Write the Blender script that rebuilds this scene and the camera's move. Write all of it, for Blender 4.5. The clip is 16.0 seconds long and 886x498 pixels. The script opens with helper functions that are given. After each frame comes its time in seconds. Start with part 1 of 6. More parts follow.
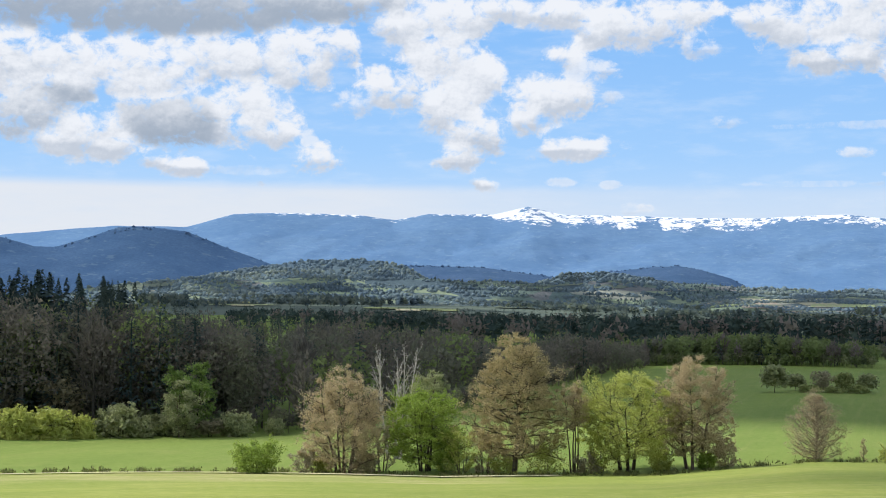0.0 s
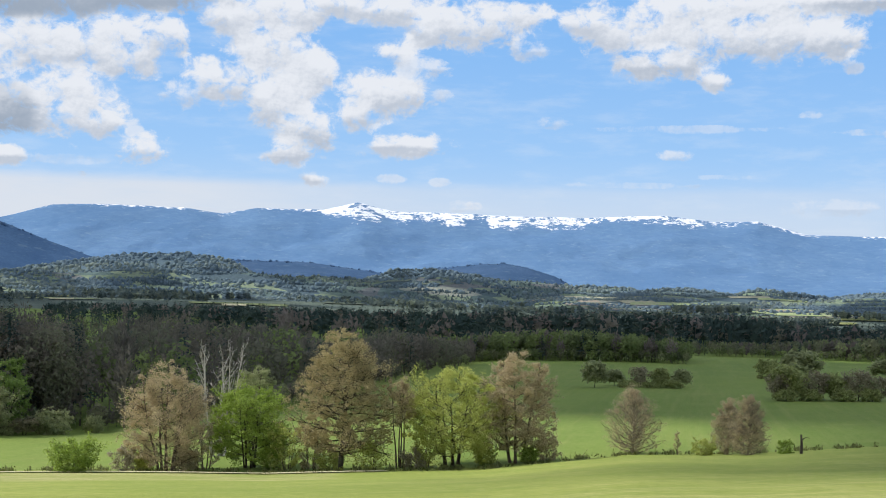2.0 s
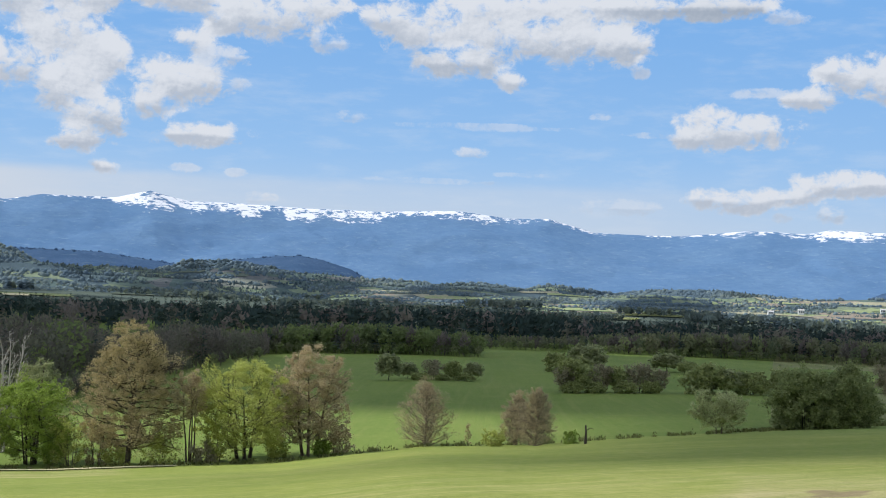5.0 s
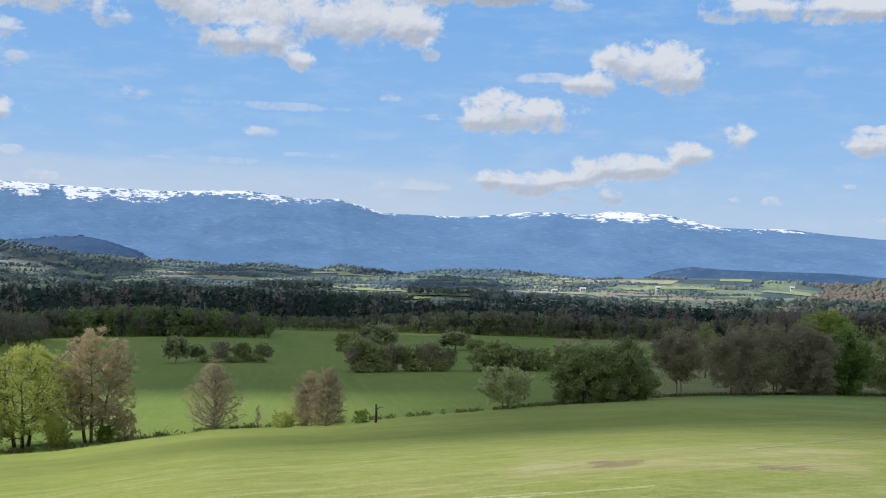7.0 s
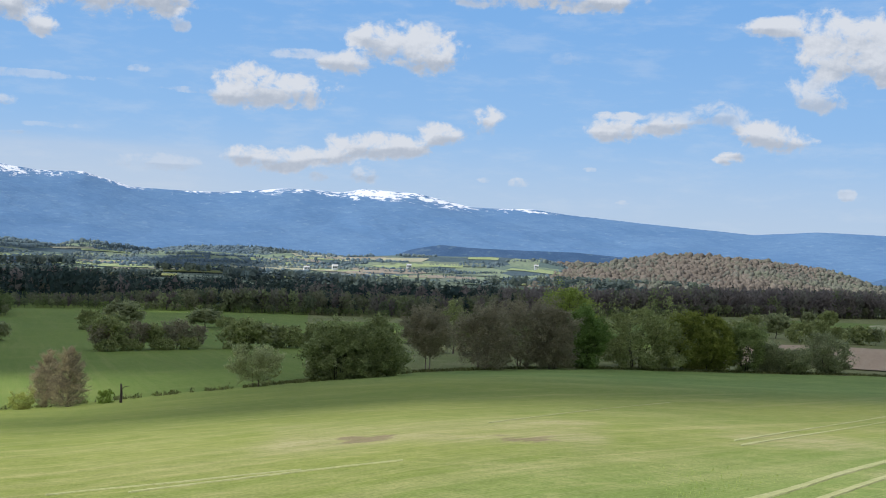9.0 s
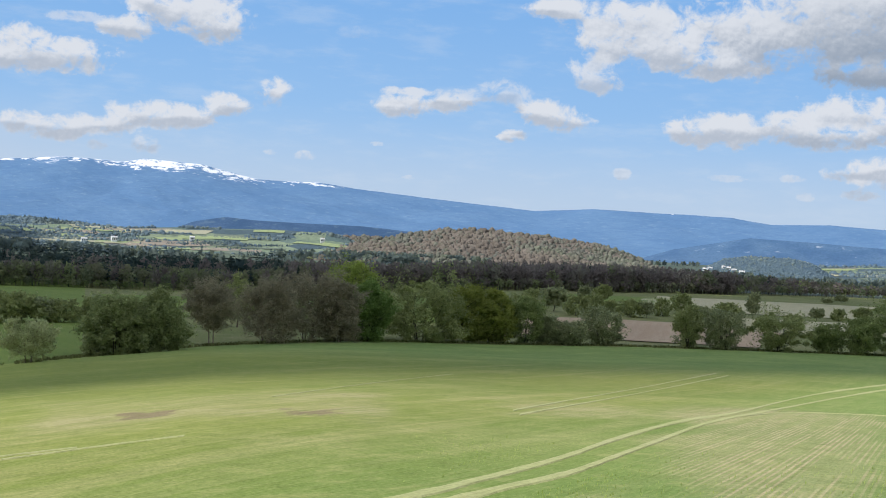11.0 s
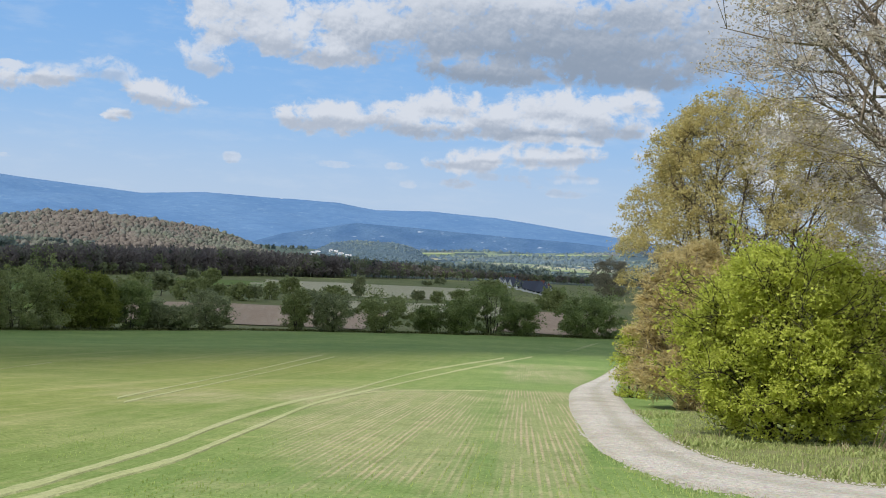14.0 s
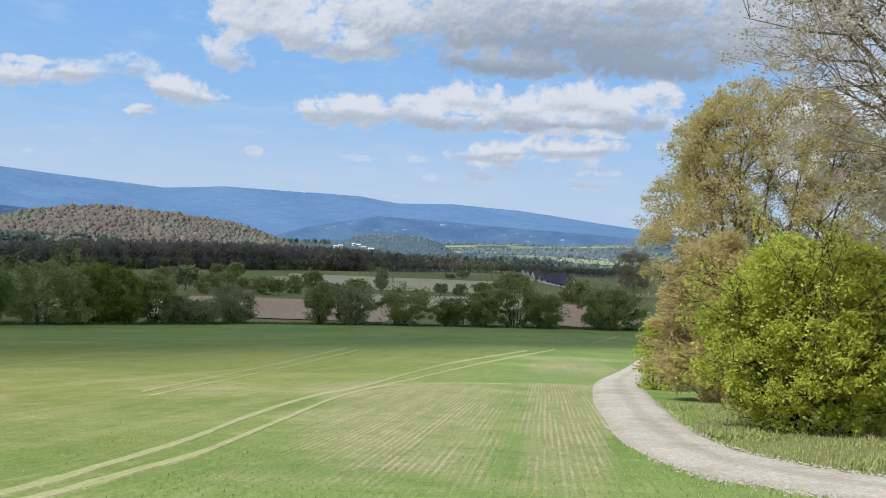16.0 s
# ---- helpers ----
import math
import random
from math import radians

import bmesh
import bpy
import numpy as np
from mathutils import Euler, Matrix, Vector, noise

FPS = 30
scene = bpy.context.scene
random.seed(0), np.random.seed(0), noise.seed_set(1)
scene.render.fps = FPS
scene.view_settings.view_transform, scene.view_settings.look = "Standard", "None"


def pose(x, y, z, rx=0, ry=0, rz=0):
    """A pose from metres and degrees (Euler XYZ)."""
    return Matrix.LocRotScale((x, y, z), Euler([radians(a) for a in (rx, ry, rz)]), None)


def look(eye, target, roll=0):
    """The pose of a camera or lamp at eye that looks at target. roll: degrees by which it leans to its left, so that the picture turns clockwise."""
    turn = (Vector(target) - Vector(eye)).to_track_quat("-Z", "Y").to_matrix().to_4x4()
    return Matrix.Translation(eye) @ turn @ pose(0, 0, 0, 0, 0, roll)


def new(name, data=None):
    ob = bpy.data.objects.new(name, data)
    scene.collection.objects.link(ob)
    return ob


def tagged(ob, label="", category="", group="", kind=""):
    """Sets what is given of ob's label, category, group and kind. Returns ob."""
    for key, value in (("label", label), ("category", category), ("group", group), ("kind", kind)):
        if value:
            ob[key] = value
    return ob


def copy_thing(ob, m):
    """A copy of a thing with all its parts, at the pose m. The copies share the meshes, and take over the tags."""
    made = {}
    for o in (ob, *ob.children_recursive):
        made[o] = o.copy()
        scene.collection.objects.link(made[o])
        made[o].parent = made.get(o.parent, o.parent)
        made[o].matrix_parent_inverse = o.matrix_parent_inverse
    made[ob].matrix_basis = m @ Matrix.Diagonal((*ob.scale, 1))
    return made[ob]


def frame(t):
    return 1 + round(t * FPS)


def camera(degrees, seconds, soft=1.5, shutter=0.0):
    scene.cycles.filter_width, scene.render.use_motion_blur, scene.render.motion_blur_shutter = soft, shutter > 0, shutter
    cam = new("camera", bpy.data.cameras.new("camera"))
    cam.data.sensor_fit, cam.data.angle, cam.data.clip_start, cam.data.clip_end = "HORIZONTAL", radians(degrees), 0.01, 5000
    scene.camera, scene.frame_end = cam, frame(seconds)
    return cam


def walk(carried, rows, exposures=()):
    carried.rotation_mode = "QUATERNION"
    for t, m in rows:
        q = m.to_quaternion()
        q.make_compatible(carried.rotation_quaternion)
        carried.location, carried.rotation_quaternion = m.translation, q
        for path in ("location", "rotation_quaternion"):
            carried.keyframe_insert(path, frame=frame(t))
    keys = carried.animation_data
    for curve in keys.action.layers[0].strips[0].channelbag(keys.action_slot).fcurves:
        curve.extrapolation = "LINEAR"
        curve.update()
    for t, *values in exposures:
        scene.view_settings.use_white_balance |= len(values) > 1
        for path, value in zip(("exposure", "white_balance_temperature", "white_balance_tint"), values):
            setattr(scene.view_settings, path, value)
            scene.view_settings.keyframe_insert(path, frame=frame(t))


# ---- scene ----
EYE = 1.9
cam = camera(40.1, 16.0, soft=1.0)
# seconds, heading (degrees to the left of +y), pitch, roll: a slow pan from one standpoint
ROWS = [
    (0.0, -0.01, 0.95, -0.53), (0.5, -2.30, 0.88, -0.64), (1.0, -4.62, 0.80, -0.93), (1.5, -6.49, 0.85, -1.07),
    (2.0, -8.08, 0.87, -1.20), (2.5, -9.41, 0.96, -1.11), (3.0, -10.93, 1.01, -1.16), (3.5, -12.72, 0.95, -1.51),
    (6.0, -21.86, 0.60, -1.88), (6.5, -24.58, 0.41, -1.76), (7.0, -27.54, 0.21, -1.92), (7.5, -30.82, 0.03, -2.21),
    (8.0, -33.95, -0.05, -2.35), (10.5, -46.46, -1.09, -2.97), (11.0, -49.26, -1.18, -3.15), (11.5, -52.20, -1.27, -3.05),
    (12.0, -55.09, -1.23, -3.20), (12.5, -57.77, -1.06, -3.31), (13.0, -60.47, -0.89, -3.20), (13.5, -63.99, -0.57, -3.62),
    (14.0, -67.57, -0.84, -3.78), (14.5, -70.10, -1.11, -3.70), (15.0, -70.57, -1.21, -3.87), (15.5, -68.91, -1.18, -3.87),
    (16.0, -66.51, -1.24, -3.43),
]
ARM = 0.05  # the eye swings a little round the body
walk(cam, [(t, pose(-ARM * math.sin(radians(w)), ARM * math.cos(radians(w)) - ARM, EYE, 90 + p, r, w)) for t, w, p, r in ROWS],
     exposures=[(0.0, 0.11, 6480, 10), (2.0, 0.02, 6450, 10), (3.5, -0.09, 6400, 10), (6.0, -0.17, 6300, 10), (8.0, -0.22, 6250, 10), (11.0, -0.15, 6330, 10), (13.0, -0.22, 6250, 10), (13.5, -0.27, 6230, 10), (14.0, -0.22, 6200, 10), (15.0, -0.16, 6180, 10), (16.0, -0.17, 6200, 10)])

# ---- light ----
SUN_AZ, SUN_EL = -64.0, 46.0
world = bpy.data.worlds.new("sky")
scene.world = world
world.use_nodes = True
wt = world.node_tree
wt.nodes.clear()
w_sky = wt.nodes.new("ShaderNodeTexSky")
w_sky.sky_type, w_sky.sun_disc = "NISHITA", False
w_sky.sun_elevation, w_sky.sun_rotation = radians(SUN_EL), radians(SUN_AZ)
w_bg = wt.nodes.new("ShaderNodeBackground")
w_bg.inputs["Strength"].default_value = 0.155
w_out = wt.nodes.new("ShaderNodeOutputWorld")
# broken cumulus over the whole sky: white between the blue
w_at = wt.nodes.new("ShaderNodeTexCoord")
w_noise = wt.nodes.new("ShaderNodeTexNoise")
w_noise.inputs["Scale"].default_value, w_noise.inputs["Detail"].default_value = 3.0, 4.0
w_cover = wt.nodes.new("ShaderNodeMapRange")
w_cover.inputs[1].default_value, w_cover.inputs[2].default_value = 0.42, 0.58
w_mix = wt.nodes.new("ShaderNodeMixRGB")
w_mix.inputs[2].default_value = (5.8, 5.9, 6.05, 1)
wt.links.new(w_at.outputs["Generated"], w_noise.inputs["Vector"])
wt.links.new(w_noise.outputs[0], w_cover.inputs[0])
wt.links.new(w_cover.outputs[0], w_mix.inputs[0])
wt.links.new(w_sky.outputs[0], w_mix.inputs[1])
wt.links.new(w_mix.outputs[0], w_bg.inputs[0])
wt.links.new(w_bg.outputs[0], w_out.inputs[0])
sun = new("sun", bpy.data.lights.new("sun", "SUN"))
sun.data.energy, sun.data.angle, sun.data.color = 4.2, radians(0.9), (1.0, 0.955, 0.895)
sun.matrix_basis = look((0, 0, 0), (-math.sin(radians(SUN_AZ)) * math.cos(radians(SUN_EL)), -math.cos(radians(SUN_AZ)) * math.cos(radians(SUN_EL)), -math.sin(radians(SUN_EL))))


# ---- materials ----
class Nodes:
    """A small writer of node trees."""

    def __init__(self, name):
        self.mat = bpy.data.materials.new(name)
        self.mat.use_nodes = True
        self.tree = self.mat.node_tree
        self.tree.nodes.clear()
        self.out = self.tree.nodes.new("ShaderNodeOutputMaterial")

    def node(self, kind, props=None, **sockets):
        n = self.tree.nodes.new(kind)
        for k, v in (props or {}).items():
            setattr(n, k, v)
        for k, v in sockets.items():
            self.put(n.inputs[k.replace("_", " ")], v)
        return n

    def put(self, socket, v):
        if isinstance(v, bpy.types.NodeSocket):
            self.tree.links.new(v, socket)
        elif isinstance(v, bpy.types.Node):
            self.tree.links.new(v.outputs[0], socket)
        elif isinstance(v, tuple) and len(v) == 3 and socket.type == "RGBA":
            socket.default_value = (*v, 1)
        else:
            socket.default_value = v

    def math(self, op, a, b=0.0, clamp=False):
        n = self.node("ShaderNodeMath", {"operation": op, "use_clamp": clamp})
        self.put(n.inputs[0], a)
        self.put(n.inputs[1], b)
        return n

    def noise(self, vec, scale, detail=4.0, rough=0.55, distort=0.0):
        n = self.node("ShaderNodeTexNoise", Scale=scale, Detail=detail, Roughness=rough, Distortion=distort)
        if vec is not None:
            self.put(n.inputs["Vector"], vec)
        return n.outputs[0]

    def span(self, v, lo, hi, a=0.0, b=1.0):
        n = self.node("ShaderNodeMapRange", {"interpolation_type": "SMOOTHSTEP"})
        for i, q in enumerate((v, lo, hi, a, b)):
            self.put(n.inputs[i], q)
        return n.outputs[0]

    def mix(self, fac, a, b, blend="MIX"):
        n = self.node("ShaderNodeMixRGB", {"blend_type": blend})
        for i, q in enumerate((fac, a, b)):
            self.put(n.inputs[i], q)
        return n.outputs[0]

    def pos(self):
        return self.node("ShaderNodeNewGeometry").outputs["Position"]

    def attr(self, name):
        return self.node("ShaderNodeAttribute", {"attribute_name": name}).outputs["Fac"]

    def stretch(self, vec, sx, sy, sz, turn=0.0):
        n = self.node("ShaderNodeMapping", {"vector_type": "TEXTURE"})
        self.put(n.inputs["Vector"], vec)
        n.inputs["Rotation"].default_value = (0, 0, radians(turn))
        n.inputs["Scale"].default_value = (1 / sx, 1 / sy, 1 / sz)
        return n.outputs[0]

    def surface(self, colour, rough=0.9, bump=None, depth=0.02, spec=0.2, metal=0.0):
        p = self.node("ShaderNodeBsdfPrincipled", Base_Color=colour, Roughness=rough, Metallic=metal)
        p.inputs["Specular IOR Level"].default_value = spec
        if bump is not None:
            b = self.node("ShaderNodeBump", Strength=0.7, Distance=depth, Height=bump)
            self.put(p.inputs["Normal"], b)
        self.put(self.out.inputs[0], p)
        return self.mat


def leaf_mat(name, low, high, light=0.5):
    """Leaves or buds: the colour varies from leaf to leaf and over the crown, and some light comes through."""
    m = Nodes(name)
    geo = m.node("ShaderNodeNewGeometry")
    big = m.noise(geo.outputs["Position"], 0.55, 2.0)
    f = m.math("ADD", m.math("MULTIPLY", geo.outputs["Random Per Island"], 0.65), m.math("MULTIPLY", big, 0.5), clamp=True)
    c = m.mix(f, low, high)
    d = m.node("ShaderNodeBsdfPrincipled", Base_Color=c, Roughness=0.6)
    d.inputs["Specular IOR Level"].default_value = 0.25
    t = m.node("ShaderNodeBsdfTranslucent", Color=c)
    s = m.node("ShaderNodeMixShader", Fac=light)
    m.put(s.inputs[1], d)
    m.put(s.inputs[2], t)
    m.put(m.out.inputs[0], s)
    return m.mat


def wood_mat(name, a, b, c, light=0.3):
    """Far woods: each tree has a tone of its own between three colours."""
    m = Nodes(name)
    geo = m.node("ShaderNodeNewGeometry")
    tone = m.attr("tone")
    k = m.mix(m.span(tone, 0.0, 0.5), a, b)
    k = m.mix(m.span(tone, 0.5, 1.0), k, c)
    k = m.mix(m.math("MULTIPLY", geo.outputs["Random Per Island"], 0.45), k, tuple(v * 0.6 for v in a))
    d = m.node("ShaderNodeBsdfDiffuse", Color=k)
    t = m.node("ShaderNodeBsdfTranslucent", Color=k)
    s = m.node("ShaderNodeMixShader", Fac=light)
    m.put(s.inputs[1], d)
    m.put(s.inputs[2], t)
    m.put(m.out.inputs[0], s)
    return m.mat


def bark_mat(name, low, high):
    m = Nodes(name)
    p = m.pos()
    n = m.noise(m.stretch(p, 9, 9, 2), 1.0, 5.0, 0.65)
    patch = m.noise(p, 0.8, 3.0)
    c = m.mix(m.span(n, 0.3, 0.7), low, high)
    c = m.mix(m.math("MULTIPLY", m.span(patch, 0.5, 0.75), 0.45), c, (0.16, 0.17, 0.11))
    return m.surface(c, 0.92, n, 0.03)


LEAF = {
    "olive": leaf_mat("olive_young_leaves", (0.285, 0.235, 0.12), (0.54, 0.465, 0.25)),
    "tan": leaf_mat("pinkish_tan_buds", (0.35, 0.28, 0.17), (0.63, 0.535, 0.335)),
    "lime": leaf_mat("lime_young_leaves", (0.30, 0.345, 0.07), (0.62, 0.655, 0.20)),
    "cream": leaf_mat("pale_cream_green_leaves", (0.32, 0.35, 0.16), (0.60, 0.635, 0.33)),
    "dun": leaf_mat("dun_budding_twigs", (0.26, 0.235, 0.16), (0.47, 0.43, 0.30)),
    "green": leaf_mat("fresh_green_leaves", (0.14, 0.22, 0.035), (0.40, 0.52, 0.10)),
    "hazel": leaf_mat("yellow_green_leaves", (0.29, 0.335, 0.045), (0.65, 0.69, 0.125)),
    "dark": leaf_mat("deep_green_leaves", (0.15, 0.20, 0.07), (0.39, 0.455, 0.165)),
    "deep": leaf_mat("deep_fresh_green_leaves", (0.105, 0.17, 0.045), (0.26, 0.375, 0.10)),
    "lime_dim": leaf_mat("olive_lime_fresh_leaves", (0.19, 0.255, 0.05), (0.42, 0.50, 0.12)),
    "dim": leaf_mat("olive_lime_leaves", (0.17, 0.20, 0.04), (0.36, 0.40, 0.09)),
    "moss": leaf_mat("olive_green_leaves", (0.18, 0.215, 0.08), (0.44, 0.48, 0.19)),
    "sage": leaf_mat("grey_green_leaves", (0.19, 0.22, 0.11), (0.45, 0.48, 0.24)),
    "brown": leaf_mat("brown_bare_twigs", (0.215, 0.195, 0.125), (0.395, 0.36, 0.23)),
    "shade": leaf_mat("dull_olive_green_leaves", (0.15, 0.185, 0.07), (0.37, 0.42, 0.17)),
    "gold": leaf_mat("golden_brown_leaves", (0.36, 0.30, 0.115), (0.66, 0.575, 0.25)),
    "twig": leaf_mat("golden_tan_twigs", (0.42, 0.335, 0.14), (0.68, 0.575, 0.28)),
    "pale": leaf_mat("pale_budding_twigs", (0.42, 0.37, 0.30), (0.68, 0.61, 0.52)),
}
BARK = bark_mat("grey_brown_bark", (0.06, 0.045, 0.035), (0.17, 0.13, 0.10))
BARK_DARK = bark_mat("dark_wet_bark", (0.022, 0.018, 0.014), (0.075, 0.06, 0.048))
BARK_PALE = bark_mat("pale_dead_wood", (0.34, 0.32, 0.29), (0.60, 0.56, 0.50))
BARK_DEAD = bark_mat("weathered_grey_wood", (0.17, 0.15, 0.125), (0.36, 0.33, 0.28))
BARK_LIT = bark_mat("light_grey_brown_bark", (0.14, 0.11, 0.083), (0.32, 0.26, 0.20))


def field_mat(name, low, high, pale, rows=72.0, wet=0.5, row_width=0.16, zones=False):
    """A field: crop rows, thin and bare patches, and wide drifts of colour."""
    m = Nodes(name)
    p = m.pos()
    drift = m.noise(m.stretch(p, 0.010, 0.032, 0.01, 90 - rows), 1.0, 4.0, 0.6)
    patch = m.noise(p, 0.09, 5.0, 0.62)
    fine = m.noise(p, 3.5, 5.0, 0.7)
    lanes = m.noise(m.stretch(p, 0.02, 1.0 / (row_width * 9), 0.01, 90 - rows), 1.0, 3.0, 0.6)
    drill = m.noise(m.stretch(p, 0.25, 1.0 / row_width, 0.01, 90 - rows), 1.0, 2.0, 0.5)
    c = m.mix(m.span(drift, 0.32, 0.68), low, high)
    c = m.mix(m.math("MULTIPLY", m.span(patch, 0.48, 0.78), 0.55), c, pale)
    c = m.mix(m.math("MULTIPLY", m.span(lanes, 0.48, 0.72), wet * 1.3), c, pale)
    c = m.mix(m.math("MULTIPLY", m.span(drill, 0.5, 0.72), wet * 0.6), c, pale)
    c = m.mix(m.math("MULTIPLY", m.span(fine, 0.35, 0.75), 0.35), c, tuple(0.55 * v for v in low))
    # drilled rows, a hand's width or two apart, that wander a little and fail here and there
    side = m.node("ShaderNodeSeparateXYZ", Vector=m.stretch(p, 1, 1, 1, 90 - rows)).outputs[1]
    bowed = m.math("ADD", side, m.math("MULTIPLY", m.noise(p, 0.03, 1.0), 0.22))
    row = m.span(m.math("SINE", m.math("MULTIPLY", bowed, 6.2832 / 0.135)), -0.1, 0.8)
    gaps = m.noise(m.stretch(p, 0.10, 2.0, 0.01, 90 - rows), 1.0, 3.0, 0.62)
    if row_width < 0.2:
        c = m.mix(m.math("MULTIPLY", m.math("MULTIPLY", row, m.span(gaps, 0.4, 0.65)), wet * 0.8), c, pale)
    if zones:
        # thin stands, where the drill rows show as stripes of earth, and bare spots
        ragged = m.math("MULTIPLY", m.math("SUBTRACT", patch, 0.5), 1.1)
        thin = m.span(m.math("ADD", m.attr("thin"), ragged), 0.30, 0.75)
        stripe = m.math("ADD", m.math("MULTIPLY", row, m.span(gaps, 0.40, 0.58)), m.math("MULTIPLY", m.span(gaps, 0.56, 0.72), 0.4), clamp=True)
        earth = m.mix(m.span(fine, 0.3, 0.7), (0.42, 0.345, 0.20), (0.58, 0.485, 0.30))
        c = m.mix(m.math("MULTIPLY", m.attr("fresh"), 0.55), c, m.mix(m.span(patch, 0.3, 0.7), (0.192, 0.272, 0.037), (0.272, 0.335, 0.054)))
        c = m.mix(m.math("MULTIPLY", m.attr("lush_shade"), 0.8), c, m.mix(m.span(patch, 0.3, 0.7), (0.145, 0.262, 0.07), (0.24, 0.352, 0.10)))
        c = m.mix(m.math("MULTIPLY", thin, m.math("ADD", m.math("MULTIPLY", stripe, 0.62), 0.32)), c, earth)
        c = m.mix(m.math("MULTIPLY", m.span(m.math("ADD", m.attr("bare"), m.math("MULTIPLY", m.math("SUBTRACT", m.noise(m.stretch(p, 0.35, 0.8, 0.5, 18), 1.0, 5.0, 0.75), 0.5), 3.6)), 0.55, 0.95), 0.9), c, m.mix(fine, (0.19, 0.14, 0.08), (0.30, 0.23, 0.15)))
    grain = m.noise(p, 15.0, 3.0, 0.7)
    c = m.mix(m.math("MULTIPLY", m.span(grain, 0.45, 0.72), 0.6), c, tuple(0.5 * v for v in low))
    clod = m.noise(p, 1.1, 6.0, 0.75)
    c = m.mix(m.math("MULTIPLY", m.span(clod, 0.5, 0.68), 0.34), c, tuple(0.62 * v for v in low))
    c = m.mix(m.math("MULTIPLY", m.span(clod, 0.48, 0.33), 0.32), c, pale)
    c = m.mix(m.math("MULTIPLY", m.span(grain, 0.5, 0.25), 0.4), c, pale)
    h = m.math("ADD", m.math("MULTIPLY", fine, 0.6), drill)
    return m.surface(c, 0.95, h, 0.05, 0.1)


CROP = field_mat("young_cereal_crop", (0.19, 0.252, 0.052), (0.305, 0.332, 0.074), (0.47, 0.42, 0.19), 71.6, wet=0.42, zones=True)
CROP_LOW = field_mat("dense_cereal_crop", (0.145, 0.225, 0.044), (0.20, 0.278, 0.058), (0.285, 0.312, 0.095), 20.0, 0.3)
THIN = field_mat("pale_wheel_track", (0.41, 0.435, 0.18), (0.51, 0.50, 0.24), (0.56, 0.52, 0.30), wet=0.3)
MEADOW = field_mat("rough_meadow", (0.16, 0.20, 0.06), (0.25, 0.26, 0.10), (0.36, 0.33, 0.18), 40.0, 0.2)
SOIL = field_mat("bare_pinkish_soil", (0.46, 0.325, 0.21), (0.54, 0.40, 0.27), (0.59, 0.47, 0.33), 60.0, 0.4)
STRAW = field_mat("pale_straw_field", (0.47, 0.44, 0.25), (0.56, 0.51, 0.32), (0.60, 0.56, 0.39), 60.0, 0.3)
BRIGHT = field_mat("sunny_far_field", (0.26, 0.33, 0.13), (0.35, 0.40, 0.17), (0.42, 0.42, 0.22), 60.0, 0.3)
# the next two field colours are greyed towards distance haze
PLAIN = field_mat("haze_tinted_plain_fields", (0.075, 0.11, 0.095), (0.115, 0.15, 0.115), (0.165, 0.185, 0.14), 35.0, 0.2)
DULL = field_mat("haze_dulled_far_meadow", (0.105, 0.145, 0.11), (0.145, 0.18, 0.125), (0.19, 0.21, 0.15), 35.0, 0.2)


def gravel_mat():
    m = Nodes("pale_gravel_track")
    p = m.pos()
    stones = m.node("ShaderNodeTexVoronoi", Scale=16.0)
    m.put(stones.inputs["Vector"], p)
    grit = m.noise(p, 9.0, 6.0, 0.7)
    worn = m.noise(p, 0.5, 4.0, 0.6)
    c = m.mix(m.span(grit, 0.3, 0.7), (0.46, 0.41, 0.33), (0.70, 0.65, 0.55))
    c = m.mix(m.math("MULTIPLY", m.span(worn, 0.45, 0.7), 0.5), c, (0.36, 0.31, 0.24))
    rut = m.attr("across")
    c = m.mix(m.math("MULTIPLY", m.span(m.math("ADD", rut, m.math("MULTIPLY", m.math("SUBTRACT", worn, 0.5), 0.5)), 0.45, 0.9), 0.42), c, (0.35, 0.32, 0.22))
    c = m.mix(0.18, c, stones.outputs["Color"], "SOFT_LIGHT")
    return m.surface(c, 0.93, m.math("ADD", grit, stones.outputs["Distance"]), 0.04, 0.15)


GRAVEL = gravel_mat()


# ---- the lie of the land ----
def col(az, keys, values):
    return np.interp((np.asarray(az, float) + 180) % 360 - 180, keys, values)


# heading (clockwise from +y), the near field's far edge, and how steeply it lies below the eye
EDGE_AZ = (-180, -120, -60, -25, -20, 0, 10, 17, 22, 31, 38.5, 45, 53, 61, 70, 76, 85, 100, 120, 180)
EDGE_R = (200, 200, 180, 145, 140, 128, 128, 138, 142, 155, 185, 212, 230, 245, 255, 262, 270, 280, 250, 200)
EDGE_EL = (1.5, 0, -6, -9.1, -9.2, -9.6, -9.3, -8.45, -8.22, -7.2, -6.25, -5.75, -5.5, -5.17, -4.74, -4.5, -4.2, -3.5, -1, 1.5)
# the valley's far side, where the woods begin
VALLEY_AZ = (-180, -60, -25, -20, -7, 5, 12, 30, 41, 50, 60, 75, 90, 120, 180)
VALLEY_R = (600, 400, 200, 200, 205, 400, 650, 650, 660, 700, 810, 1050, 1050, 700, 600)
VALLEY_Z = (5, -30, -25.8, -25.9, -27.8, -35.5, -43.5, -43.3, -43.1, -37.6, -37.4, -38, -38, -20, 5)


def land(x, y):
    """Height of the ground."""
    x, y = np.asarray(x, float), np.asarray(y, float)
    az, r = np.degrees(np.arctan2(x, y)), np.hypot(x, y)
    re, el = col(az, EDGE_AZ, EDGE_R), col(az, EDGE_AZ, EDGE_EL)
    ze = re * np.tan(np.radians(el))
    bow = col(az, (-180, 20, 50, 78, 100, 180), (1, 1, 1.2, 1.36, 1.3, 1))
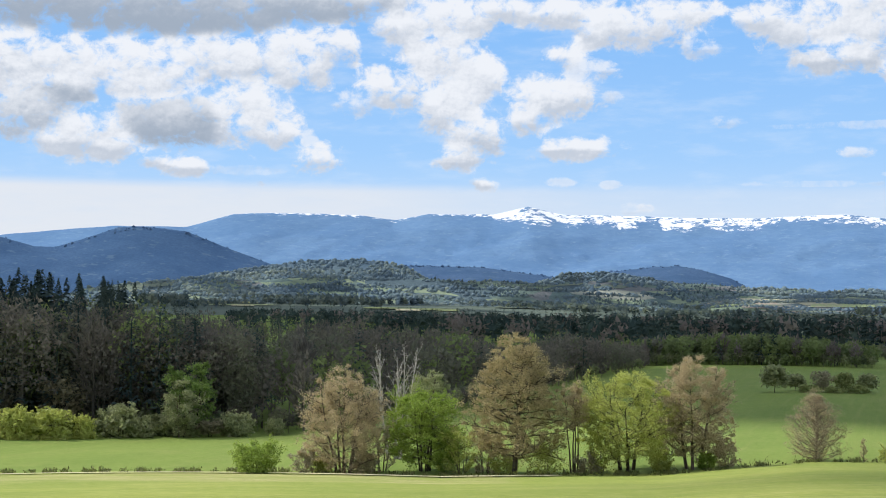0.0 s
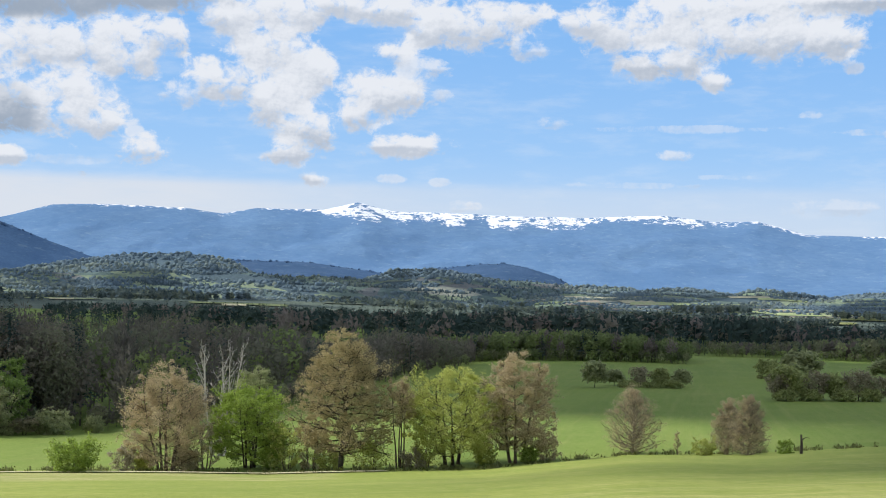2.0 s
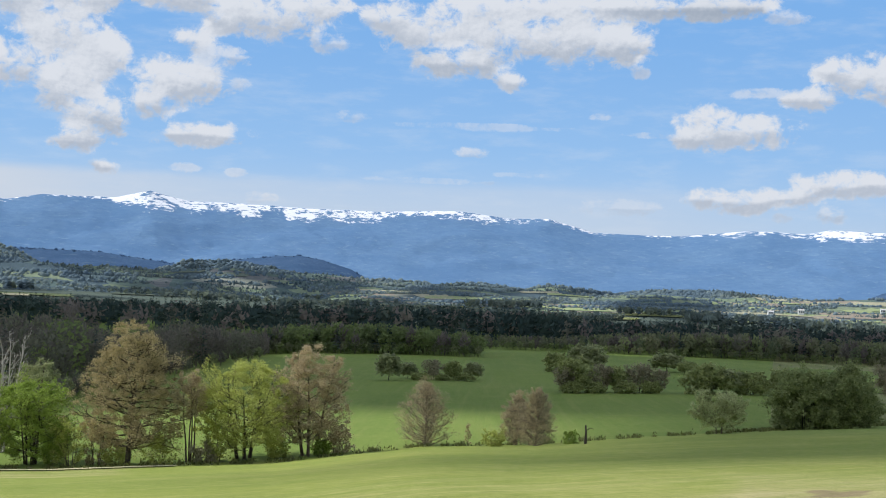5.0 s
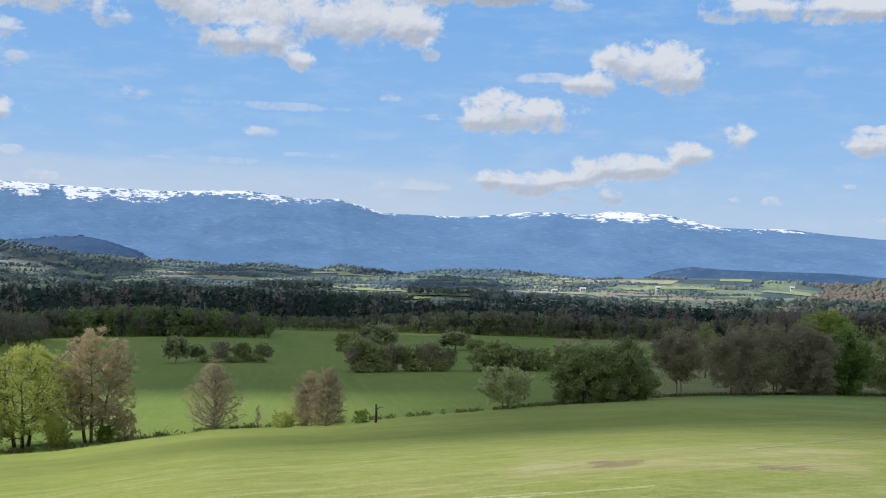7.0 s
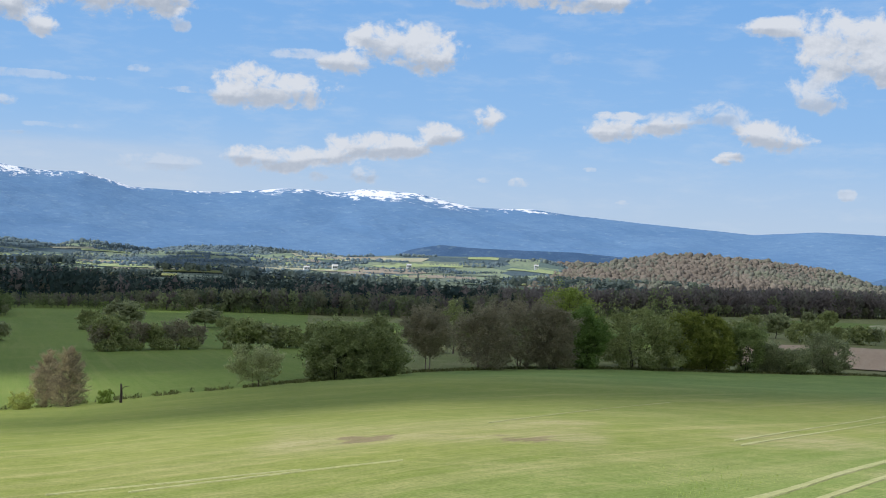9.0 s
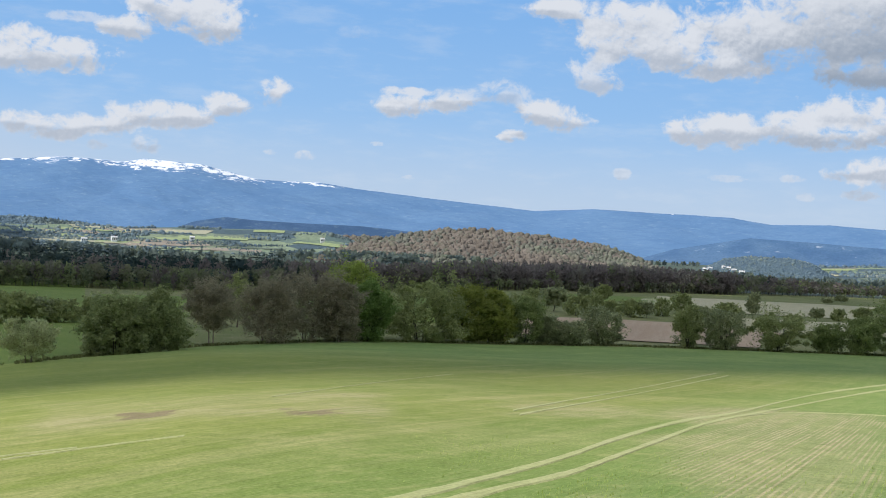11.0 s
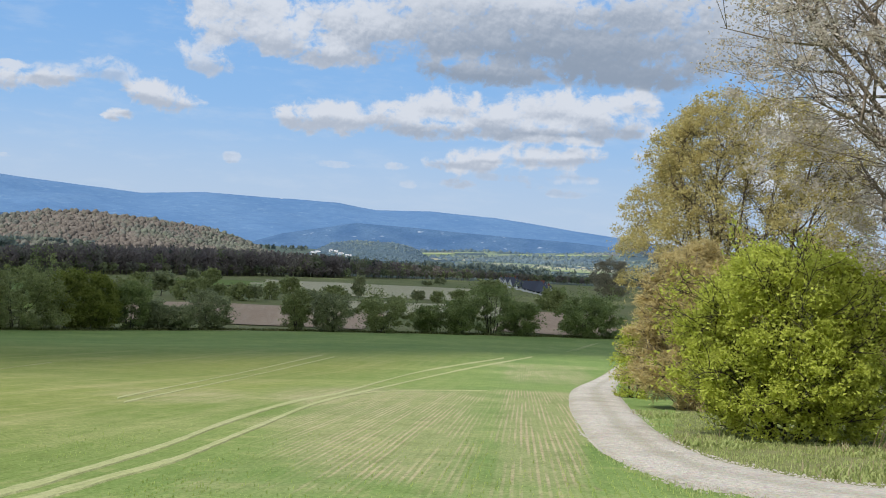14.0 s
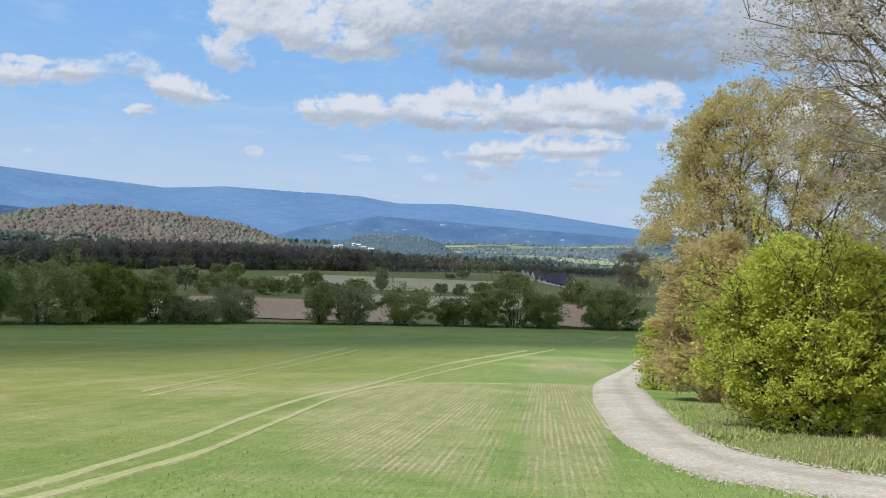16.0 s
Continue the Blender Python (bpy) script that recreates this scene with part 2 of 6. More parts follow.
    slope = -(ze + EYE) / re
    near = -EYE - r * slope * (bow + (1 - bow) * np.minimum(r / re, 1))
    rv, zv = col(az, VALLEY_AZ, VALLEY_R), col(az, VALLEY_AZ, VALLEY_Z)
    r3, z3 = np.maximum(rv + 500, 1300), zv - 16
    z = np.where(r < re, near, ze + (zv - ze) * (r - re) / (rv - re))
    z = np.where(r > rv, zv + (z3 - zv) * (r - rv) / (r3 - rv), z)
    z = np.where(r > r3, z3 + (-60 - z3) * (r - r3) / (2300 - r3), z)
    z = np.where(r > 2300, -60 + 24 * (r - 2300) / 2400, z)
    swell = 0.25 * np.sin(x * 0.05 + 1) * np.sin(y * 0.043) * np.clip((r - 30) / 60, 0, 1)
    return z + swell + EYE


def spot(az, r, lift=0.0):
    a = radians(az)
    x, y = r * math.sin(a), r * math.cos(a)
    return Vector((x, y, float(land(x, y)) + lift))


REACH = np.concatenate((np.arange(6, 300, 0.5), np.arange(300, 1500, 2.0), np.arange(1500, 4600, 10.0)))


def reach(az, el):
    """How far off the ground lies at that heading and that many degrees above the eye's level."""
    a = radians(az)
    z = land(REACH * math.sin(a), REACH * math.cos(a)) - EYE
    hit = np.nonzero(z / REACH >= math.tan(radians(el)))[0]
    if not len(hit):
        return 4500.0
    i = int(hit[0])
    if i == 0:
        return float(REACH[0])
    q = z[i - 1:i + 1] / REACH[i - 1:i + 1]
    return float(np.interp(math.tan(radians(el)), q, REACH[i - 1:i + 1]))


def mesh_of(name, verts, faces, mats, index=None, smooth=False):
    me = bpy.data.meshes.new(name)
    me.from_pydata(verts, [], faces)
    for m in mats:
        me.materials.append(m)
    if index is not None:
        me.polygons.foreach_set("material_index", np.asarray(index, np.int32))
    if smooth:
        me.polygons.foreach_set("use_smooth", np.ones(len(me.polygons), bool))
    me.update()
    return me


def quads(nu, nv):
    i = np.arange((nu - 1) * (nv - 1))
    a = (i // (nv - 1)) * nv + i % (nv - 1)
    return np.stack((a, a + nv, a + nv + 1, a + 1), 1)


def fan(az, rad):
    a, r = np.meshgrid(np.radians(az), rad, indexing="ij")
    return r * np.sin(a), r * np.cos(a)


def build_ground():
    az = np.concatenate((np.arange(-180, -30, 5.0), np.arange(-30, 30, 0.6), np.arange(30, 105, 0.5), np.arange(105, 180.1, 5.0)))
    rad = np.concatenate(([0.02], np.geomspace(1.0, 60, 110), np.geomspace(61.5, 1400, 140), np.geomspace(1450, 4950, 40)))
    x, y = fan(az, rad)
    v = np.stack((x, y, land(x, y)), -1).reshape(-1, 3)
    f = quads(len(az), len(rad))[:, ::-1]
    cx, cy = v[f].mean(1)[:, 0], v[f].mean(1)[:, 1]
    ca, cr = np.degrees(np.arctan2(cx, cy)), np.hypot(cx, cy)
    re = col(ca, EDGE_AZ, EDGE_R)
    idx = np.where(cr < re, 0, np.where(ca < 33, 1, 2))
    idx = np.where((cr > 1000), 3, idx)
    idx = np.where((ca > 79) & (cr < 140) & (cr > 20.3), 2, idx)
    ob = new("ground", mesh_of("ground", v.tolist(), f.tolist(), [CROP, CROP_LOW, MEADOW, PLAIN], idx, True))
    va, vr = np.degrees(np.arctan2(x, y)).ravel(), np.hypot(x, y).ravel()

    def zone(a0, a1, r0, r1, soft=0.9, edge=None):
        """1 inside a stretch of the field, fading at its rim."""
        k = np.minimum((va - a0) / soft, (a1 - va) / soft)
        q = np.minimum(np.log(np.maximum(vr, 0.1) / r0), np.log(r1 / np.maximum(vr, 0.1))) / (edge or (0.10 if soft > 0.6 else 0.03))
        return np.clip(np.minimum(k, q) * 0.5 + 0.5, 0, 1)

    thin = np.maximum.reduce((
        zone(61.0, 70.0, reach(65, -11.9), reach(67, -7.5), 4.5), zone(70.9, 75.2, reach(72, -11.6), reach(72, -7.2), 1.2), 0.8 * zone(56.0, 65, reach(60, -12.6), reach(60, -11.9), 2.5),
        0.62 * zone(70.5, 75.4, reach(73, -6.9), reach(73, -5.9)), 0.55 * zone(-30, 5, 84, 130, 2.0), 0.56 * zone(30, 48, reach(40, -9.8), reach(40, -8.2), 2.0), 0.9 * zone(31.5, 47.5, reach(40, -9.45), reach(40, -8.95), 1.5),
        0.42 * zone(37.5, 48, reach(42, -11.3), reach(42, -9.9), 2.5), 0.5 * zone(52, 60, reach(56, -8.9), reach(56, -7.9), 2.0), 0.55 * zone(66, 76, reach(72, -12.6), reach(72, -11.2), 2.0)))
    bare = np.maximum.reduce((zone(34.6, 37.4, reach(36, -9.62), reach(36, -9.28), 0.5), zone(42.3, 45.4, reach(43.8, -9.25), reach(43.8, -8.95), 0.5)))
    # the crop is yellower up the slope, greener down it and far out
    vx, vy = x.ravel(), y.ravel()
    side, down = 0.951 * vy - 0.309 * vx, 0.951 * vx + 0.309 * vy
    # the far ramp's green also stands in for cloud shade, in colour
    lush_shade = np.maximum(1 - np.clip((side - 1) / 12, 0, 1), np.clip((down - 95) / 60, 0, 1))
    for name, data in (("thin", thin), ("bare", bare), ("lush_shade", lush_shade), ("fresh", np.clip((side - 18) / 34, 0, 1) * (1 - np.clip((down - 95) / 60, 0, 1)))):
        ob.data.attributes.new(name, "FLOAT", "POINT").data.foreach_set("value", data.astype(np.float32))
    return tagged(ob, "green sloping cereal fields and meadows falling to a wide valley", "ground", kind="structure")


build_ground()


def patch(name, label, mat, az0, az1, r0, r1, lift=0.08, ragged=0.12, skew=0.0, kind="structure", category="field"):
    """A field of its own crop, draped over the land; skew turns it."""
    rng = np.random.default_rng(int(abs(az0 * 31 + r0 * 7)) + 5)
    nu, nv = max(6, int((az1 - az0) / 0.25)), max(4, int(14 * math.log(r1 / r0) * 4))
    u, t = np.meshgrid(np.linspace(0, 1, nu), np.linspace(0, 1, nv), indexing="ij")
    wob = rng.uniform(0, 6.28, 4)
    da = (az1 - az0) * ragged * 0.3 * (np.sin(t * 5 + wob[0]) + 0.5 * np.sin(t * 13 + wob[1]))
    dr = ragged * 0.2 * (np.sin(u * 6 + wob[2]) + 0.5 * np.sin(u * 17 + wob[3]))
    az = np.radians(az0 + (az1 - az0) * u + da)
    r = r0 * (r1 / r0) ** (t + dr + skew * (u - 0.5))
    x, y = r * np.sin(az), r * np.cos(az)
    v = np.stack((x, y, land(x, y) + lift + r * 0.0004), -1).reshape(-1, 3)
    ob = new(name, mesh_of(name, v.tolist(), quads(nu, nv)[:, ::-1].tolist(), [mat], None, True))
    return tagged(ob, label, category, kind=kind)


def ribbon(name, label, mat, left, right, lift=0.03, category="track", crown=0.0, rough=0.035):
    """A strip between two edges, each a list of (heading, distance), draped over the land."""
    def line(pts, n=160):
        a = np.array(pts, float)
        k = np.linspace(0, len(a) - 1, n)
        # smooth by a local average of the interpolated edge
        q = np.stack([np.interp(k, np.arange(len(a)), a[:, i]) for i in (0, 1)], 1)
        xy = np.stack((q[:, 1] * np.sin(np.radians(q[:, 0])), q[:, 1] * np.cos(np.radians(q[:, 0]))), 1)
        w = n // len(a)
        pad = np.concatenate((np.repeat(xy[:1], w, 0), xy, np.repeat(xy[-1:], w, 0)))
        ker = np.hanning(2 * w + 1)
        return np.stack([np.convolve(pad[:, i], ker / ker.sum(), "valid") for i in (0, 1)], 1)
    l, r = line(left), line(right)
    rng = np.random.default_rng(3)
    wide = np.linalg.norm(l - r, axis=1)[:, None]
    wave = np.ones(7) / 7
    shake = [np.convolve(rng.normal(0, rough, len(l) + 6), wave, "valid")[:, None] for _ in (0, 1)]
    l, r = l + (r - l) * shake[0], r + (r - l) * shake[1]
    nv = 9
    t = np.linspace(0, 1, nv)[None, :, None]
    xy = l[:, None] * (1 - t) + r[:, None] * t
    z = land(xy[..., 0], xy[..., 1]) + lift + crown * np.sin(np.pi * t[..., 0]) - lift * 1.2 * (np.abs(2 * t[..., 0] - 1) > 0.99)
    v = np.concatenate((xy, z[..., None]), -1).reshape(-1, 3)
    f = quads(len(l), nv)
    ob = new(name, mesh_of(name, v.tolist(), f.tolist(), [mat], None, crown > 0))
    # 0 on the wheel ruts, 1 on the crown between them and on the rims
    rut = np.abs(np.cos(2 * np.pi * t[0, :, 0])) ** 1.5
    ob.data.attributes.new("across", "FLOAT", "POINT").data.foreach_set("value", np.broadcast_to(rut, (len(l), nv)).ravel().astype(np.float32))
    if sum(fc.normal.z for fc in ob.data.polygons) < 0:
        ob.data.flip_normals()
    return tagged(ob, label, category, kind="structure")


# the two edges of the gravel track: heading and distance
TRACK_NEAR = [(76.3, 125), (75.3, 88), (73.9, 62), (74.05, 42.5), (74.7, 29.7), (75.7, 24.6), (77.0, 21.8), (78.7, 19.6), (80.0, 18.7), (81.8, 18.2), (83.4, 17.7), (85.5, 17.1), (88.5, 16.6), (92, 16.4), (100, 16.5)]
TRACK_FAR = [(77.0, 118), (76.3, 80), (76.15, 65.8), (76.9, 45), (78.25, 32.3), (79.9, 25.9), (81.7, 23.5), (84.3, 21.8), (87.3, 20.7), (91, 20.3), (100, 20.5)]
NEAR_AZ, NEAR_R = zip(*TRACK_NEAR[3:])
FAR_AZ, FAR_R = zip(*TRACK_FAR[2:])
ribbon("road", "pale dusty gravel farm track curving round the field", GRAVEL, TRACK_NEAR, TRACK_FAR, 0.035, "track", 0.03)


TRACKS = []


def taper(r):
    return float(np.interp(r, (25, 70), (1.0, 0.6)))


def tram(points, half=0.02):
    """One wheel track through the crop, from headings and depths below the eye's level."""
    n = max(8, 4 * len(points))
    azs = np.linspace(points[0][0], points[-1][0], n)
    els = np.interp(azs, [q[0] for q in points], [q[1] for q in points])
    els -= np.interp(els, (-12.5, -9.0, -7.5, -6.0), (0.27, 0.24, 0.12, 0.06))
    els[1:-1] = (els[:-2] + 2 * els[1:-1] + els[2:]) / 4
    pts = [(float(az), reach(az, el)) for az, el in zip(azs, els)]
    TRACKS.append(pts)
    ribbon("tramline", "pale wheel track of bare earth through young crop", THIN,
           [(a, r * (1 - half * taper(r))) for a, r in pts], [(a, r * (1 + half * taper(r))) for a, r in pts], 0.02, "wheel track", rough=0.16)


tram([(44, -13.7), (50.75, -11.89), (55.54, -10.33), (58.75, -8.96), (61.29, -8.16), (63.0, -7.86), (64.66, -7.31), (66.74, -6.61), (68.84, -6.14), (70.95, -5.68)], 0.026)
tram([(46, -13.8), (50.79, -12.48), (56.08, -10.95), (60.05, -9.17), (61.57, -8.42), (62.85, -8.04), (65.72, -7.28), (68.33, -6.51), (72.28, -5.53)], 0.026)
tram([(62.85, -8.01), (64.68, -7.65), (66.26, -7.46), (68.39, -7.33), (70.26, -7.23)], 0.008)
tram([(73.73, -5.21), (75.03, -4.72)], 0.008)
tram([(74.12, -5.13), (75.2, -4.68)], 0.008)
tram([(53.0, -8.38), (57.87, -7.27), (62.46, -6.06)], 0.013)
tram([(53.3, -8.55), (58.39, -7.38), (62.99, -6.12)], 0.013)
tram([(25.07, -11.77), (30.84, -11.07), (37.99, -10.09)], 0.005)
tram([(21.47, -11.83), (27.40, -11.33), (33.22, -10.66)], 0.004)
tram([(41.62, -8.30), (46.00, -7.58), (50.24, -6.91)], 0.006)


# ---- sky ----
COVER = []


def cloud(az, el, wide, high, grey=0.0, gain=1.0):
    """One lobe of a cumulus: heading, height, half width and half height in degrees, how grey it is, how solid."""
    COVER.append((az, el, wide, high, grey, gain))


cloud(-18.1, 11.7, 5.9, 1.33, 0.85); cloud(-12.1, 11.8, 5.6, 1.39, 0.80); cloud(-6.6, 12.3, 4.3, 1.12, 0.70); cloud(-2.6, 12.6, 1.9, 0.64, 0.45); cloud(-19.5, 9.1, 2.4, 1.60, 0.25)
cloud(-17.1, 8.9, 2.7, 1.60, 0.12); cloud(-14.1, 8.8, 3.2, 1.60, 0.05); cloud(-10.3, 9.6, 3.2, 1.20); cloud(-7.1, 9.7, 2.1, 1.47); cloud(-5.3, 10.3, 1.5, 0.96)
cloud(-18.7, 7.1, 2.4, 1.60, 0.50); cloud(-16.3, 6.1, 2.4, 1.20, 0.15); cloud(-13.0, 6.7, 3.2, 1.28, 0.70); cloud(-17.5, 7.8, 2.0, 0.75, 0.85); cloud(-11.5, 7.1, 1.6, 0.93, 0.65)
cloud(-9.2, 7.1, 2.1, 1.55); cloud(-8.0, 6.3, 1.3, 0.91); cloud(-15.3, 5.3, 1.6, 0.53, 0.10); cloud(-12.0, 4.6, 1.3, 0.45, 0.10); cloud(-13.3, 4.8, 1.1, 0.37, 0.10)
cloud(-5.8, 5.1, 1.2, 0.72); cloud(-6.4, 6.1, 0.4, 0.40, 0.00, 0.90); cloud(-4.2, 7.7, 1.0, 0.64, 0.00, 0.90); cloud(-2.6, 8.4, 1.6, 1.01, 0.05); cloud(-1.8, 11.3, 1.6, 0.93)
cloud(0.3, 11.6, 2.1, 1.07); cloud(-0.2, 9.8, 2.1, 1.33); cloud(-1.8, 8.4, 1.5, 1.07, 0.10); cloud(0.3, 7.7, 2.0, 1.47, 0.20); cloud(1.3, 6.4, 1.5, 1.20, 0.30)
cloud(0.8, 5.1, 1.1, 0.53, 0.20); cloud(1.4, 9.0, 1.3, 1.33, 0.10); cloud(3.0, 12.1, 1.9, 0.64); cloud(5.1, 11.9, 2.4, 0.75, 0.05); cloud(7.8, 11.4, 1.5, 1.01, 0.05)
cloud(9.3, 11.3, 2.9, 1.07, 0.10); cloud(7.2, 11.0, 1.1, 0.75, 0.05); cloud(10.6, 11.8, 2.1, 0.69, 0.05); cloud(11.9, 10.2, 0.9, 0.48, 0.00, 0.90); cloud(5.7, 9.9, 1.0, 0.67)
cloud(6.8, 9.3, 1.3, 0.59, 0.10, 0.92); cloud(4.6, 8.0, 1.7, 1.07, 0.15); cloud(5.9, 8.1, 1.5, 0.93, 0.10); cloud(3.9, 7.0, 1.0, 0.80, 0.20); cloud(7.8, 8.1, 0.7, 0.27, 0.00, 0.88)
cloud(6.2, 5.7, 2.0, 0.59); cloud(5.3, 5.5, 1.0, 0.37, 0.10); cloud(7.3, 5.5, 1.0, 0.40, 0.10); cloud(1.9, 4.0, 0.7, 0.35, 0.10); cloud(5.5, 4.1, 0.8, 0.21, 0.10, 0.86)
cloud(7.9, 4.0, 0.5, 0.19, 0.10, 0.86); cloud(-8.6, 3.9, 0.3, 0.13, 0.00, 0.88); cloud(9.4, 2.9, 0.4, 0.21, 0.00, 0.90); cloud(13.1, 6.8, 0.5, 0.24, 0.00, 0.85)
cloud(-9.4, 4.5, 1.6, 0.21, 0.00, 0.80); cloud(-17.3, 5.5, 1.9, 0.53, 0.10); cloud(14.9, 11.4, 1.5, 0.75, 0.05); cloud(17.1, 11.1, 2.4, 1.28, 0.05); cloud(19.7, 11.1, 2.9, 1.49, 0.10)
cloud(22.9, 10.8, 2.9, 1.28, 0.25); cloud(25.4, 10.6, 1.8, 1.01, 0.25); cloud(18.2, 9.6, 2.1, 0.80, 0.30); cloud(20.6, 8.7, 0.8, 0.43, 0.10); cloud(21.5, 12.1, 5.3, 0.80, 0.10)
cloud(25.9, 12.2, 4.0, 0.64, 0.35); cloud(29.4, 12.2, 2.9, 0.53, 0.50); cloud(26.6, 9.3, 0.4, 0.29, 0.00, 0.90); cloud(31.7, 8.3, 1.2, 0.19, 0.00, 0.86)
cloud(29.6, 7.3, 1.3, 0.53); cloud(31.1, 6.7, 2.7, 0.75, 0.05); cloud(29.2, 6.3, 1.1, 0.59, 0.15); cloud(27.3, 6.4, 1.2, 0.16, 0.00, 0.84); cloud(18.8, 5.4, 0.7, 0.27, 0.00, 0.90)
cloud(18.8, 6.6, 3.7, 0.16, 0.00, 0.82); cloud(13.2, 6.9, 0.5, 0.21, 0.00, 0.84); cloud(24.8, 7.2, 0.5, 0.16, 0.00, 0.84); cloud(29.6, 3.5, 0.8, 0.51); cloud(31.6, 3.5, 1.9, 0.53, 0.05)
cloud(25.9, 3.0, 1.9, 0.37, 0.10, 0.82); cloud(17.0, 4.0, 2.9, 0.13, 0.10, 0.80); cloud(21.7, 4.4, 1.9, 0.13, 0.10, 0.80); cloud(29.6, 7.2, 1.0, 0.69); cloud(31.0, 6.6, 2.1, 0.80, 0.10)
cloud(29.4, 6.2, 1.1, 0.53, 0.10); cloud(27.3, 6.4, 1.2, 0.16, 0.00, 0.85); cloud(34.2, 8.1, 1.1, 0.59, 0.05); cloud(35.4, 9.3, 1.3, 0.59); cloud(37.2, 9.0, 2.1, 1.01, 0.10)
cloud(38.0, 8.3, 1.2, 0.59, 0.25); cloud(32.1, 8.4, 1.3, 0.21, 0.00, 0.88); cloud(29.7, 3.6, 0.8, 0.45); cloud(31.4, 3.2, 1.5, 0.37, 0.10); cloud(33.2, 3.6, 1.6, 0.48, 0.05)
cloud(35.5, 4.2, 1.9, 0.61, 0.05); cloud(37.1, 4.3, 1.6, 0.53, 0.10); cloud(38.9, 4.9, 0.9, 0.59, 0.05); cloud(33.2, 2.7, 0.5, 0.24, 0.10, 0.90); cloud(35.3, 2.9, 0.7, 0.40, 0.20, 0.90)
cloud(27.1, 3.0, 0.8, 0.27, 0.10, 0.85); cloud(40.9, 5.8, 1.0, 0.48, 0.05); cloud(40.9, 5.1, 0.4, 0.24, 0.00, 0.86); cloud(40.7, 11.3, 1.6, 0.40, 0.05, 0.92)
cloud(43.7, 11.5, 4.0, 0.64, 0.10); cloud(46.1, 11.3, 1.6, 0.53, 0.30); cloud(33.2, 11.7, 0.9, 0.32, 0.10, 0.88); cloud(42.5, 2.8, 0.6, 0.21, 0.00, 0.90)
cloud(41.0, 2.9, 0.3, 0.13, 0.00, 0.86); cloud(45.9, 3.6, 0.3, 0.13, 0.00, 0.86); cloud(8.8, 2.9, 0.5, 0.27, 0.00, 0.82); cloud(13.2, 6.9, 0.8, 0.27, 0.00, 0.82)
cloud(47.1, 5.4, 1.2, 0.56, 0.05); cloud(47.3, 6.1, 1.1, 0.21, 0.10, 0.95); cloud(49.4, 5.7, 1.0, 0.51); cloud(50.2, 6.1, 1.9, 0.27, 0.10, 0.88); cloud(51.8, 6.3, 1.1, 0.53, 0.00, 0.88)
cloud(53.9, 5.4, 1.3, 0.61); cloud(54.7, 5.1, 1.2, 0.53, 0.10); cloud(52.3, 4.3, 0.7, 0.27); cloud(40.9, 5.8, 0.9, 0.45, 0.10); cloud(41.1, 5.2, 0.4, 0.27, 0.00, 0.86)
cloud(42.6, 2.9, 0.4, 0.21, 0.00, 0.92); cloud(57.5, 2.8, 0.4, 0.24, 0.00, 0.88); cloud(47.5, 2.1, 0.3, 0.13, 0.00, 0.85); cloud(65.1, 2.9, 0.4, 0.19, 0.00, 0.88)
cloud(41.1, 2.9, 0.3, 0.13, 0.00, 0.85); cloud(45.0, 8.7, 1.1, 0.27, 0.00, 0.75); cloud(54.4, 10.2, 1.6, 0.48, 0.10); cloud(57.6, 9.8, 2.9, 1.07, 0.15)
cloud(56.6, 8.7, 1.6, 1.01, 0.05); cloud(59.6, 8.6, 3.2, 1.01, 0.15); cloud(61.5, 7.9, 2.1, 0.59, 0.25); cloud(55.9, 7.2, 1.2, 0.80, 0.05, 0.94); cloud(63.0, 9.3, 4.0, 1.55, 0.40)
cloud(66.9, 9.4, 4.8, 1.81, 0.60); cloud(70.8, 9.0, 4.8, 1.55, 0.80); cloud(74.5, 8.8, 4.8, 1.55, 0.85); cloud(69.6, 7.5, 4.3, 0.59, 0.75); cloud(75.8, 7.9, 3.2, 0.85, 0.80)
cloud(70.7, 10.5, 8.0, 1.07, 0.50); cloud(75.6, 10.6, 3.2, 1.07, 0.65); cloud(60.6, 4.9, 1.3, 0.69); cloud(62.7, 5.0, 2.1, 0.75, 0.10); cloud(64.8, 5.3, 1.9, 0.69, 0.05)
cloud(67.4, 5.8, 2.1, 0.88, 0.05); cloud(66.7, 4.7, 2.9, 0.48, 0.35); cloud(70.0, 5.4, 2.4, 0.88, 0.25); cloud(72.2, 6.0, 2.1, 1.01, 0.20); cloud(71.8, 4.8, 3.2, 0.45, 0.45)
cloud(74.4, 5.8, 2.1, 0.88, 0.20); cloud(75.9, 6.4, 1.3, 0.72, 0.05); cloud(75.4, 5.3, 1.9, 0.59, 0.35); cloud(68.0, 3.3, 1.2, 0.51, 0.05); cloud(69.3, 3.5, 1.3, 0.53, 0.10)
cloud(71.8, 3.7, 2.0, 0.59, 0.05); cloud(73.6, 3.9, 1.5, 0.43, 0.10); cloud(68.1, 2.3, 0.8, 0.24, 0.10, 0.92); cloud(70.6, 2.7, 1.6, 0.19, 0.10, 0.86); cloud(73.4, 2.8, 1.3, 0.24, 0.10, 0.86)
cloud(73.2, 2.1, 0.8, 0.19, 0.00, 0.86); cloud(71.7, 2.4, 0.4, 0.19, 0.00, 0.86); cloud(57.5, 2.8, 0.4, 0.21, 0.00, 0.88); cloud(65.2, 2.9, 0.5, 0.16, 0.00, 0.86)
cloud(62.3, 2.8, 0.8, 0.16, 0.00, 0.84); cloud(65.8, 2.1, 0.4, 0.19, 0.00, 0.84); cloud(80.4, 10.0, 5.3, 2.40, 0.60); cloud(86.0, 9.7, 5.3, 3.20, 0.50)
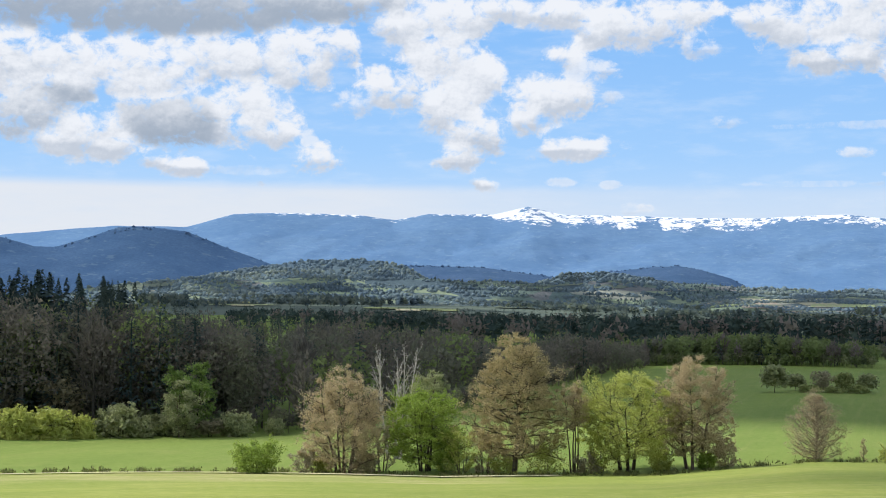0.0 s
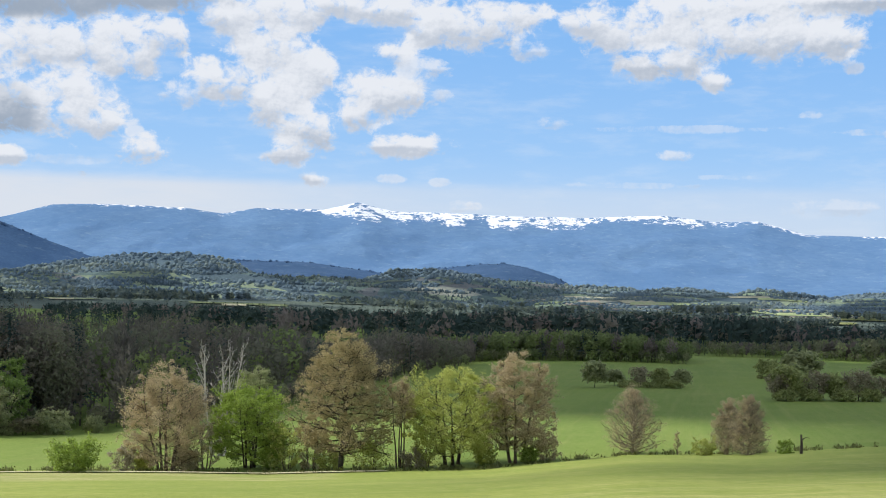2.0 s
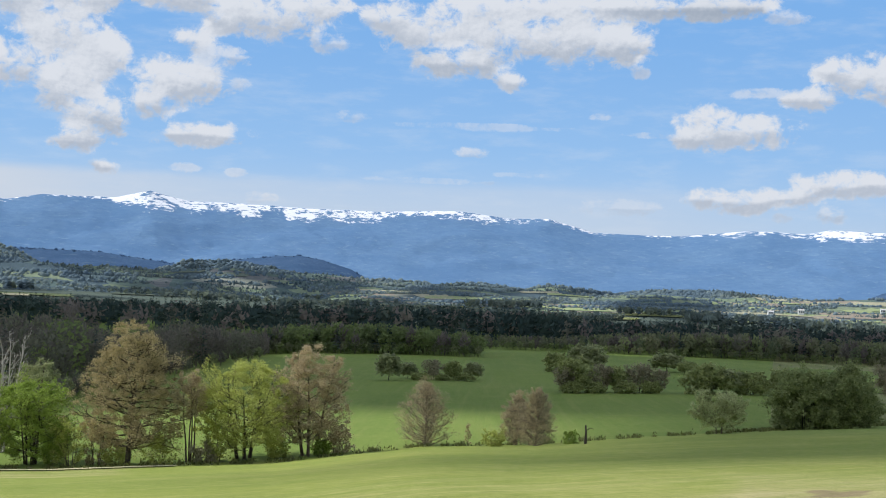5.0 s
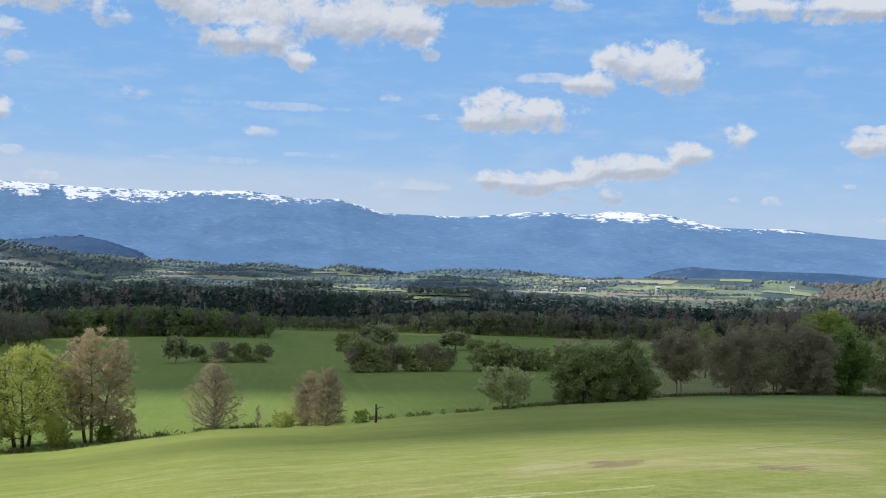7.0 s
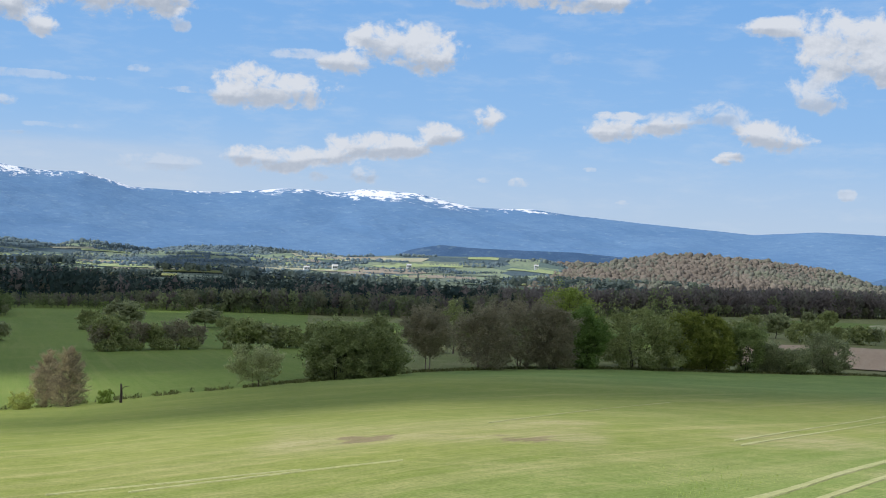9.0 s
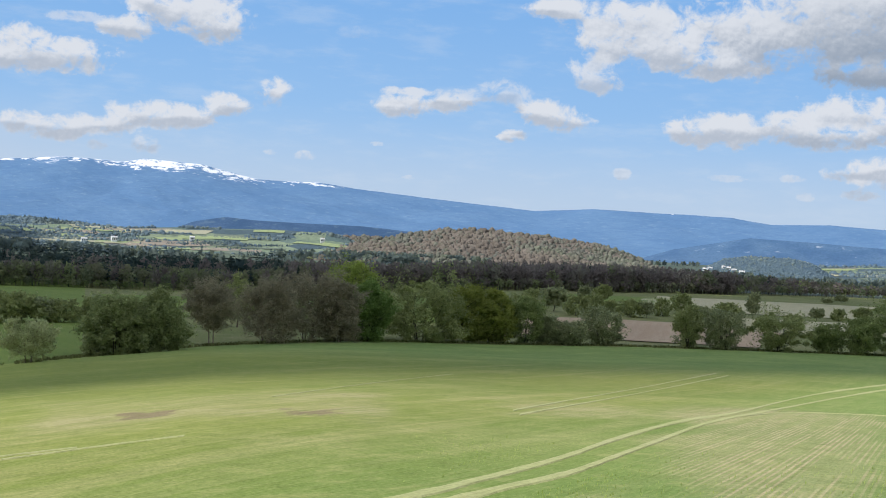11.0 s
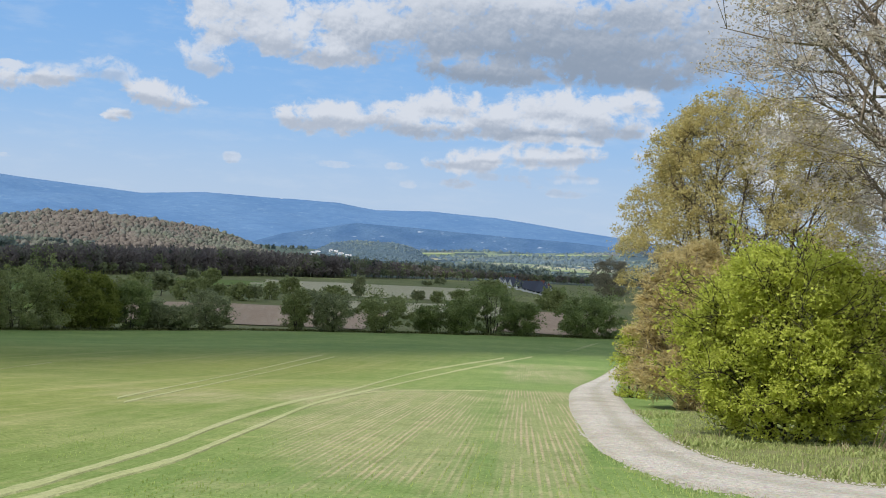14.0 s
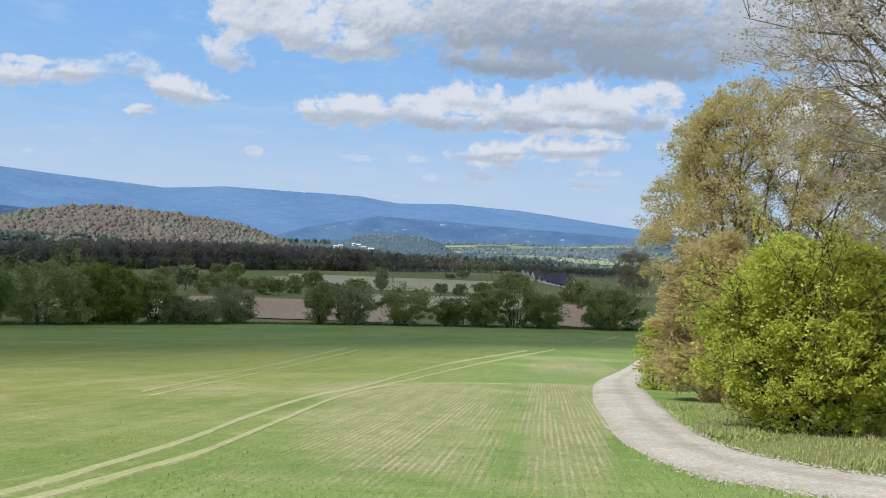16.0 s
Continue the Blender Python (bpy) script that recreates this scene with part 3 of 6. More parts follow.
cloud(88.2, 6.3, 5.3, 2.40, 0.30); cloud(84.1, 5.3, 3.7, 1.60, 0.25); cloud(87.9, 3.0, 5.3, 1.60, 0.15); cloud(83.5, 3.0, 3.2, 0.80, 0.10); cloud(77.2, 4.1, 0.9, 0.59)


def sky_mat():
    """Blue air paling to the horizon; cumulus with bright crowns and grey undersides, cauliflowered by fractal cells."""
    m = Nodes("daylight_sky_with_cumulus")
    p = m.stretch(m.pos(), 1, 1, 1.25)
    el = m.attr("height")
    blue = m.mix(m.span(el, 0.1, 0.8), (0.38, 0.615, 0.925), (0.235, 0.485, 0.885))
    blue = m.mix(m.span(el, 0.03, 0.36), (0.555, 0.69, 0.86), blue)
    blue = m.mix(m.math("MULTIPLY", m.span(m.noise(m.stretch(m.pos(), 1, 1, 4.0), 0.004, 6.0, 0.6), 0.45, 0.75), 0.22), blue, (0.72, 0.80, 0.90))
    band = m.math("MULTIPLY", m.attr("haze"), m.span(m.noise(m.stretch(m.pos(), 1, 1, 5.0), 0.003, 5.0, 0.6), 0.1, 0.6, 0.75, 1.0))
    blue = m.mix(band, blue, (0.735, 0.765, 0.815))

    def cells(shift):
        at = m.node("ShaderNodeVectorMath", {"operation": "ADD"})
        m.put(at.inputs[0], p)
        at.inputs[1].default_value = shift
        wave = m.node("ShaderNodeTexNoise", Scale=0.02, Detail=4.0)
        m.put(wave.inputs["Vector"], at.outputs[0])
        bent = m.node("ShaderNodeVectorMath", {"operation": "MULTIPLY_ADD"})
        m.put(bent.inputs[0], wave.outputs["Color"])
        bent.inputs[1].default_value = (34, 34, 34)
        m.put(bent.inputs[2], at.outputs[0])
        v = m.node("ShaderNodeTexVoronoi", {"feature": "SMOOTH_F1", "normalize": True}, Scale=0.013, Detail=3.0, Roughness=0.55, Lacunarity=2.1, Smoothness=0.5)
        m.put(v.inputs["Vector"], bent.outputs[0])
        return v.outputs["Distance"]

    d0, d1 = cells((0, 0, 0)), cells((-7, 4, 13))
    fine = m.noise(p, 0.0115, 11.0, 0.63, 0.3)
    broad = m.noise(p, 0.0045, 4.0, 0.5)
    ragged = m.math("ADD", m.math("MULTIPLY", m.math("SUBTRACT", 0.36, d0), 0.6), m.math("MULTIPLY", m.math("SUBTRACT", fine, 0.5), 2.3))
    ragged = m.math("ADD", ragged, m.math("MULTIPLY", m.math("SUBTRACT", broad, 0.5), 0.8))
    body = m.math("ADD", m.attr("cover"), ragged)
    veil = m.math("MULTIPLY", m.span(body, 0.34, 0.92), m.attr("solid"))
    relief = m.math("MULTIPLY", m.math("SUBTRACT", d1, d0), 1.3)
    lit = m.math("ADD", m.attr("crown"), m.math("ADD", relief, m.math("MULTIPLY", m.math("SUBTRACT", fine, 0.5), 0.9)))
    thin = m.span(body, 1.0, 0.5)
    lit = m.math("ADD", lit, m.math("MULTIPLY", thin, 0.2))
    c = m.mix(m.span(lit, -0.05, 0.75), (0.53, 0.585, 0.675), (0.80, 0.83, 0.885))
    c = m.mix(m.span(m.math("ADD", m.attr("grey"), m.math("MULTIPLY", m.math("SUBTRACT", 0.55, lit), 0.35)), 0.22, 1.0), c, (0.335, 0.40, 0.495))
    e = m.node("ShaderNodeEmission", Color=m.mix(veil, blue, c), Strength=1.0)
    m.put(m.out.inputs[0], e)
    return m.mat


def build_sky():
    az, el = np.arange(-36, 112.1, 0.2), np.arange(-2.0, 13.6, 0.12)
    a, e = np.meshgrid(az, el, indexing="ij")
    rad = 4985.0
    x, y, z = rad * np.cos(np.radians(e)) * np.sin(np.radians(a)), rad * np.cos(np.radians(e)) * np.cos(np.radians(a)), rad * np.sin(np.radians(e)) + EYE

    def lobes(lift):
        cover, share, grey, solid = np.full(a.shape, -0.8), np.full(a.shape, 1e-6), np.zeros(a.shape), np.full(a.shape, 1e-6)
        for ca, ce, w, h, g, k in COVER:
            c = np.minimum(1.02 - 0.5 * (((a - ca) / w) ** 2 + ((e + lift - ce) / h) ** 2), 0.86 + 0.35 * g - 1.5 * (1 - k))
            part_w = np.exp(8 * np.maximum(c, -1))
            share, grey, solid = share + part_w, grey + part_w * g, solid + part_w * np.clip((k - 0.72) / 0.26, 0.2, 1)
            cover = np.maximum(cover, c)
        return cover, grey / share, solid / share

    cover, grey, solid = lobes(0.0)
    above, below = lobes(0.5)[0], lobes(-0.5)[0]
    crown = np.clip(0.46 + 1.1 * (np.clip(below, -0.2, 1) - np.clip(above, -0.2, 1)), 0, 1)
    me = mesh_of("sky_backdrop", np.stack((x, y, z), -1).reshape(-1, 3).tolist(), quads(len(az), len(el)).tolist(), [sky_mat()], None, True)
    bank = np.clip((4.05 - e) / 0.45, 0, 1) * np.interp(a, (-20, -4, 4, 14, 26, 34), (0.9, 0.8, 0.45, 0.3, 0.3, 0))
    for name, data in (("cover", cover), ("crown", crown), ("grey", grey), ("solid", solid), ("height", np.clip(e / 16, -1, 1.5)), ("haze", bank)):
        me.attributes.new(name, "FLOAT", "POINT").data.foreach_set("value", data.ravel().astype(np.float32))
    tagged(new("backdrop_sky", me), "bright blue spring sky with white and grey cumulus clouds", "sky", kind="structure")


build_sky()


# ---- mountains and hills ----
def hill_mat(name, low, high, glade, scale=0.004, much=0.58):
    m = Nodes(name)
    p = m.pos()
    big = m.noise(p, scale, 6.0, 0.6)
    fine = m.noise(p, scale * 14, 5.0, 0.65)
    c = m.mix(m.span(big, 0.35, 0.65), low, high)
    c = m.mix(m.math("MULTIPLY", m.span(fine, 0.35, 0.7), 0.5), c, tuple(v * 0.72 for v in low))
    c = m.mix(m.math("MULTIPLY", m.span(m.noise(m.stretch(p, 1, 1, 2.5), scale * 3, 4.0), much, much + 0.09), 0.6), c, glade)
    return m.surface(c, 1.0, fine, 2.0, 0.0)


def mountain_mat():
    m = Nodes("haze_blue_mountain_with_snow")
    p = m.pos()
    lie = m.stretch(p, 1, 1, 2.2)
    big = m.noise(lie, 0.0055, 7.0, 0.62)
    fine = m.noise(lie, 0.045, 6.0, 0.65)
    # blue air haze is mixed into the forest colours of the slopes
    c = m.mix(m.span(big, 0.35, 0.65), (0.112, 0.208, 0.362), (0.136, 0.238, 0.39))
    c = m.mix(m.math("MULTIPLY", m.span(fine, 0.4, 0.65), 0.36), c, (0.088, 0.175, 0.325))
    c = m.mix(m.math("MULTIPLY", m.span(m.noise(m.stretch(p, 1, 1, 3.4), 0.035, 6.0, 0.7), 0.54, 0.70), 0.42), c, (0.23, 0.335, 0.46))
    streak = m.noise(m.stretch(p, 0.06, 0.06, 0.02), 1.0, 7.0, 0.66)
    gully = m.noise(m.stretch(p, 0.02, 0.02, 0.012), 1.0, 4.0, 0.55)
    s = m.math("ADD", m.attr("snow"), m.math("ADD", m.math("MULTIPLY", m.math("SUBTRACT", streak, 0.5), 5.2), m.math("MULTIPLY", m.math("SUBTRACT", gully, 0.5), 4.0)))
    c = m.mix(m.math("MULTIPLY", m.span(s, 0.15, 0.75), 0.9), c, (0.82, 0.84, 0.88))
    return m.surface(c, 1.0, fine, 4.0, 0.0)


def ridge(name, label, az, el, r_foot, r_crest, mat, rough=0.10, step=0.15, snow=None, rows=44, seed=1, tail=1.05):
    """A range whose crest line runs through the given headings and heights (degrees above the eye's level)."""
    a = np.arange(az[0], az[-1] + step, step)
    t = np.linspace(0, 1.25, rows)
    crest = r_crest * np.tan(np.radians(np.interp(a, az, el)))
    rr = np.where(t < 1, r_foot + (r_crest - r_foot) * t, r_crest * (1 + (tail - 1) * (t - 1) / 0.25))
    A, R = np.meshgrid(np.radians(a), rr, indexing="ij")
    X, Y = R * np.sin(A), R * np.cos(A)
    base = land(X, Y) - EYE - 4
    T = np.broadcast_to(t, X.shape)
    prof = np.where(T < 1, T ** 1.25, 1 - ((T - 1) / 0.25) * 0.6)
    ker = np.hanning(max(3, int(7.0 / step)) | 1)
    n = len(ker) // 2
    calm = np.convolve(np.pad(crest, n, "edge"), ker / ker.sum(), "valid") if len(a) > 3 * n else crest
    rise = calm[:, None] - base
    peak = (crest - calm)[:, None] * np.where(T < 1, T ** 7, 1)
    nz = np.zeros(X.shape)
    for i in range(X.shape[0]):
        for j in range(X.shape[1]):
            v = Vector((X[i, j], Y[i, j], seed * 100.0)) / (r_crest * 0.055)
            nz[i, j] = noise.fractal(v, 0.9, 2.1, 5)
    if not snow:
        end = np.clip(np.minimum(a - a[0], a[-1] - a) / 1.6, 0, 1)[:, None]
        rise, peak = rise * end ** 0.6, peak * end
    Z = base + rise * prof + peak + np.abs(rise) * rough * nz * (0.25 + 0.75 * np.sin(np.pi * np.clip(T, 0, 1))) * np.clip(T * 3, 0, 1)
    v = np.stack((X, Y, Z + EYE), -1).reshape(-1, 3)
    me = mesh_of(name, v.tolist(), quads(len(a), rows)[:, ::-1].tolist(), [mat], None, True)
    if snow:
        # how far above the snow line, in tenths of a degree, each point of the slope lies
        below = (crest[:, None] - Z) / R * 57.3 + np.where(T > 1, 0, 1 - T) * 0.1
        amount = np.clip((np.interp(a, snow[0], snow[1])[:, None] - below) / 0.28, -4, 0.75)
        me.attributes.new("snow", "FLOAT", "POINT").data.foreach_set("value", amount.ravel().astype(np.float32))
    SLOPES[name] = v.reshape(len(a), rows, 3)
    return tagged(new(name, me), label, "mountains" if snow else "hill", kind="structure")


SLOPES = {}
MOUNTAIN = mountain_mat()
ridge("backdrop_mountains", "long mountain range coloured haze blue, with snow along its crest",
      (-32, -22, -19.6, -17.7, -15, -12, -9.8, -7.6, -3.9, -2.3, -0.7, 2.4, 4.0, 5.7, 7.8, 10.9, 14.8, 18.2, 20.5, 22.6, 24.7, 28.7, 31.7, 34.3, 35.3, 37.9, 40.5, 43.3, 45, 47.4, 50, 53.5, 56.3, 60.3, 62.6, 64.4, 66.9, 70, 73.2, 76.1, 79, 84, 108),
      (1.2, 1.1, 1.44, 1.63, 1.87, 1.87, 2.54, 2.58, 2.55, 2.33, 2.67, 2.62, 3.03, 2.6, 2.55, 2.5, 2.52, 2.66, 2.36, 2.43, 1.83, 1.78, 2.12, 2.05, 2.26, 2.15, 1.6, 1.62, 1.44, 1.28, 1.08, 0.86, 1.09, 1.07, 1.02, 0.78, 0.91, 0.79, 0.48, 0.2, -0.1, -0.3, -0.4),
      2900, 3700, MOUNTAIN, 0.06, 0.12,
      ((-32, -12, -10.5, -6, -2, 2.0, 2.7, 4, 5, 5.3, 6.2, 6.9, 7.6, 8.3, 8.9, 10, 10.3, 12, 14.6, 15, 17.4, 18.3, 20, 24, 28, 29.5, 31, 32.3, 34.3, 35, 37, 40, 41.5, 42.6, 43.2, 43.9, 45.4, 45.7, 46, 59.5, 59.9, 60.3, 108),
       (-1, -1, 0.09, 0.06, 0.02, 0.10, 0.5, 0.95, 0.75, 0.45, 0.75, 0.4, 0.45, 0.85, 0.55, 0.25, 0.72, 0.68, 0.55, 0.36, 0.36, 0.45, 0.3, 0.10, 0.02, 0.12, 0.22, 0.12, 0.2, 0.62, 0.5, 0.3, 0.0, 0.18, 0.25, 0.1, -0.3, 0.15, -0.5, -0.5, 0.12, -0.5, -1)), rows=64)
# distance haze is put into the base colours of all these hills
NAVY_HAZE = hill_mat("haze_navy_hill", (0.05, 0.10, 0.195), (0.064, 0.12, 0.22), (0.10, 0.155, 0.23), 0.012)
BLUE_HAZE_HILL = hill_mat("haze_tinted_blue_hill", (0.075, 0.145, 0.265), (0.11, 0.19, 0.31), (0.50, 0.56, 0.60), 0.012, 0.64)
ridge("hill_1", "wooded conical hill before the mountains, coloured dark haze blue", (-34, -24, -20.1, -18.6, -17.7, -15, -14.2, -12, -10.1, -8.1, -6, -3), (0.6, 0.9, 1.31, 0.86, 0.87, 1.8, 1.88, 1.7, 0.91, 0.19, -0.2, -0.8), 2350, 2850, NAVY_HAZE, 0.06, 0.2, seed=2)
MIXED = hill_mat("haze_blue_green_hill", (0.085, 0.13, 0.175), (0.12, 0.17, 0.195), (0.19, 0.235, 0.20), 0.012)
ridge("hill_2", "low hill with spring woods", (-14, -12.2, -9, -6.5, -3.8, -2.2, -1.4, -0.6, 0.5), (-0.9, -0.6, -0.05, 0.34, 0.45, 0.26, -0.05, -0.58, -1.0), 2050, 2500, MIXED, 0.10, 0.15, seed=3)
SLATE_HAZE_HILL = hill_mat("haze_slate_blue_hill", (0.055, 0.105, 0.195), (0.075, 0.13, 0.23), (0.11, 0.17, 0.235), 0.014)
ridge("hill_3", "dark low wooded ridge", (-4, -2.2, 1.8, 4.4, 5.7, 7.5), (-0.1, 0.2, 0.11, -0.21, -0.38, -0.8), 2500, 2900, SLATE_HAZE_HILL, 0.08, 0.2, seed=4)
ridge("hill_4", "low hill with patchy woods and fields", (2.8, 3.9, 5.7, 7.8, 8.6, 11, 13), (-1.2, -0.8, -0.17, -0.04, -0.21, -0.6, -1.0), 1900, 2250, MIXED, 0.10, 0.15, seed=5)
ridge("hill_5", "cone-shaped hill coloured dark haze blue", (6, 7.3, 9.7, 11, 12, 13.6, 15), (-0.4, -0.1, 0.19, 0.26, 0.1, -0.37, -0.8), 2450, 2850, SLATE_HAZE_HILL, 0.07, 0.2, seed=6)
ridge("hill_6", "dark low wooded ridge far off", (36, 38.1, 39.1, 40.4, 43.3, 45.4, 47.6, 50), (-0.9, -0.4, -0.2, -0.3, -0.32, -0.3, -0.42, -0.9), 2620, 2800, SLATE_HAZE_HILL, 0.06, 0.2, seed=7)
RUSSET = hill_mat("haze_greyed_russet_hill", (0.185, 0.16, 0.135), (0.23, 0.20, 0.168), (0.17, 0.18, 0.14), 0.03)
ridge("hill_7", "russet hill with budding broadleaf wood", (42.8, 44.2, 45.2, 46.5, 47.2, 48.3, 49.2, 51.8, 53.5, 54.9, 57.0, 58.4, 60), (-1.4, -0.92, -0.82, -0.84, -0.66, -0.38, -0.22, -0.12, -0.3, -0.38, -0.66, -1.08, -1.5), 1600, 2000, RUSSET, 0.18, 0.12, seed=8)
ridge("hill_8", "wooded hill behind the town, coloured haze blue", (58.5, 60.3, 63.5, 66.5, 69.4, 73, 77, 84, 108), (-0.8, -0.53, 0.17, 0.08, -0.01, -0.1, -0.3, -0.6, -0.7), 2600, 2850, BLUE_HAZE_HILL, 0.10, 0.2, seed=9)
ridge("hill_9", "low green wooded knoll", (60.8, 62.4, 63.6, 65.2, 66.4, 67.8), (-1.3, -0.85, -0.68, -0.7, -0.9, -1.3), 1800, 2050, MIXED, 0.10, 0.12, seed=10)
def patchwork_mat():
    """Far rolling country: strips of fields, meadow and wood, each of one tone mixed with haze blue."""
    m = Nodes("haze_mixed_patchwork_of_fields")
    p = m.pos()
    warp = m.node("ShaderNodeTexNoise", Scale=0.006, Detail=2.0)
    m.put(warp.inputs["Vector"], p)
    q = m.node("ShaderNodeVectorMath", {"operation": "MULTIPLY_ADD"})
    m.put(q.inputs[0], warp.outputs["Color"])
    q.inputs[1].default_value = (90, 90, 0)
    m.put(q.inputs[2], p)
    cell = m.node("ShaderNodeTexVoronoi", Scale=1.0, Randomness=0.9)
    m.put(cell.inputs["Vector"], m.stretch(q.outputs[0], 0.011, 0.026, 0.0001, -28))
    tone = m.node("ShaderNodeSeparateColor", Color=cell.outputs["Color"]).outputs[0]
    ramp = m.node("ShaderNodeValToRGB", Fac=tone)
    ramp.color_ramp.interpolation = "CONSTANT"
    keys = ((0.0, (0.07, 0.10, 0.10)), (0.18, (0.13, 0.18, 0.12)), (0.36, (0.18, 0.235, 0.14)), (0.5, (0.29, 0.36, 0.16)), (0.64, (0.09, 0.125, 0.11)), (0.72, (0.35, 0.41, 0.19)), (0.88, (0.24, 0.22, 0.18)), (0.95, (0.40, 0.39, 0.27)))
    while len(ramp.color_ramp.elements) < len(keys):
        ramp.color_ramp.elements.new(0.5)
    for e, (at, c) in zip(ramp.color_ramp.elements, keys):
        # nearly half of each field colour is blue air haze, blended in
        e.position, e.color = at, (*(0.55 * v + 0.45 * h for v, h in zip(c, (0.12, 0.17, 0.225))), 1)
    fine = m.noise(p, 0.12, 5.0, 0.65)
    c = m.mix(m.math("MULTIPLY", m.span(fine, 0.35, 0.7), 0.4), ramp.outputs[0], (0.06, 0.09, 0.09))
    return m.surface(c, 1.0, fine, 4.0, 0.0)


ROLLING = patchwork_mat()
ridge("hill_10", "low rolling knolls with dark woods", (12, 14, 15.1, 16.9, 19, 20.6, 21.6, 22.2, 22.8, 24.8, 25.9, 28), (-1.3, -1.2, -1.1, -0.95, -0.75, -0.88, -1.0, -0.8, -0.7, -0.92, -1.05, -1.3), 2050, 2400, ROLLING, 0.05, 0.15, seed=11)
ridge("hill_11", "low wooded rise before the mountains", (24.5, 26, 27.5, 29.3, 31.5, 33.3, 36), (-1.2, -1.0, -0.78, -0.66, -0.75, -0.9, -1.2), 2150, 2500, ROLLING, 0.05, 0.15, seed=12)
ridge("hill_12", "wooded rise beyond the village, greens tinted haze blue", (63, 66.3, 69, 71.1, 73.3, 75.4, 77, 82, 90, 96), (-1.2, -1.0, -0.8, -0.8, -0.65, -0.5, -0.4, -0.4, -0.5, -1.0), 1900, 2300, ROLLING, 0.05, 0.15, seed=13)
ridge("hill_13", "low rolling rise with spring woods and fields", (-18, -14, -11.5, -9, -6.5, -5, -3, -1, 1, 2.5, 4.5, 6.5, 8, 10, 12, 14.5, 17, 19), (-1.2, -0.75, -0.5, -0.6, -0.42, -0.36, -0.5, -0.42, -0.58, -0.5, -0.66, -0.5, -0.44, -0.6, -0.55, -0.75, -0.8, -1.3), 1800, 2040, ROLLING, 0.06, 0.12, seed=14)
ridge("hill_14", "low rise of green fields and copses with haze-tinted colours", (11, 13.5, 16, 18, 20.5, 23, 25, 27.5, 30, 32, 34.5, 37, 39, 41.5, 44, 46.5), (-1.4, -1.05, -1.15, -0.98, -1.12, -1.0, -1.15, -0.96, -1.05, -0.92, -0.98, -0.8, -0.76, -0.66, -0.72, -1.3), 1720, 1950, ROLLING, 0.06, 0.12, seed=15)


# ---- trees ----
class Shape:
    """Collects tubes and leaves for one mesh."""

    def __init__(self):
        self.v, self.f = [], []

    def tube(self, pts, r0, r1, n=5):
        base, m = len(self.v), len(pts)
        for i, p in enumerate(pts):
            d = (pts[min(i + 1, m - 1)] - pts[max(i - 1, 0)]).normalized()
            u = d.orthogonal().normalized()
            w = d.cross(u)
            r = r0 + (r1 - r0) * i / (m - 1)
            for k in range(n):
                a = 6.2832 * k / n
                self.v.append(p + u * (r * math.cos(a)) + w * (r * math.sin(a)))
        for i in range(m - 1):
            for k in range(n):
                b, c = base + i * n, (k + 1) % n
                self.f.append((b + k, b + c, b + n + c, b + n + k))
        self.f.append(tuple(base + (m - 1) * n + k for k in range(n)))

    def mesh(self, name, mat, smooth=True):
        return mesh_of(name, self.v, self.f, [mat], None, smooth)


def leaf_mesh(name, centres, size, mat, rng, long=1.5):
    """Many small pointed leaves."""
    c = np.asarray(centres, float)
    n = len(c)
    d = rng.normal(size=(n, 3))
    d[:, 2] = np.abs(d[:, 2]) * 0.7
    d /= np.linalg.norm(d, axis=1)[:, None]
    s = rng.normal(size=(n, 3))
    s -= d * (s * d).sum(1)[:, None]
    s /= np.linalg.norm(s, axis=1)[:, None]
    k = (size * rng.uniform(0.6, 1.4, n))[:, None]
    v = np.stack((c - d * k * long * 0.5, c + s * k * 0.5, c + d * k * long * 0.5, c - s * k * 0.5), 1).reshape(-1, 3)
    f = np.arange(4 * n).reshape(n, 4)
    if size > 0.06 and long < 3:
        v = np.stack((c - d * k * long * 0.5 + s * k * 0.5, c - d * k * long * 0.5 - s * k * 0.5, c + d * k * long * 0.5), 1).reshape(-1, 3)
        f = np.arange(3 * n).reshape(n, 3)
    return mesh_of(name, v.tolist(), f.tolist(), [mat])


def bend(p, d, length, steps, rng, wander, lift):
    pts = [p.copy()]
    d = d.normalized()
    for _ in range(steps):
        d = (d + Vector(rng.normal(0, wander, 3).tolist()) + Vector((0, 0, lift))).normalized()
        p = p + d * (length / steps)
        pts.append(p.copy())
    return pts


PROFILES = {
    "alder": ((0, 0.12, 0.28, 0.5, 0.7, 0.85, 0.95, 1), (0.62, 0.9, 1.0, 0.9, 0.68, 0.46, 0.26, 0.08)),
    "peak": ((0, 0.15, 0.35, 0.6, 0.8, 0.92, 1), (0.62, 0.95, 1.0, 0.78, 0.46, 0.24, 0.06)),
    "dome": ((0, 0.15, 0.4, 0.6, 0.78, 0.9, 1), (0.75, 0.97, 1.0, 0.93, 0.74, 0.5, 0.16)),
    "block": ((0, 0.2, 0.6, 0.8, 0.92, 1), (0.7, 1.0, 1.0, 0.86, 0.64, 0.3)),
    "high": ((0, 0.2, 0.45, 0.7, 0.9, 1), (0.22, 0.48, 0.86, 1.0, 0.8, 0.3)),
    "fan": ((0, 0.12, 0.3, 0.5, 0.7, 0.85, 0.95, 1), (0.5, 0.86, 1.0, 0.97, 0.82, 0.58, 0.34, 0.12)),
    "spread": ((0, 0.15, 0.35, 0.55, 0.75, 0.9, 1), (0.40, 0.72, 0.95, 1.0, 0.88, 0.6, 0.2)),
}


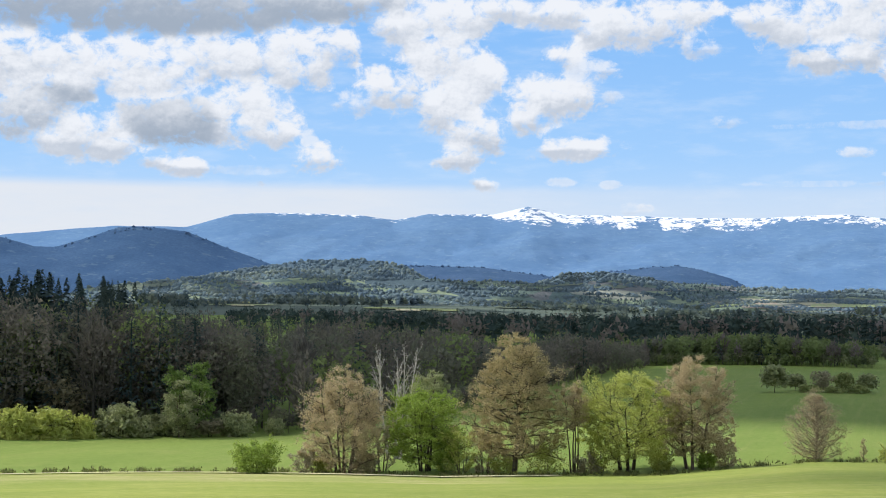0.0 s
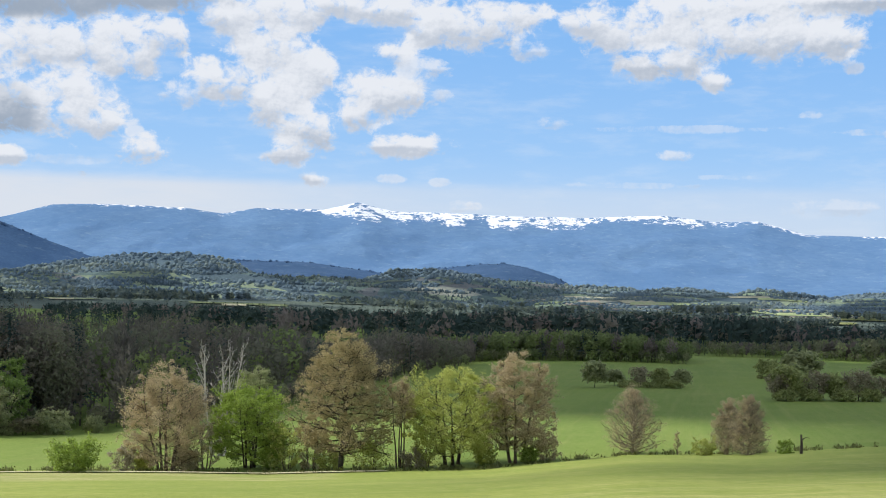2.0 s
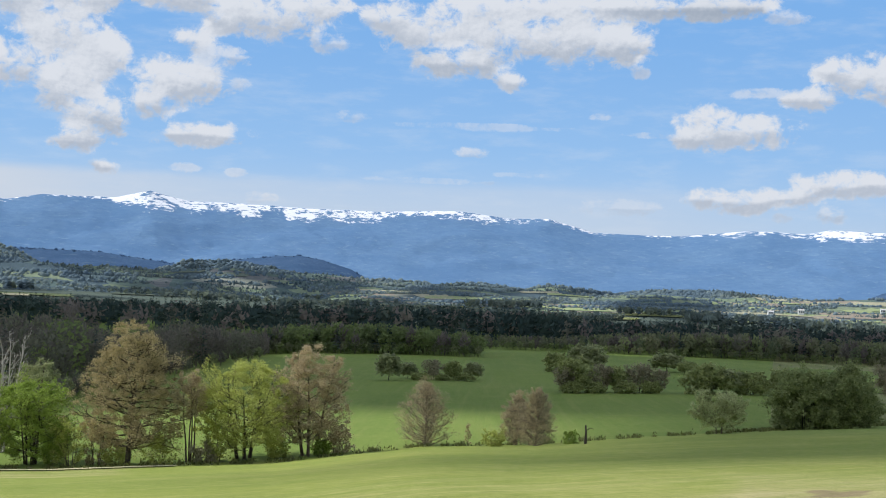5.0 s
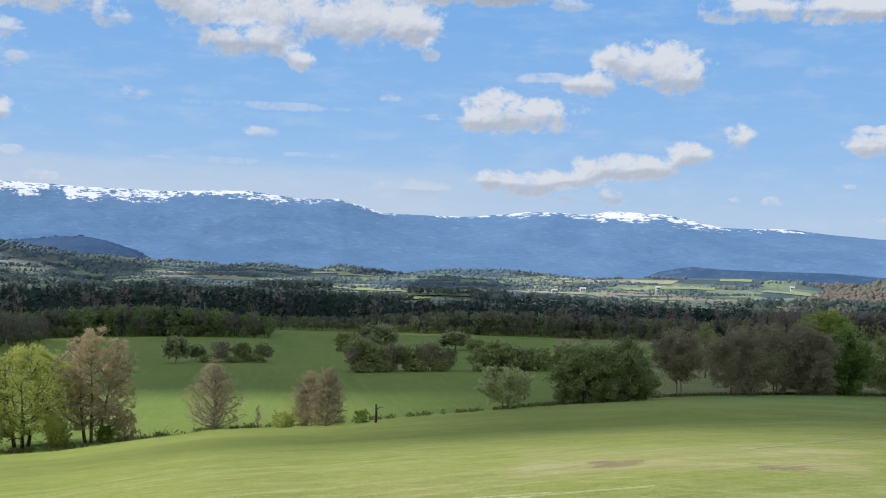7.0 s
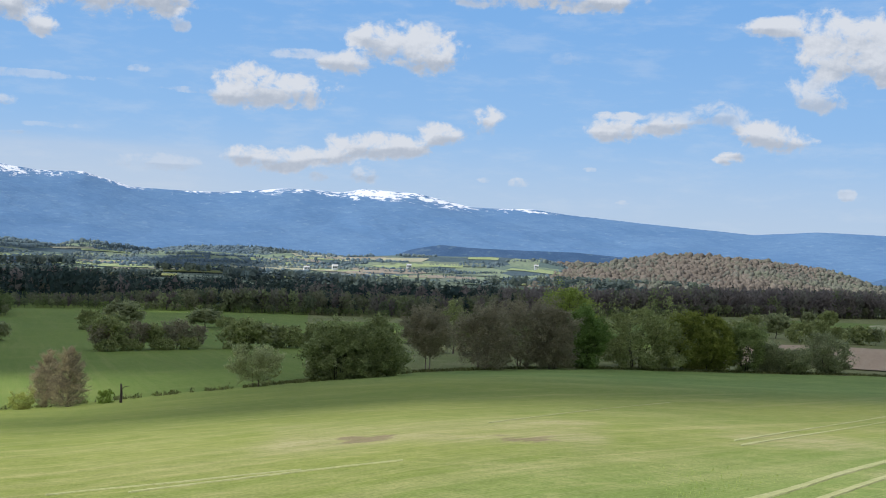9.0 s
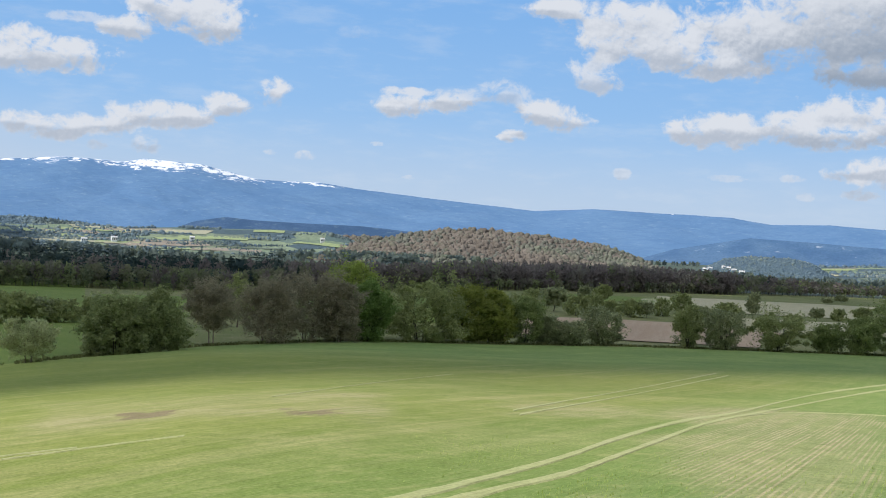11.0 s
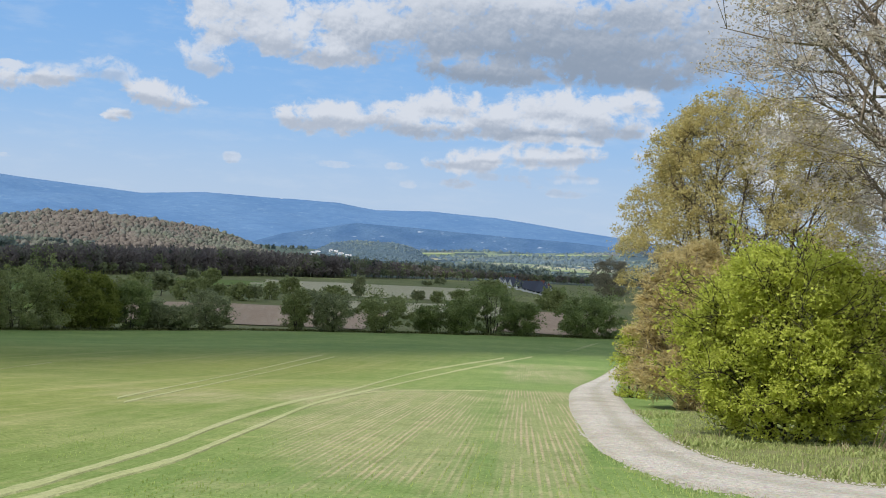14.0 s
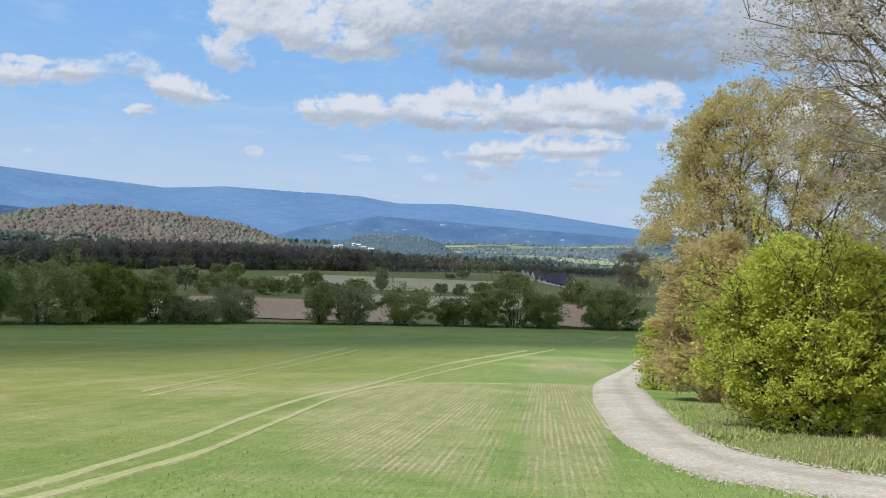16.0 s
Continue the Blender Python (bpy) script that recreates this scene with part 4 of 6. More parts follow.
def crown_width(h, form):
    """Half width of the crown, 0 to 1, at the part h of its height."""
    if form in PROFILES:
        return float(np.interp(h, *PROFILES[form]))
    if form == "cone":
        return 0.12 + 0.88 * (1 - h) ** 0.85 if h > 0.12 else 0.6 + 3 * h
    if form == "vase":
        return 0.35 + 0.65 * math.sin(math.pi * min(0.98, 0.12 + h * 0.75))
    return max(0.12, (1 - (2 * h - 0.95) ** 2)) ** 0.5 if abs(2 * h - 0.95) < 1 else 0.12


def make_tree(name, label, where, tall, wide, leaf, bark=None, form="round", bole=0.2, stems=1, limbs=22, twigs=6, sprays=4, leaves=6000, leaf_size=0.16, seed=1, trunk_r=None, group="", category="tree", lift=0.05, fill=0.5, twig_r=1.0, up=0.45, lean=0.0, fan=0.16, limb_k=1.0, shell=0.15, shell_low=0.0, clumps=0, clump=0.4, clump_share=0.6, deep=0.3, long=1.5, span=0.5, rise=1.0):
    """A tree: tapered trunk or trunks, limbs that fork into twigs, and a crown of small leaves on the twigs."""
    rng = np.random.default_rng(seed)
    wood, tips = Shape(), []
    r0 = trunk_r or tall * 0.016
    half = wide / 2 * 1.1
    z0 = tall * bole
    for s in range(stems):
        ang = 6.2832 * s / stems + rng.uniform(0, 1)
        off = Vector((math.cos(ang), math.sin(ang), 0)) * (0 if stems == 1 else r0 * 2.2 + 0.05 * half)
        tilt = Vector((math.cos(ang), math.sin(ang), 0)) * (0.03 if stems == 1 else fan) + Vector((lean, 0, 0))
        top = tall * (0.93 if stems == 1 else rng.uniform(0.72, 0.93))
        trunk = bend(off + Vector((0, 0, -0.4)), tilt + Vector((0, 0, 1)), top + 0.4, 9, rng, 0.035, 0.05)
        rs = r0 if stems == 1 else r0 * 0.72
        wood.tube([trunk[0], trunk[0] + (trunk[1] - trunk[0]) * 0.35], rs * 1.7, rs * 1.08, 8)
        wood.tube(trunk, rs * 1.12, rs * 0.12, 8 if twig_r > 0.7 else 5)
        n1 = max(6, limbs // stems)
        for i in range(n1):
            h = (i + rng.uniform(0, 0.8)) / n1
            z = z0 + (top * 0.97 - z0) * h * 0.96
            k = min(8.99, z / top * 9)
            p = trunk[int(k)].lerp(trunk[int(k) + 1], k % 1)
            a = i * 2.4 + rng.uniform(-0.4, 0.4) + s
            if stems > 1 and rng.uniform() < 0.7:
                a = ang + rng.normal(0, 0.9)
            hh = (z - z0) / (tall - z0)
            reach1 = max(0.25, half * crown_width(min(1, hh + 0.12), form) * limb_k * rng.uniform(0.75, 1.05) - off.length * 0.5)
            out = Vector((math.cos(a), math.sin(a), up * (0.5 + hh) + rng.normal(0, 0.1)))
            limb = bend(p, out, reach1 * 1.12, 6, rng, 0.10, lift)
            lr = rs * (1 - 0.78 * z / top) * 0.42 + 0.012
            wood.tube(limb, lr, lr * 0.22, 5 if twig_r > 0.7 else 3)
            for j in range(twigs):
                q = 0.22 + 0.78 * (j + rng.uniform(0, 1)) / twigs
                kk = min(5.99, q * 6)
                pp = limb[int(kk)].lerp(limb[int(kk) + 1], kk % 1)
                dd = (limb[-1] - limb[0]).normalized() * 0.8 + Vector(rng.normal(0, 0.6, 3).tolist()) + Vector((0, 0, 0.18))
                ln = reach1 * rng.uniform(0.25, 0.5) * (1.2 - 0.5 * q)
                tw = bend(pp, dd, ln, 4, rng, 0.14, lift)
                wood.tube(tw[:: 1 if twig_r > 0.7 else 2], (lr * 0.35 + 0.004) * twig_r, 0.006 * twig_r, 4 if twig_r > 1.5 else 3)
                for m in range(sprays):
                    kq = min(3.99, rng.uniform(0.6, 4))
                    p3 = tw[int(kq)].lerp(tw[int(kq) + 1], kq % 1)
                    d3 = (tw[-1] - tw[0]).normalized() + Vector(rng.normal(0, 0.65, 3).tolist())
                    sp = bend(p3, d3, ln * rng.uniform(0.4, 0.85), 2, rng, 0.15, lift)
                    if twig_r > 0.7:
                        wood.tube(sp, 0.008 * twig_r, 0.003, 3)
                    tips.append((sp[0], sp[2]))
    ends = np.array([t[1] for t in tips])
    # tufts of foliage through the crown, each on a twig of its own
    tufts, tries = [], 0
    ph = rng.uniform(0, 6.28, 3)
    while len(tufts) < clumps:
        h, a = rng.uniform(0, 1) ** (1 / rise), rng.uniform(0, 6.2832)
        w = crown_width(h, form)
        if rng.uniform() > w:
            continue
        lump = 0.9 + 0.12 * math.sin(a * 3 + h * 8 + ph[0]) + 0.09 * math.sin(a * 5 - h * 15 + ph[1])
        rad = half * 1.04 * w * lump * math.sqrt(rng.uniform(deep, 1.0))
        c = Vector((rad * math.cos(a) + lean * tall * h, rad * math.sin(a), z0 + (tall - z0) * h * (0.94 + 0.08 * lump)))
        i = int(rng.choice(np.argpartition(np.linalg.norm(ends - np.array(c), axis=1), 5)[:5]))
        foot = tips[i][0]
        tries += 1
        if tries < 6 * clumps and (foot - c).length > max(0.8, span * half):
            continue
        if (foot - c).length > 0.1:
            mid = foot.lerp(c, 0.5) + Vector(rng.normal(0, 0.11 * (foot - c).length, 3).tolist())
            if twig_r > 0.55:
                wood.tube([foot, mid, c], 0.008 * twig_r, 0.004 * twig_r, 3)
        tufts.append(c)
    root = new(name)
    root.location = where
    part_of(root, "trunk", wood.mesh("trunk", bark or BARK))
    if leaves:
        a = np.array([t[0] for t in tips])
        b = np.array([t[1] for t in tips])
        leaves = int(leaves * 1.9)
        pick = rng.integers(0, len(a), leaves)
        w = rng.uniform(0, 1.15, leaves)[:, None]
        c = a[pick] * (1 - w) + b[pick] * w + rng.normal(0, fill * (0.10 + 0.035 * half), (leaves, 3))
        # the twigs end in one lumpy crown
        m = int(leaves * shell)
        hs, a = rng.uniform(shell_low, 1.0, m), rng.uniform(0, 6.2832, m)
        k = rng.uniform(0, 6.28, 3)
        lump = 0.82 + 0.20 * np.sin(a * 3 + hs * 9 + k[0]) + 0.16 * np.sin(a * 7 - hs * 17 + k[1]) + 0.10 * np.sin(a * 13 + hs * 31 + k[2])
        lump = np.minimum(lump, 1.06)
        rad = half * 0.9 * np.array([crown_width(h, form) for h in hs]) * lump * rng.uniform(0.2, 1.0, m) ** 0.45 * rng.normal(1.0, 0.06, m)
        c[:m] = np.stack((rad * np.cos(a), rad * np.sin(a), z0 * 0.8 + (tall - z0 * 0.8) * (0.02 + 0.97 * hs) * (0.86 + 0.15 * lump)), 1)
        if tufts:
            k = int(leaves * clump_share)
            pick = rng.integers(0, len(tufts), k)
            size = clump * rng.uniform(0.55, 1.45, len(tufts))[pick][:, None]
            c[-k:] = np.array(tufts)[pick] + rng.normal(0, 1, (k, 3)) * size * (0.6, 0.6, 0.42)
        c[:, 2] = np.maximum(c[:, 2], 0.1)
        part_of(root, "crown", leaf_mesh("crown", c, leaf_size, leaf, rng, long))
    tagged(root, label, category, group)
    return root


def part_of(parent, name, me, label=""):
    ob = new(name, me)
    ob.parent = parent
    return tagged(ob, label)


def tree_at(name, label, az, base, top, wide, leaf, **kw):
    """A tree given by its heading, the depth of its foot and the height of its top (degrees from the eye's level), and its width in degrees."""
    r = kw.pop("r", None) or reach(az, base)
    p = spot(az, r)
    tall = EYE + r * math.tan(radians(top)) - p.z
    return make_tree(name, label, p, tall, r * radians(wide), leaf, **kw)


# the group at the field's edge
G1 = "trees along the field edge"
tree_at("budding_tree", "pinkish brown budding tree with many stems", -4.55, -9.54, -4.3, 3.9, LEAF["tan"], form="peak", bole=0.06, stems=6, limbs=66, leaves=26000, leaf_size=0.07, seed=11, group=G1, clumps=340, clump=0.36, clump_share=0.68, shell=0.0, fan=0.10, twig_r=1.3, bark=BARK, limb_k=0.9, deep=0.12, long=2.2)
tree_at("dead_tree", "bare grey dead tree with upright limbs", -2.2, -8.6, -3.2, 2.5, LEAF["tan"], bark=BARK_PALE, form="vase", bole=0.3, stems=6, limbs=54, twigs=5, sprays=3, leaves=0, seed=12, up=1.9, group=G1, r=146, twig_r=1.7, fan=0.2, limb_k=0.7)
tree_at("green_tree", "fresh green leafy tree with several thin trunks", -0.75, -9.42, -5.85, 3.5, LEAF["green"], form="block", bole=0.14, stems=8, limbs=50, leaves=24000, leaf_size=0.11, seed=13, bark=BARK_DARK, group=G1, clumps=220, clump=0.36, clump_share=0.75, shell=0.0, fan=0.12, trunk_r=0.13, deep=0.2)
tree_at("sage_tree", "rounded grey-green budding tree", -0.6, -8.4, -4.65, 2.0, LEAF["sage"], form="dome", bole=0.2, leaves=9000, leaf_size=0.12, seed=14, group=G1, r=146, clumps=110, clump=0.4, clump_share=0.75, shell=0.0)
tree_at("alder_tree", "tall olive-brown alder with a straight dark trunk", 3.45, -9.54, -3.0, 4.7, LEAF["olive"], bark=BARK_DARK, form="alder", bole=0.14, stems=1, limbs=70, twigs=7, leaves=36000, leaf_size=0.09, seed=15, trunk_r=0.27, group=G1, up=0.12, lift=0.03, clumps=520, clump=0.34, clump_share=0.72, shell=0.0, deep=0.12, twig_r=1.2)
tree_at("slender_tree", "slender pinkish bare tree with three thin stems", 6.25, -9.36, -4.65, 1.35, LEAF["tan"], form="peak", bole=0.42, stems=4, limbs=36, leaves=5500, leaf_size=0.05, seed=16, bark=BARK, group=G1, up=1.5, clumps=60, clump=0.35, clump_share=0.4, shell=0.0, fan=0.05, twig_r=1.2, trunk_r=0.13, long=3.5)
tree_at("lime_tree", "broad yellow-green tree with two dark leaning trunks", 8.75, -9.22, -4.72, 4.5, LEAF["lime"], bark=BARK_DARK, form="dome", bole=0.13, stems=3, limbs=54, leaves=30000, leaf_size=0.10, seed=17, trunk_r=0.27, group=G1, clumps=340, clump=0.36, clump_share=0.75, shell=0.0, fan=0.24, twig_r=1.2, deep=0.25)
tree_at("brown_tree", "loose brown budding tree with forked trunk", 11.75, -9.02, -3.45, 3.2, LEAF["tan"], bark=BARK, form="peak", bole=0.12, stems=3, limbs=60, leaves=24000, leaf_size=0.08, seed=18, trunk_r=0.24, group=G1, clumps=280, clump=0.36, clump_share=0.65, shell=0.0, fan=0.10, twig_r=1.3, long=2.2, deep=0.15)
tree_at("cone_tree", "lone pale brown cone-shaped budding tree", 17.1, -8.42, -5.2, 2.7, LEAF["tan"], form="peak", shell=0.0, bole=0.04, stems=1, limbs=110, twigs=5, leaves=7000, leaf_size=0.04, seed=19, bark=BARK_LIT, group=G1, up=0.7, long=4.5, twig_r=1.2, limb_k=0.95, clumps=230, clump=0.3, clump_share=0.6, deep=0.1)
tree_at("cone_tree", "pale brown budding tree beside a twin", 21.4, -8.24, -5.6, 1.7, LEAF["tan"], form="peak", shell=0.0, bole=0.04, stems=1, limbs=110, leaves=7000, leaf_size=0.04, seed=20, bark=BARK_LIT, group=G1, up=0.7, long=4.5, twig_r=1.2, limb_k=0.95, clumps=120, clump=0.3, clump_share=0.6, deep=0.1)
tree_at("cone_tree", "pale brown budding tree with straight dark stem", 22.3, -8.22, -5.25, 1.9, LEAF["tan"], form="peak", shell=0.0, bole=0.04, stems=1, limbs=110, leaves=7000, leaf_size=0.04, seed=21, bark=BARK_LIT, group=G1, up=0.7, long=4.5, twig_r=1.2, limb_k=0.95, clumps=140, clump=0.3, clump_share=0.6, deep=0.1)
tree_at("round_bush", "round pale cream-green bush on the field edge", 30.75, -7.2, -5.4, 2.1, LEAF["cream"], form="dome", bole=0.2, stems=3, limbs=40, leaves=9000, leaf_size=0.12, seed=22, group=G1, category="bush")
tree_at("dark_bush", "small dark green bush in the field margin", -8.65, -9.5, -8.3, 2.1, LEAF["green"], form="round", bole=0.03, stems=5, limbs=40, leaves=4000, leaf_size=0.12, seed=23, bark=BARK_DARK, category="bush")
tree_at("sapling", "thin bare sapling on the field edge", 19.15, -8.38, -7.25, 0.4, LEAF["tan"], form="cone", stems=1, limbs=14, leaves=300, leaf_size=0.07, seed=24)
tree_at("low_bush", "low lime green bush on the field edge", 20.35, -8.34, -7.6, 0.95, LEAF["lime"], form="round", bole=0.03, stems=4, limbs=24, leaves=2000, leaf_size=0.08, seed=25, category="bush")
tree_at("low_bush", "small green shrub beside a broken stump", 24.0, -8.05, -7.45, 0.7, LEAF["green"], form="round", bole=0.03, stems=3, limbs=20, leaves=1200, leaf_size=0.08, seed=26, category="bush")

for az, base, top, wide, leaf, sd in ((1.0, -9.55, -7.6, 1.9, "lime", 92), (2.1, -9.5, -6.9, 1.2, "tan", 93), (4.9, -9.5, -8.5, 1.9, "lime", 94), (7.5, -9.35, -7.6, 1.3, "lime", 96), (13.2, -8.9, -7.9, 1.3, "tan", 98), (-2.75, -9.45, -6.6, 1.5, "dun", 99), (-6.4, -9.5, -8.6, 1.3, "dun", 91), (-5.6, -9.5, -8.9, 1.0, "lime", 101), (-3.6, -9.5, -8.8, 1.2, "dun", 102), (0.2, -9.45, -8.75, 1.4, "green", 103), (3.0, -9.5, -8.95, 1.6, "lime", 104), (6.9, -9.4, -8.75, 1.2, "dun", 105), (10.3, -9.15, -8.6, 1.2, "lime", 106), (12.3, -9.0, -8.5, 1.0, "green", 107)):
    tree_at("undergrowth_shrub", "loose pale shrub under the field edge trees", az, base, top, wide, LEAF[leaf], form="vase", bole=0.03, stems=4, limbs=26, twigs=4, sprays=3, leaves=1900, leaf_size=0.10, seed=sd, group="undergrowth at the field edge", category="bush", twig_r=0.6, up=0.9)

# the hedge below the near field
G2 = "hedge trees below the field"
for n, (az, base, top, wide, leaf, form, sd, txt) in enumerate((
    (34.6, -6.78, -4.3, 3.2, "shade", "dome", 31, "broad dark green leafy bush"),
    (36.3, -6.6, -4.0, 2.6, "shade", "peak", 30, "dark green hedge bush with a pointed top"),
    (38.7, -6.25, -3.75, 2.3, "brown", "spread", 32, "dark brown bare tree with twin trunks"),
    (41.3, -6.05, -3.6, 2.6, "brown", "block", 33, "brown budding tree in a hedge"),
    (43.2, -5.9, -3.15, 2.8, "brown", "block", 34, "brown bare tree in a hedge"),
    (44.6, -5.85, -3.3, 1.9, "brown", "block", 29, "brown bare tree in a hedge"),
    (45.9, -5.75, -3.05, 2.0, "deep", "dome", 35, "fresh deep green rounded tree"),
    (48.5, -5.6, -3.0, 4.1, "moss", "dome", 36, "broad dark green tree"),
    (50.7, -5.5, -2.8, 2.6, "dim", "peak", 37, "tall olive green tree"),
    (51.9, -5.5, -3.05, 2.2, "dim", "peak", 28, "tall olive green tree"),
    (53.4, -5.45, -3.5, 1.9, "dark", "dome", 38, "dark green hedge bush"),
    (54.5, -5.4, -4.3, 1.3, "sage", "spread", 39, "thin grey-green hedge shrub"),
    (55.6, -5.4, -4.5, 1.2, "sage", "spread", 27, "low thin grey-green hedge shrub"),
    (57.0, -5.28, -3.75, 1.9, "sage", "spread", 40, "open dark green hedge tree"),
    (60.95, -5.15, -3.3, 1.2, "moss", "dome", 41, "narrow dark green tree"),
    (62.6, -5.1, -3.4, 1.8, "sage", "dome", 42, "rounded dark green hedge tree"),
    (65.1, -5.0, -3.4, 2.5, "moss", "dome", 43, "dark green hedge bush"),
    (67.2, -4.88, -3.75, 1.4, "dark", "dome", 44, "low dark hedge bush"),
    (68.6, -4.85, -3.45, 1.5, "dark", "dome", 26, "low dark hedge bush"),
    (70.2, -4.75, -2.65, 2.8, "dark", "dome", 45, "broad dark green tree"),
    (71.6, -4.72, -3.3, 1.5, "dark", "dome", 25, "dark green hedge bush"),
    (74.6, -4.56, -2.85, 3.0, "dark", "dome", 46, "broad dark green bush by the track"),
)):
    bare, thin = leaf == "brown", 53 < az < 72
    tree_at("hedge_tree", txt, az, base + 0.04, top + 0.2, wide * 1.08, LEAF[leaf], form="spread" if thin else form, bole=0.05 if n != 2 else 0.3, stems=5 if n != 2 else 2, limbs=40, twigs=4, sprays=4, leaves=9500 if bare else 8000 if thin else 15500, leaf_size=0.09 if bare else 0.22, long=7.0 if bare else 1.5, fill=0.8, shell=0.0, seed=sd, bark=BARK_LIT if bare else BARK_DARK, group=G2, twig_r=1.2 if bare else 0.6, clumps=60 if thin else 150, clump=0.7, clump_share=0.6 if bare else 0.85, deep=0.1, span=1.2 if bare else 0.5, up=1.2 if bare else 0.45)
tree_at("lime_crowned_tree", "tall olive-lime tree behind the hedge", 45.2, -5.0, -2.1, 2.9, LEAF["lime_dim"], form="dome", bole=0.3, leaves=9000, leaf_size=0.24, seed=47, shell=0.0, r=262, group=G2, twig_r=0.6, clumps=120, clump=0.8, clump_share=0.85)
tree_at("olive_tree", "olive green tree behind the brown hedge trees", 39.9, -5.0, -2.85, 1.7, LEAF["moss"], form="peak", bole=0.2, leaves=4000, leaf_size=0.24, seed=48, shell=0.0, r=250, group=G2, twig_r=0.6, clumps=70, clump=0.8, clump_share=0.85)

# the trees by the track
tree_at("hazel_bush", "large bright yellow-green leafy bush beside the track", 83.95, -8.35, 0.1, 8.9, LEAF["hazel"], form="block", bole=0.06, stems=9, limbs=90, twigs=7, sprays=4, leaves=50000, leaf_size=0.062, seed=51, bark=BARK_DARK, fill=0.5, category="bush", trunk_r=0.07, shell=0.0, clumps=620, clump=0.24, clump_share=0.82, deep=0.35, fan=0.22)
tree_at("twiggy_bush", "golden brown twiggy bush leaning over the track", 79.6, -7.3, 0.1, 5.2, LEAF["twig"], form="dome", bole=0.03, stems=9, limbs=110, twigs=8, leaves=42000, leaf_size=0.034, shell=0.0, seed=52, category="bush", trunk_r=0.05, r=47, bark=BARK_LIT, up=1.3, twig_r=1.5, clumps=260, clump=0.3, clump_share=0.6, deep=0.3, long=7.0)
tree_at("twiggy_bush", "tall bare brown bush behind green hazel", 88.6, -6.6, 0.2, 5.0, LEAF["twig"], form="dome", bole=0.2, stems=4, limbs=54, twigs=7, leaves=22000, leaf_size=0.034, seed=57, category="bush", trunk_r=0.06, r=46, bark=BARK_LIT, up=0.9, shell=0.0, clumps=150, clump=0.35, clump_share=0.6, twig_r=1.3, long=6.0)
tree_at("lime_shrub", "small lime green shrub at the bend of the track", 77.1, -6.5, -3.0, 1.7, LEAF["hazel"], form="dome", bole=0.03, stems=5, limbs=34, leaves=5000, leaf_size=0.07, seed=53, category="bush", r=56, shell=0.0, clumps=60, clump=0.3, clump_share=0.7)
tree_at("oak_tree", "spreading oak with olive-yellow young leaves", 81.55, -6.6, 7.2, 10.7, LEAF["gold"], form="fan", bole=0.28, stems=7, limbs=84, twigs=7, sprays=4, leaves=64000, leaf_size=0.066, seed=54, r=58, bark=BARK, trunk_r=0.22, up=1.1, fill=0.5, twig_r=1.6, fan=0.30, limb_k=0.56, shell=0.0, clumps=900, clump=0.36, clump_share=0.8, deep=0.66, rise=1.7)
tree_at("grey_tree", "tall bare grey tree with pale budding twigs", 91.75, -8.5, 17.5, 28.0, LEAF["pale"], form="high", bole=0.24, stems=1, limbs=46, twigs=9, sprays=4, leaves=60000, leaf_size=0.04, seed=55, r=27.5, bark=BARK_LIT, trunk_r=0.3, up=0.9, fill=0.35, twig_r=1.3, shell=0.0, clumps=1100, clump=0.27, clump_share=0.82, deep=0.3, limb_k=0.92, long=1.7, span=0.36)


# ---- small trees out in the valley ----
def put_tree(kind, az, base, top, wide, r=None, group="", label=""):
    """A copy of one of the valley trees, scaled to its place."""
    src, tall, broad = kind
    d = r or reach(az, base)
    p = spot(az, d)
    h = EYE + d * math.tan(radians(top)) - p.z
    w = d * radians(wide)
    ob = copy_thing(src, Matrix.Translation(p) @ Matrix.Rotation(az * 7.0, 4, "Z") @ Matrix.Diagonal((w / broad, w / broad, h / tall, 1)))
    return tagged(ob, label, group=group)


def model(name, label, az, base, top, wide, leaf, **kw):
    """One valley tree in its own place, with its height and width for the copies."""
    d = kw.pop("r", None) or reach(az, base)
    p = spot(az, d)
    h, w = EYE + d * math.tan(radians(top)) - p.z, d * radians(wide)
    ob = make_tree(name, label, p, h, w * 0.92, LEAF[leaf], limbs=16, twigs=3, sprays=4, twig_r=0.5, bark=BARK_DARK, clumps=42, clump=0.85, clump_share=0.75, **kw)
    return ob, h, w


G3 = "trees scattered over the valley fields"
M_ROUND = model("field_tree", "rounded dark green tree out in the fields", 15.3, -5.45, -4.23, 1.05, "sage", form="dome", bole=0.22, leaves=1250, leaf_size=0.52, shell=0.0, seed=61, group=G3)
M_OPEN = model("field_tree", "open olive green tree out in the fields", 24.1, -5.66, -4.11, 1.5, "moss", form="spread", bole=0.2, stems=3, leaves=1250, leaf_size=0.47, shell=0.0, fill=0.8, seed=62, group=G3)
M_BARE = model("field_tree", "brownish bare tree out in the fields", 27.0, -5.54, -4.16, 1.2, "brown", form="spread", bole=0.2, stems=3, leaves=1250, leaf_size=0.17, shell=0.0, fill=0.8, seed=63, group=G3, long=4.0)
M_BUSH = model("field_bush", "dense green bush among the fields", 30.2, -5.44, -4.11, 2.3, "moss", form="dome", bole=0.02, stems=5, leaves=1400, leaf_size=0.52, shell=0.0, seed=64, group=G3, category="bush")
M_SAGE = model("field_bush", "pale grey-green bush at the wood's edge", -14.8, -7.73, -6.39, 2.2, "sage", form="dome", bole=0.02, stems=5, leaves=1500, leaf_size=0.40, shell=0.0, seed=65, category="bush")
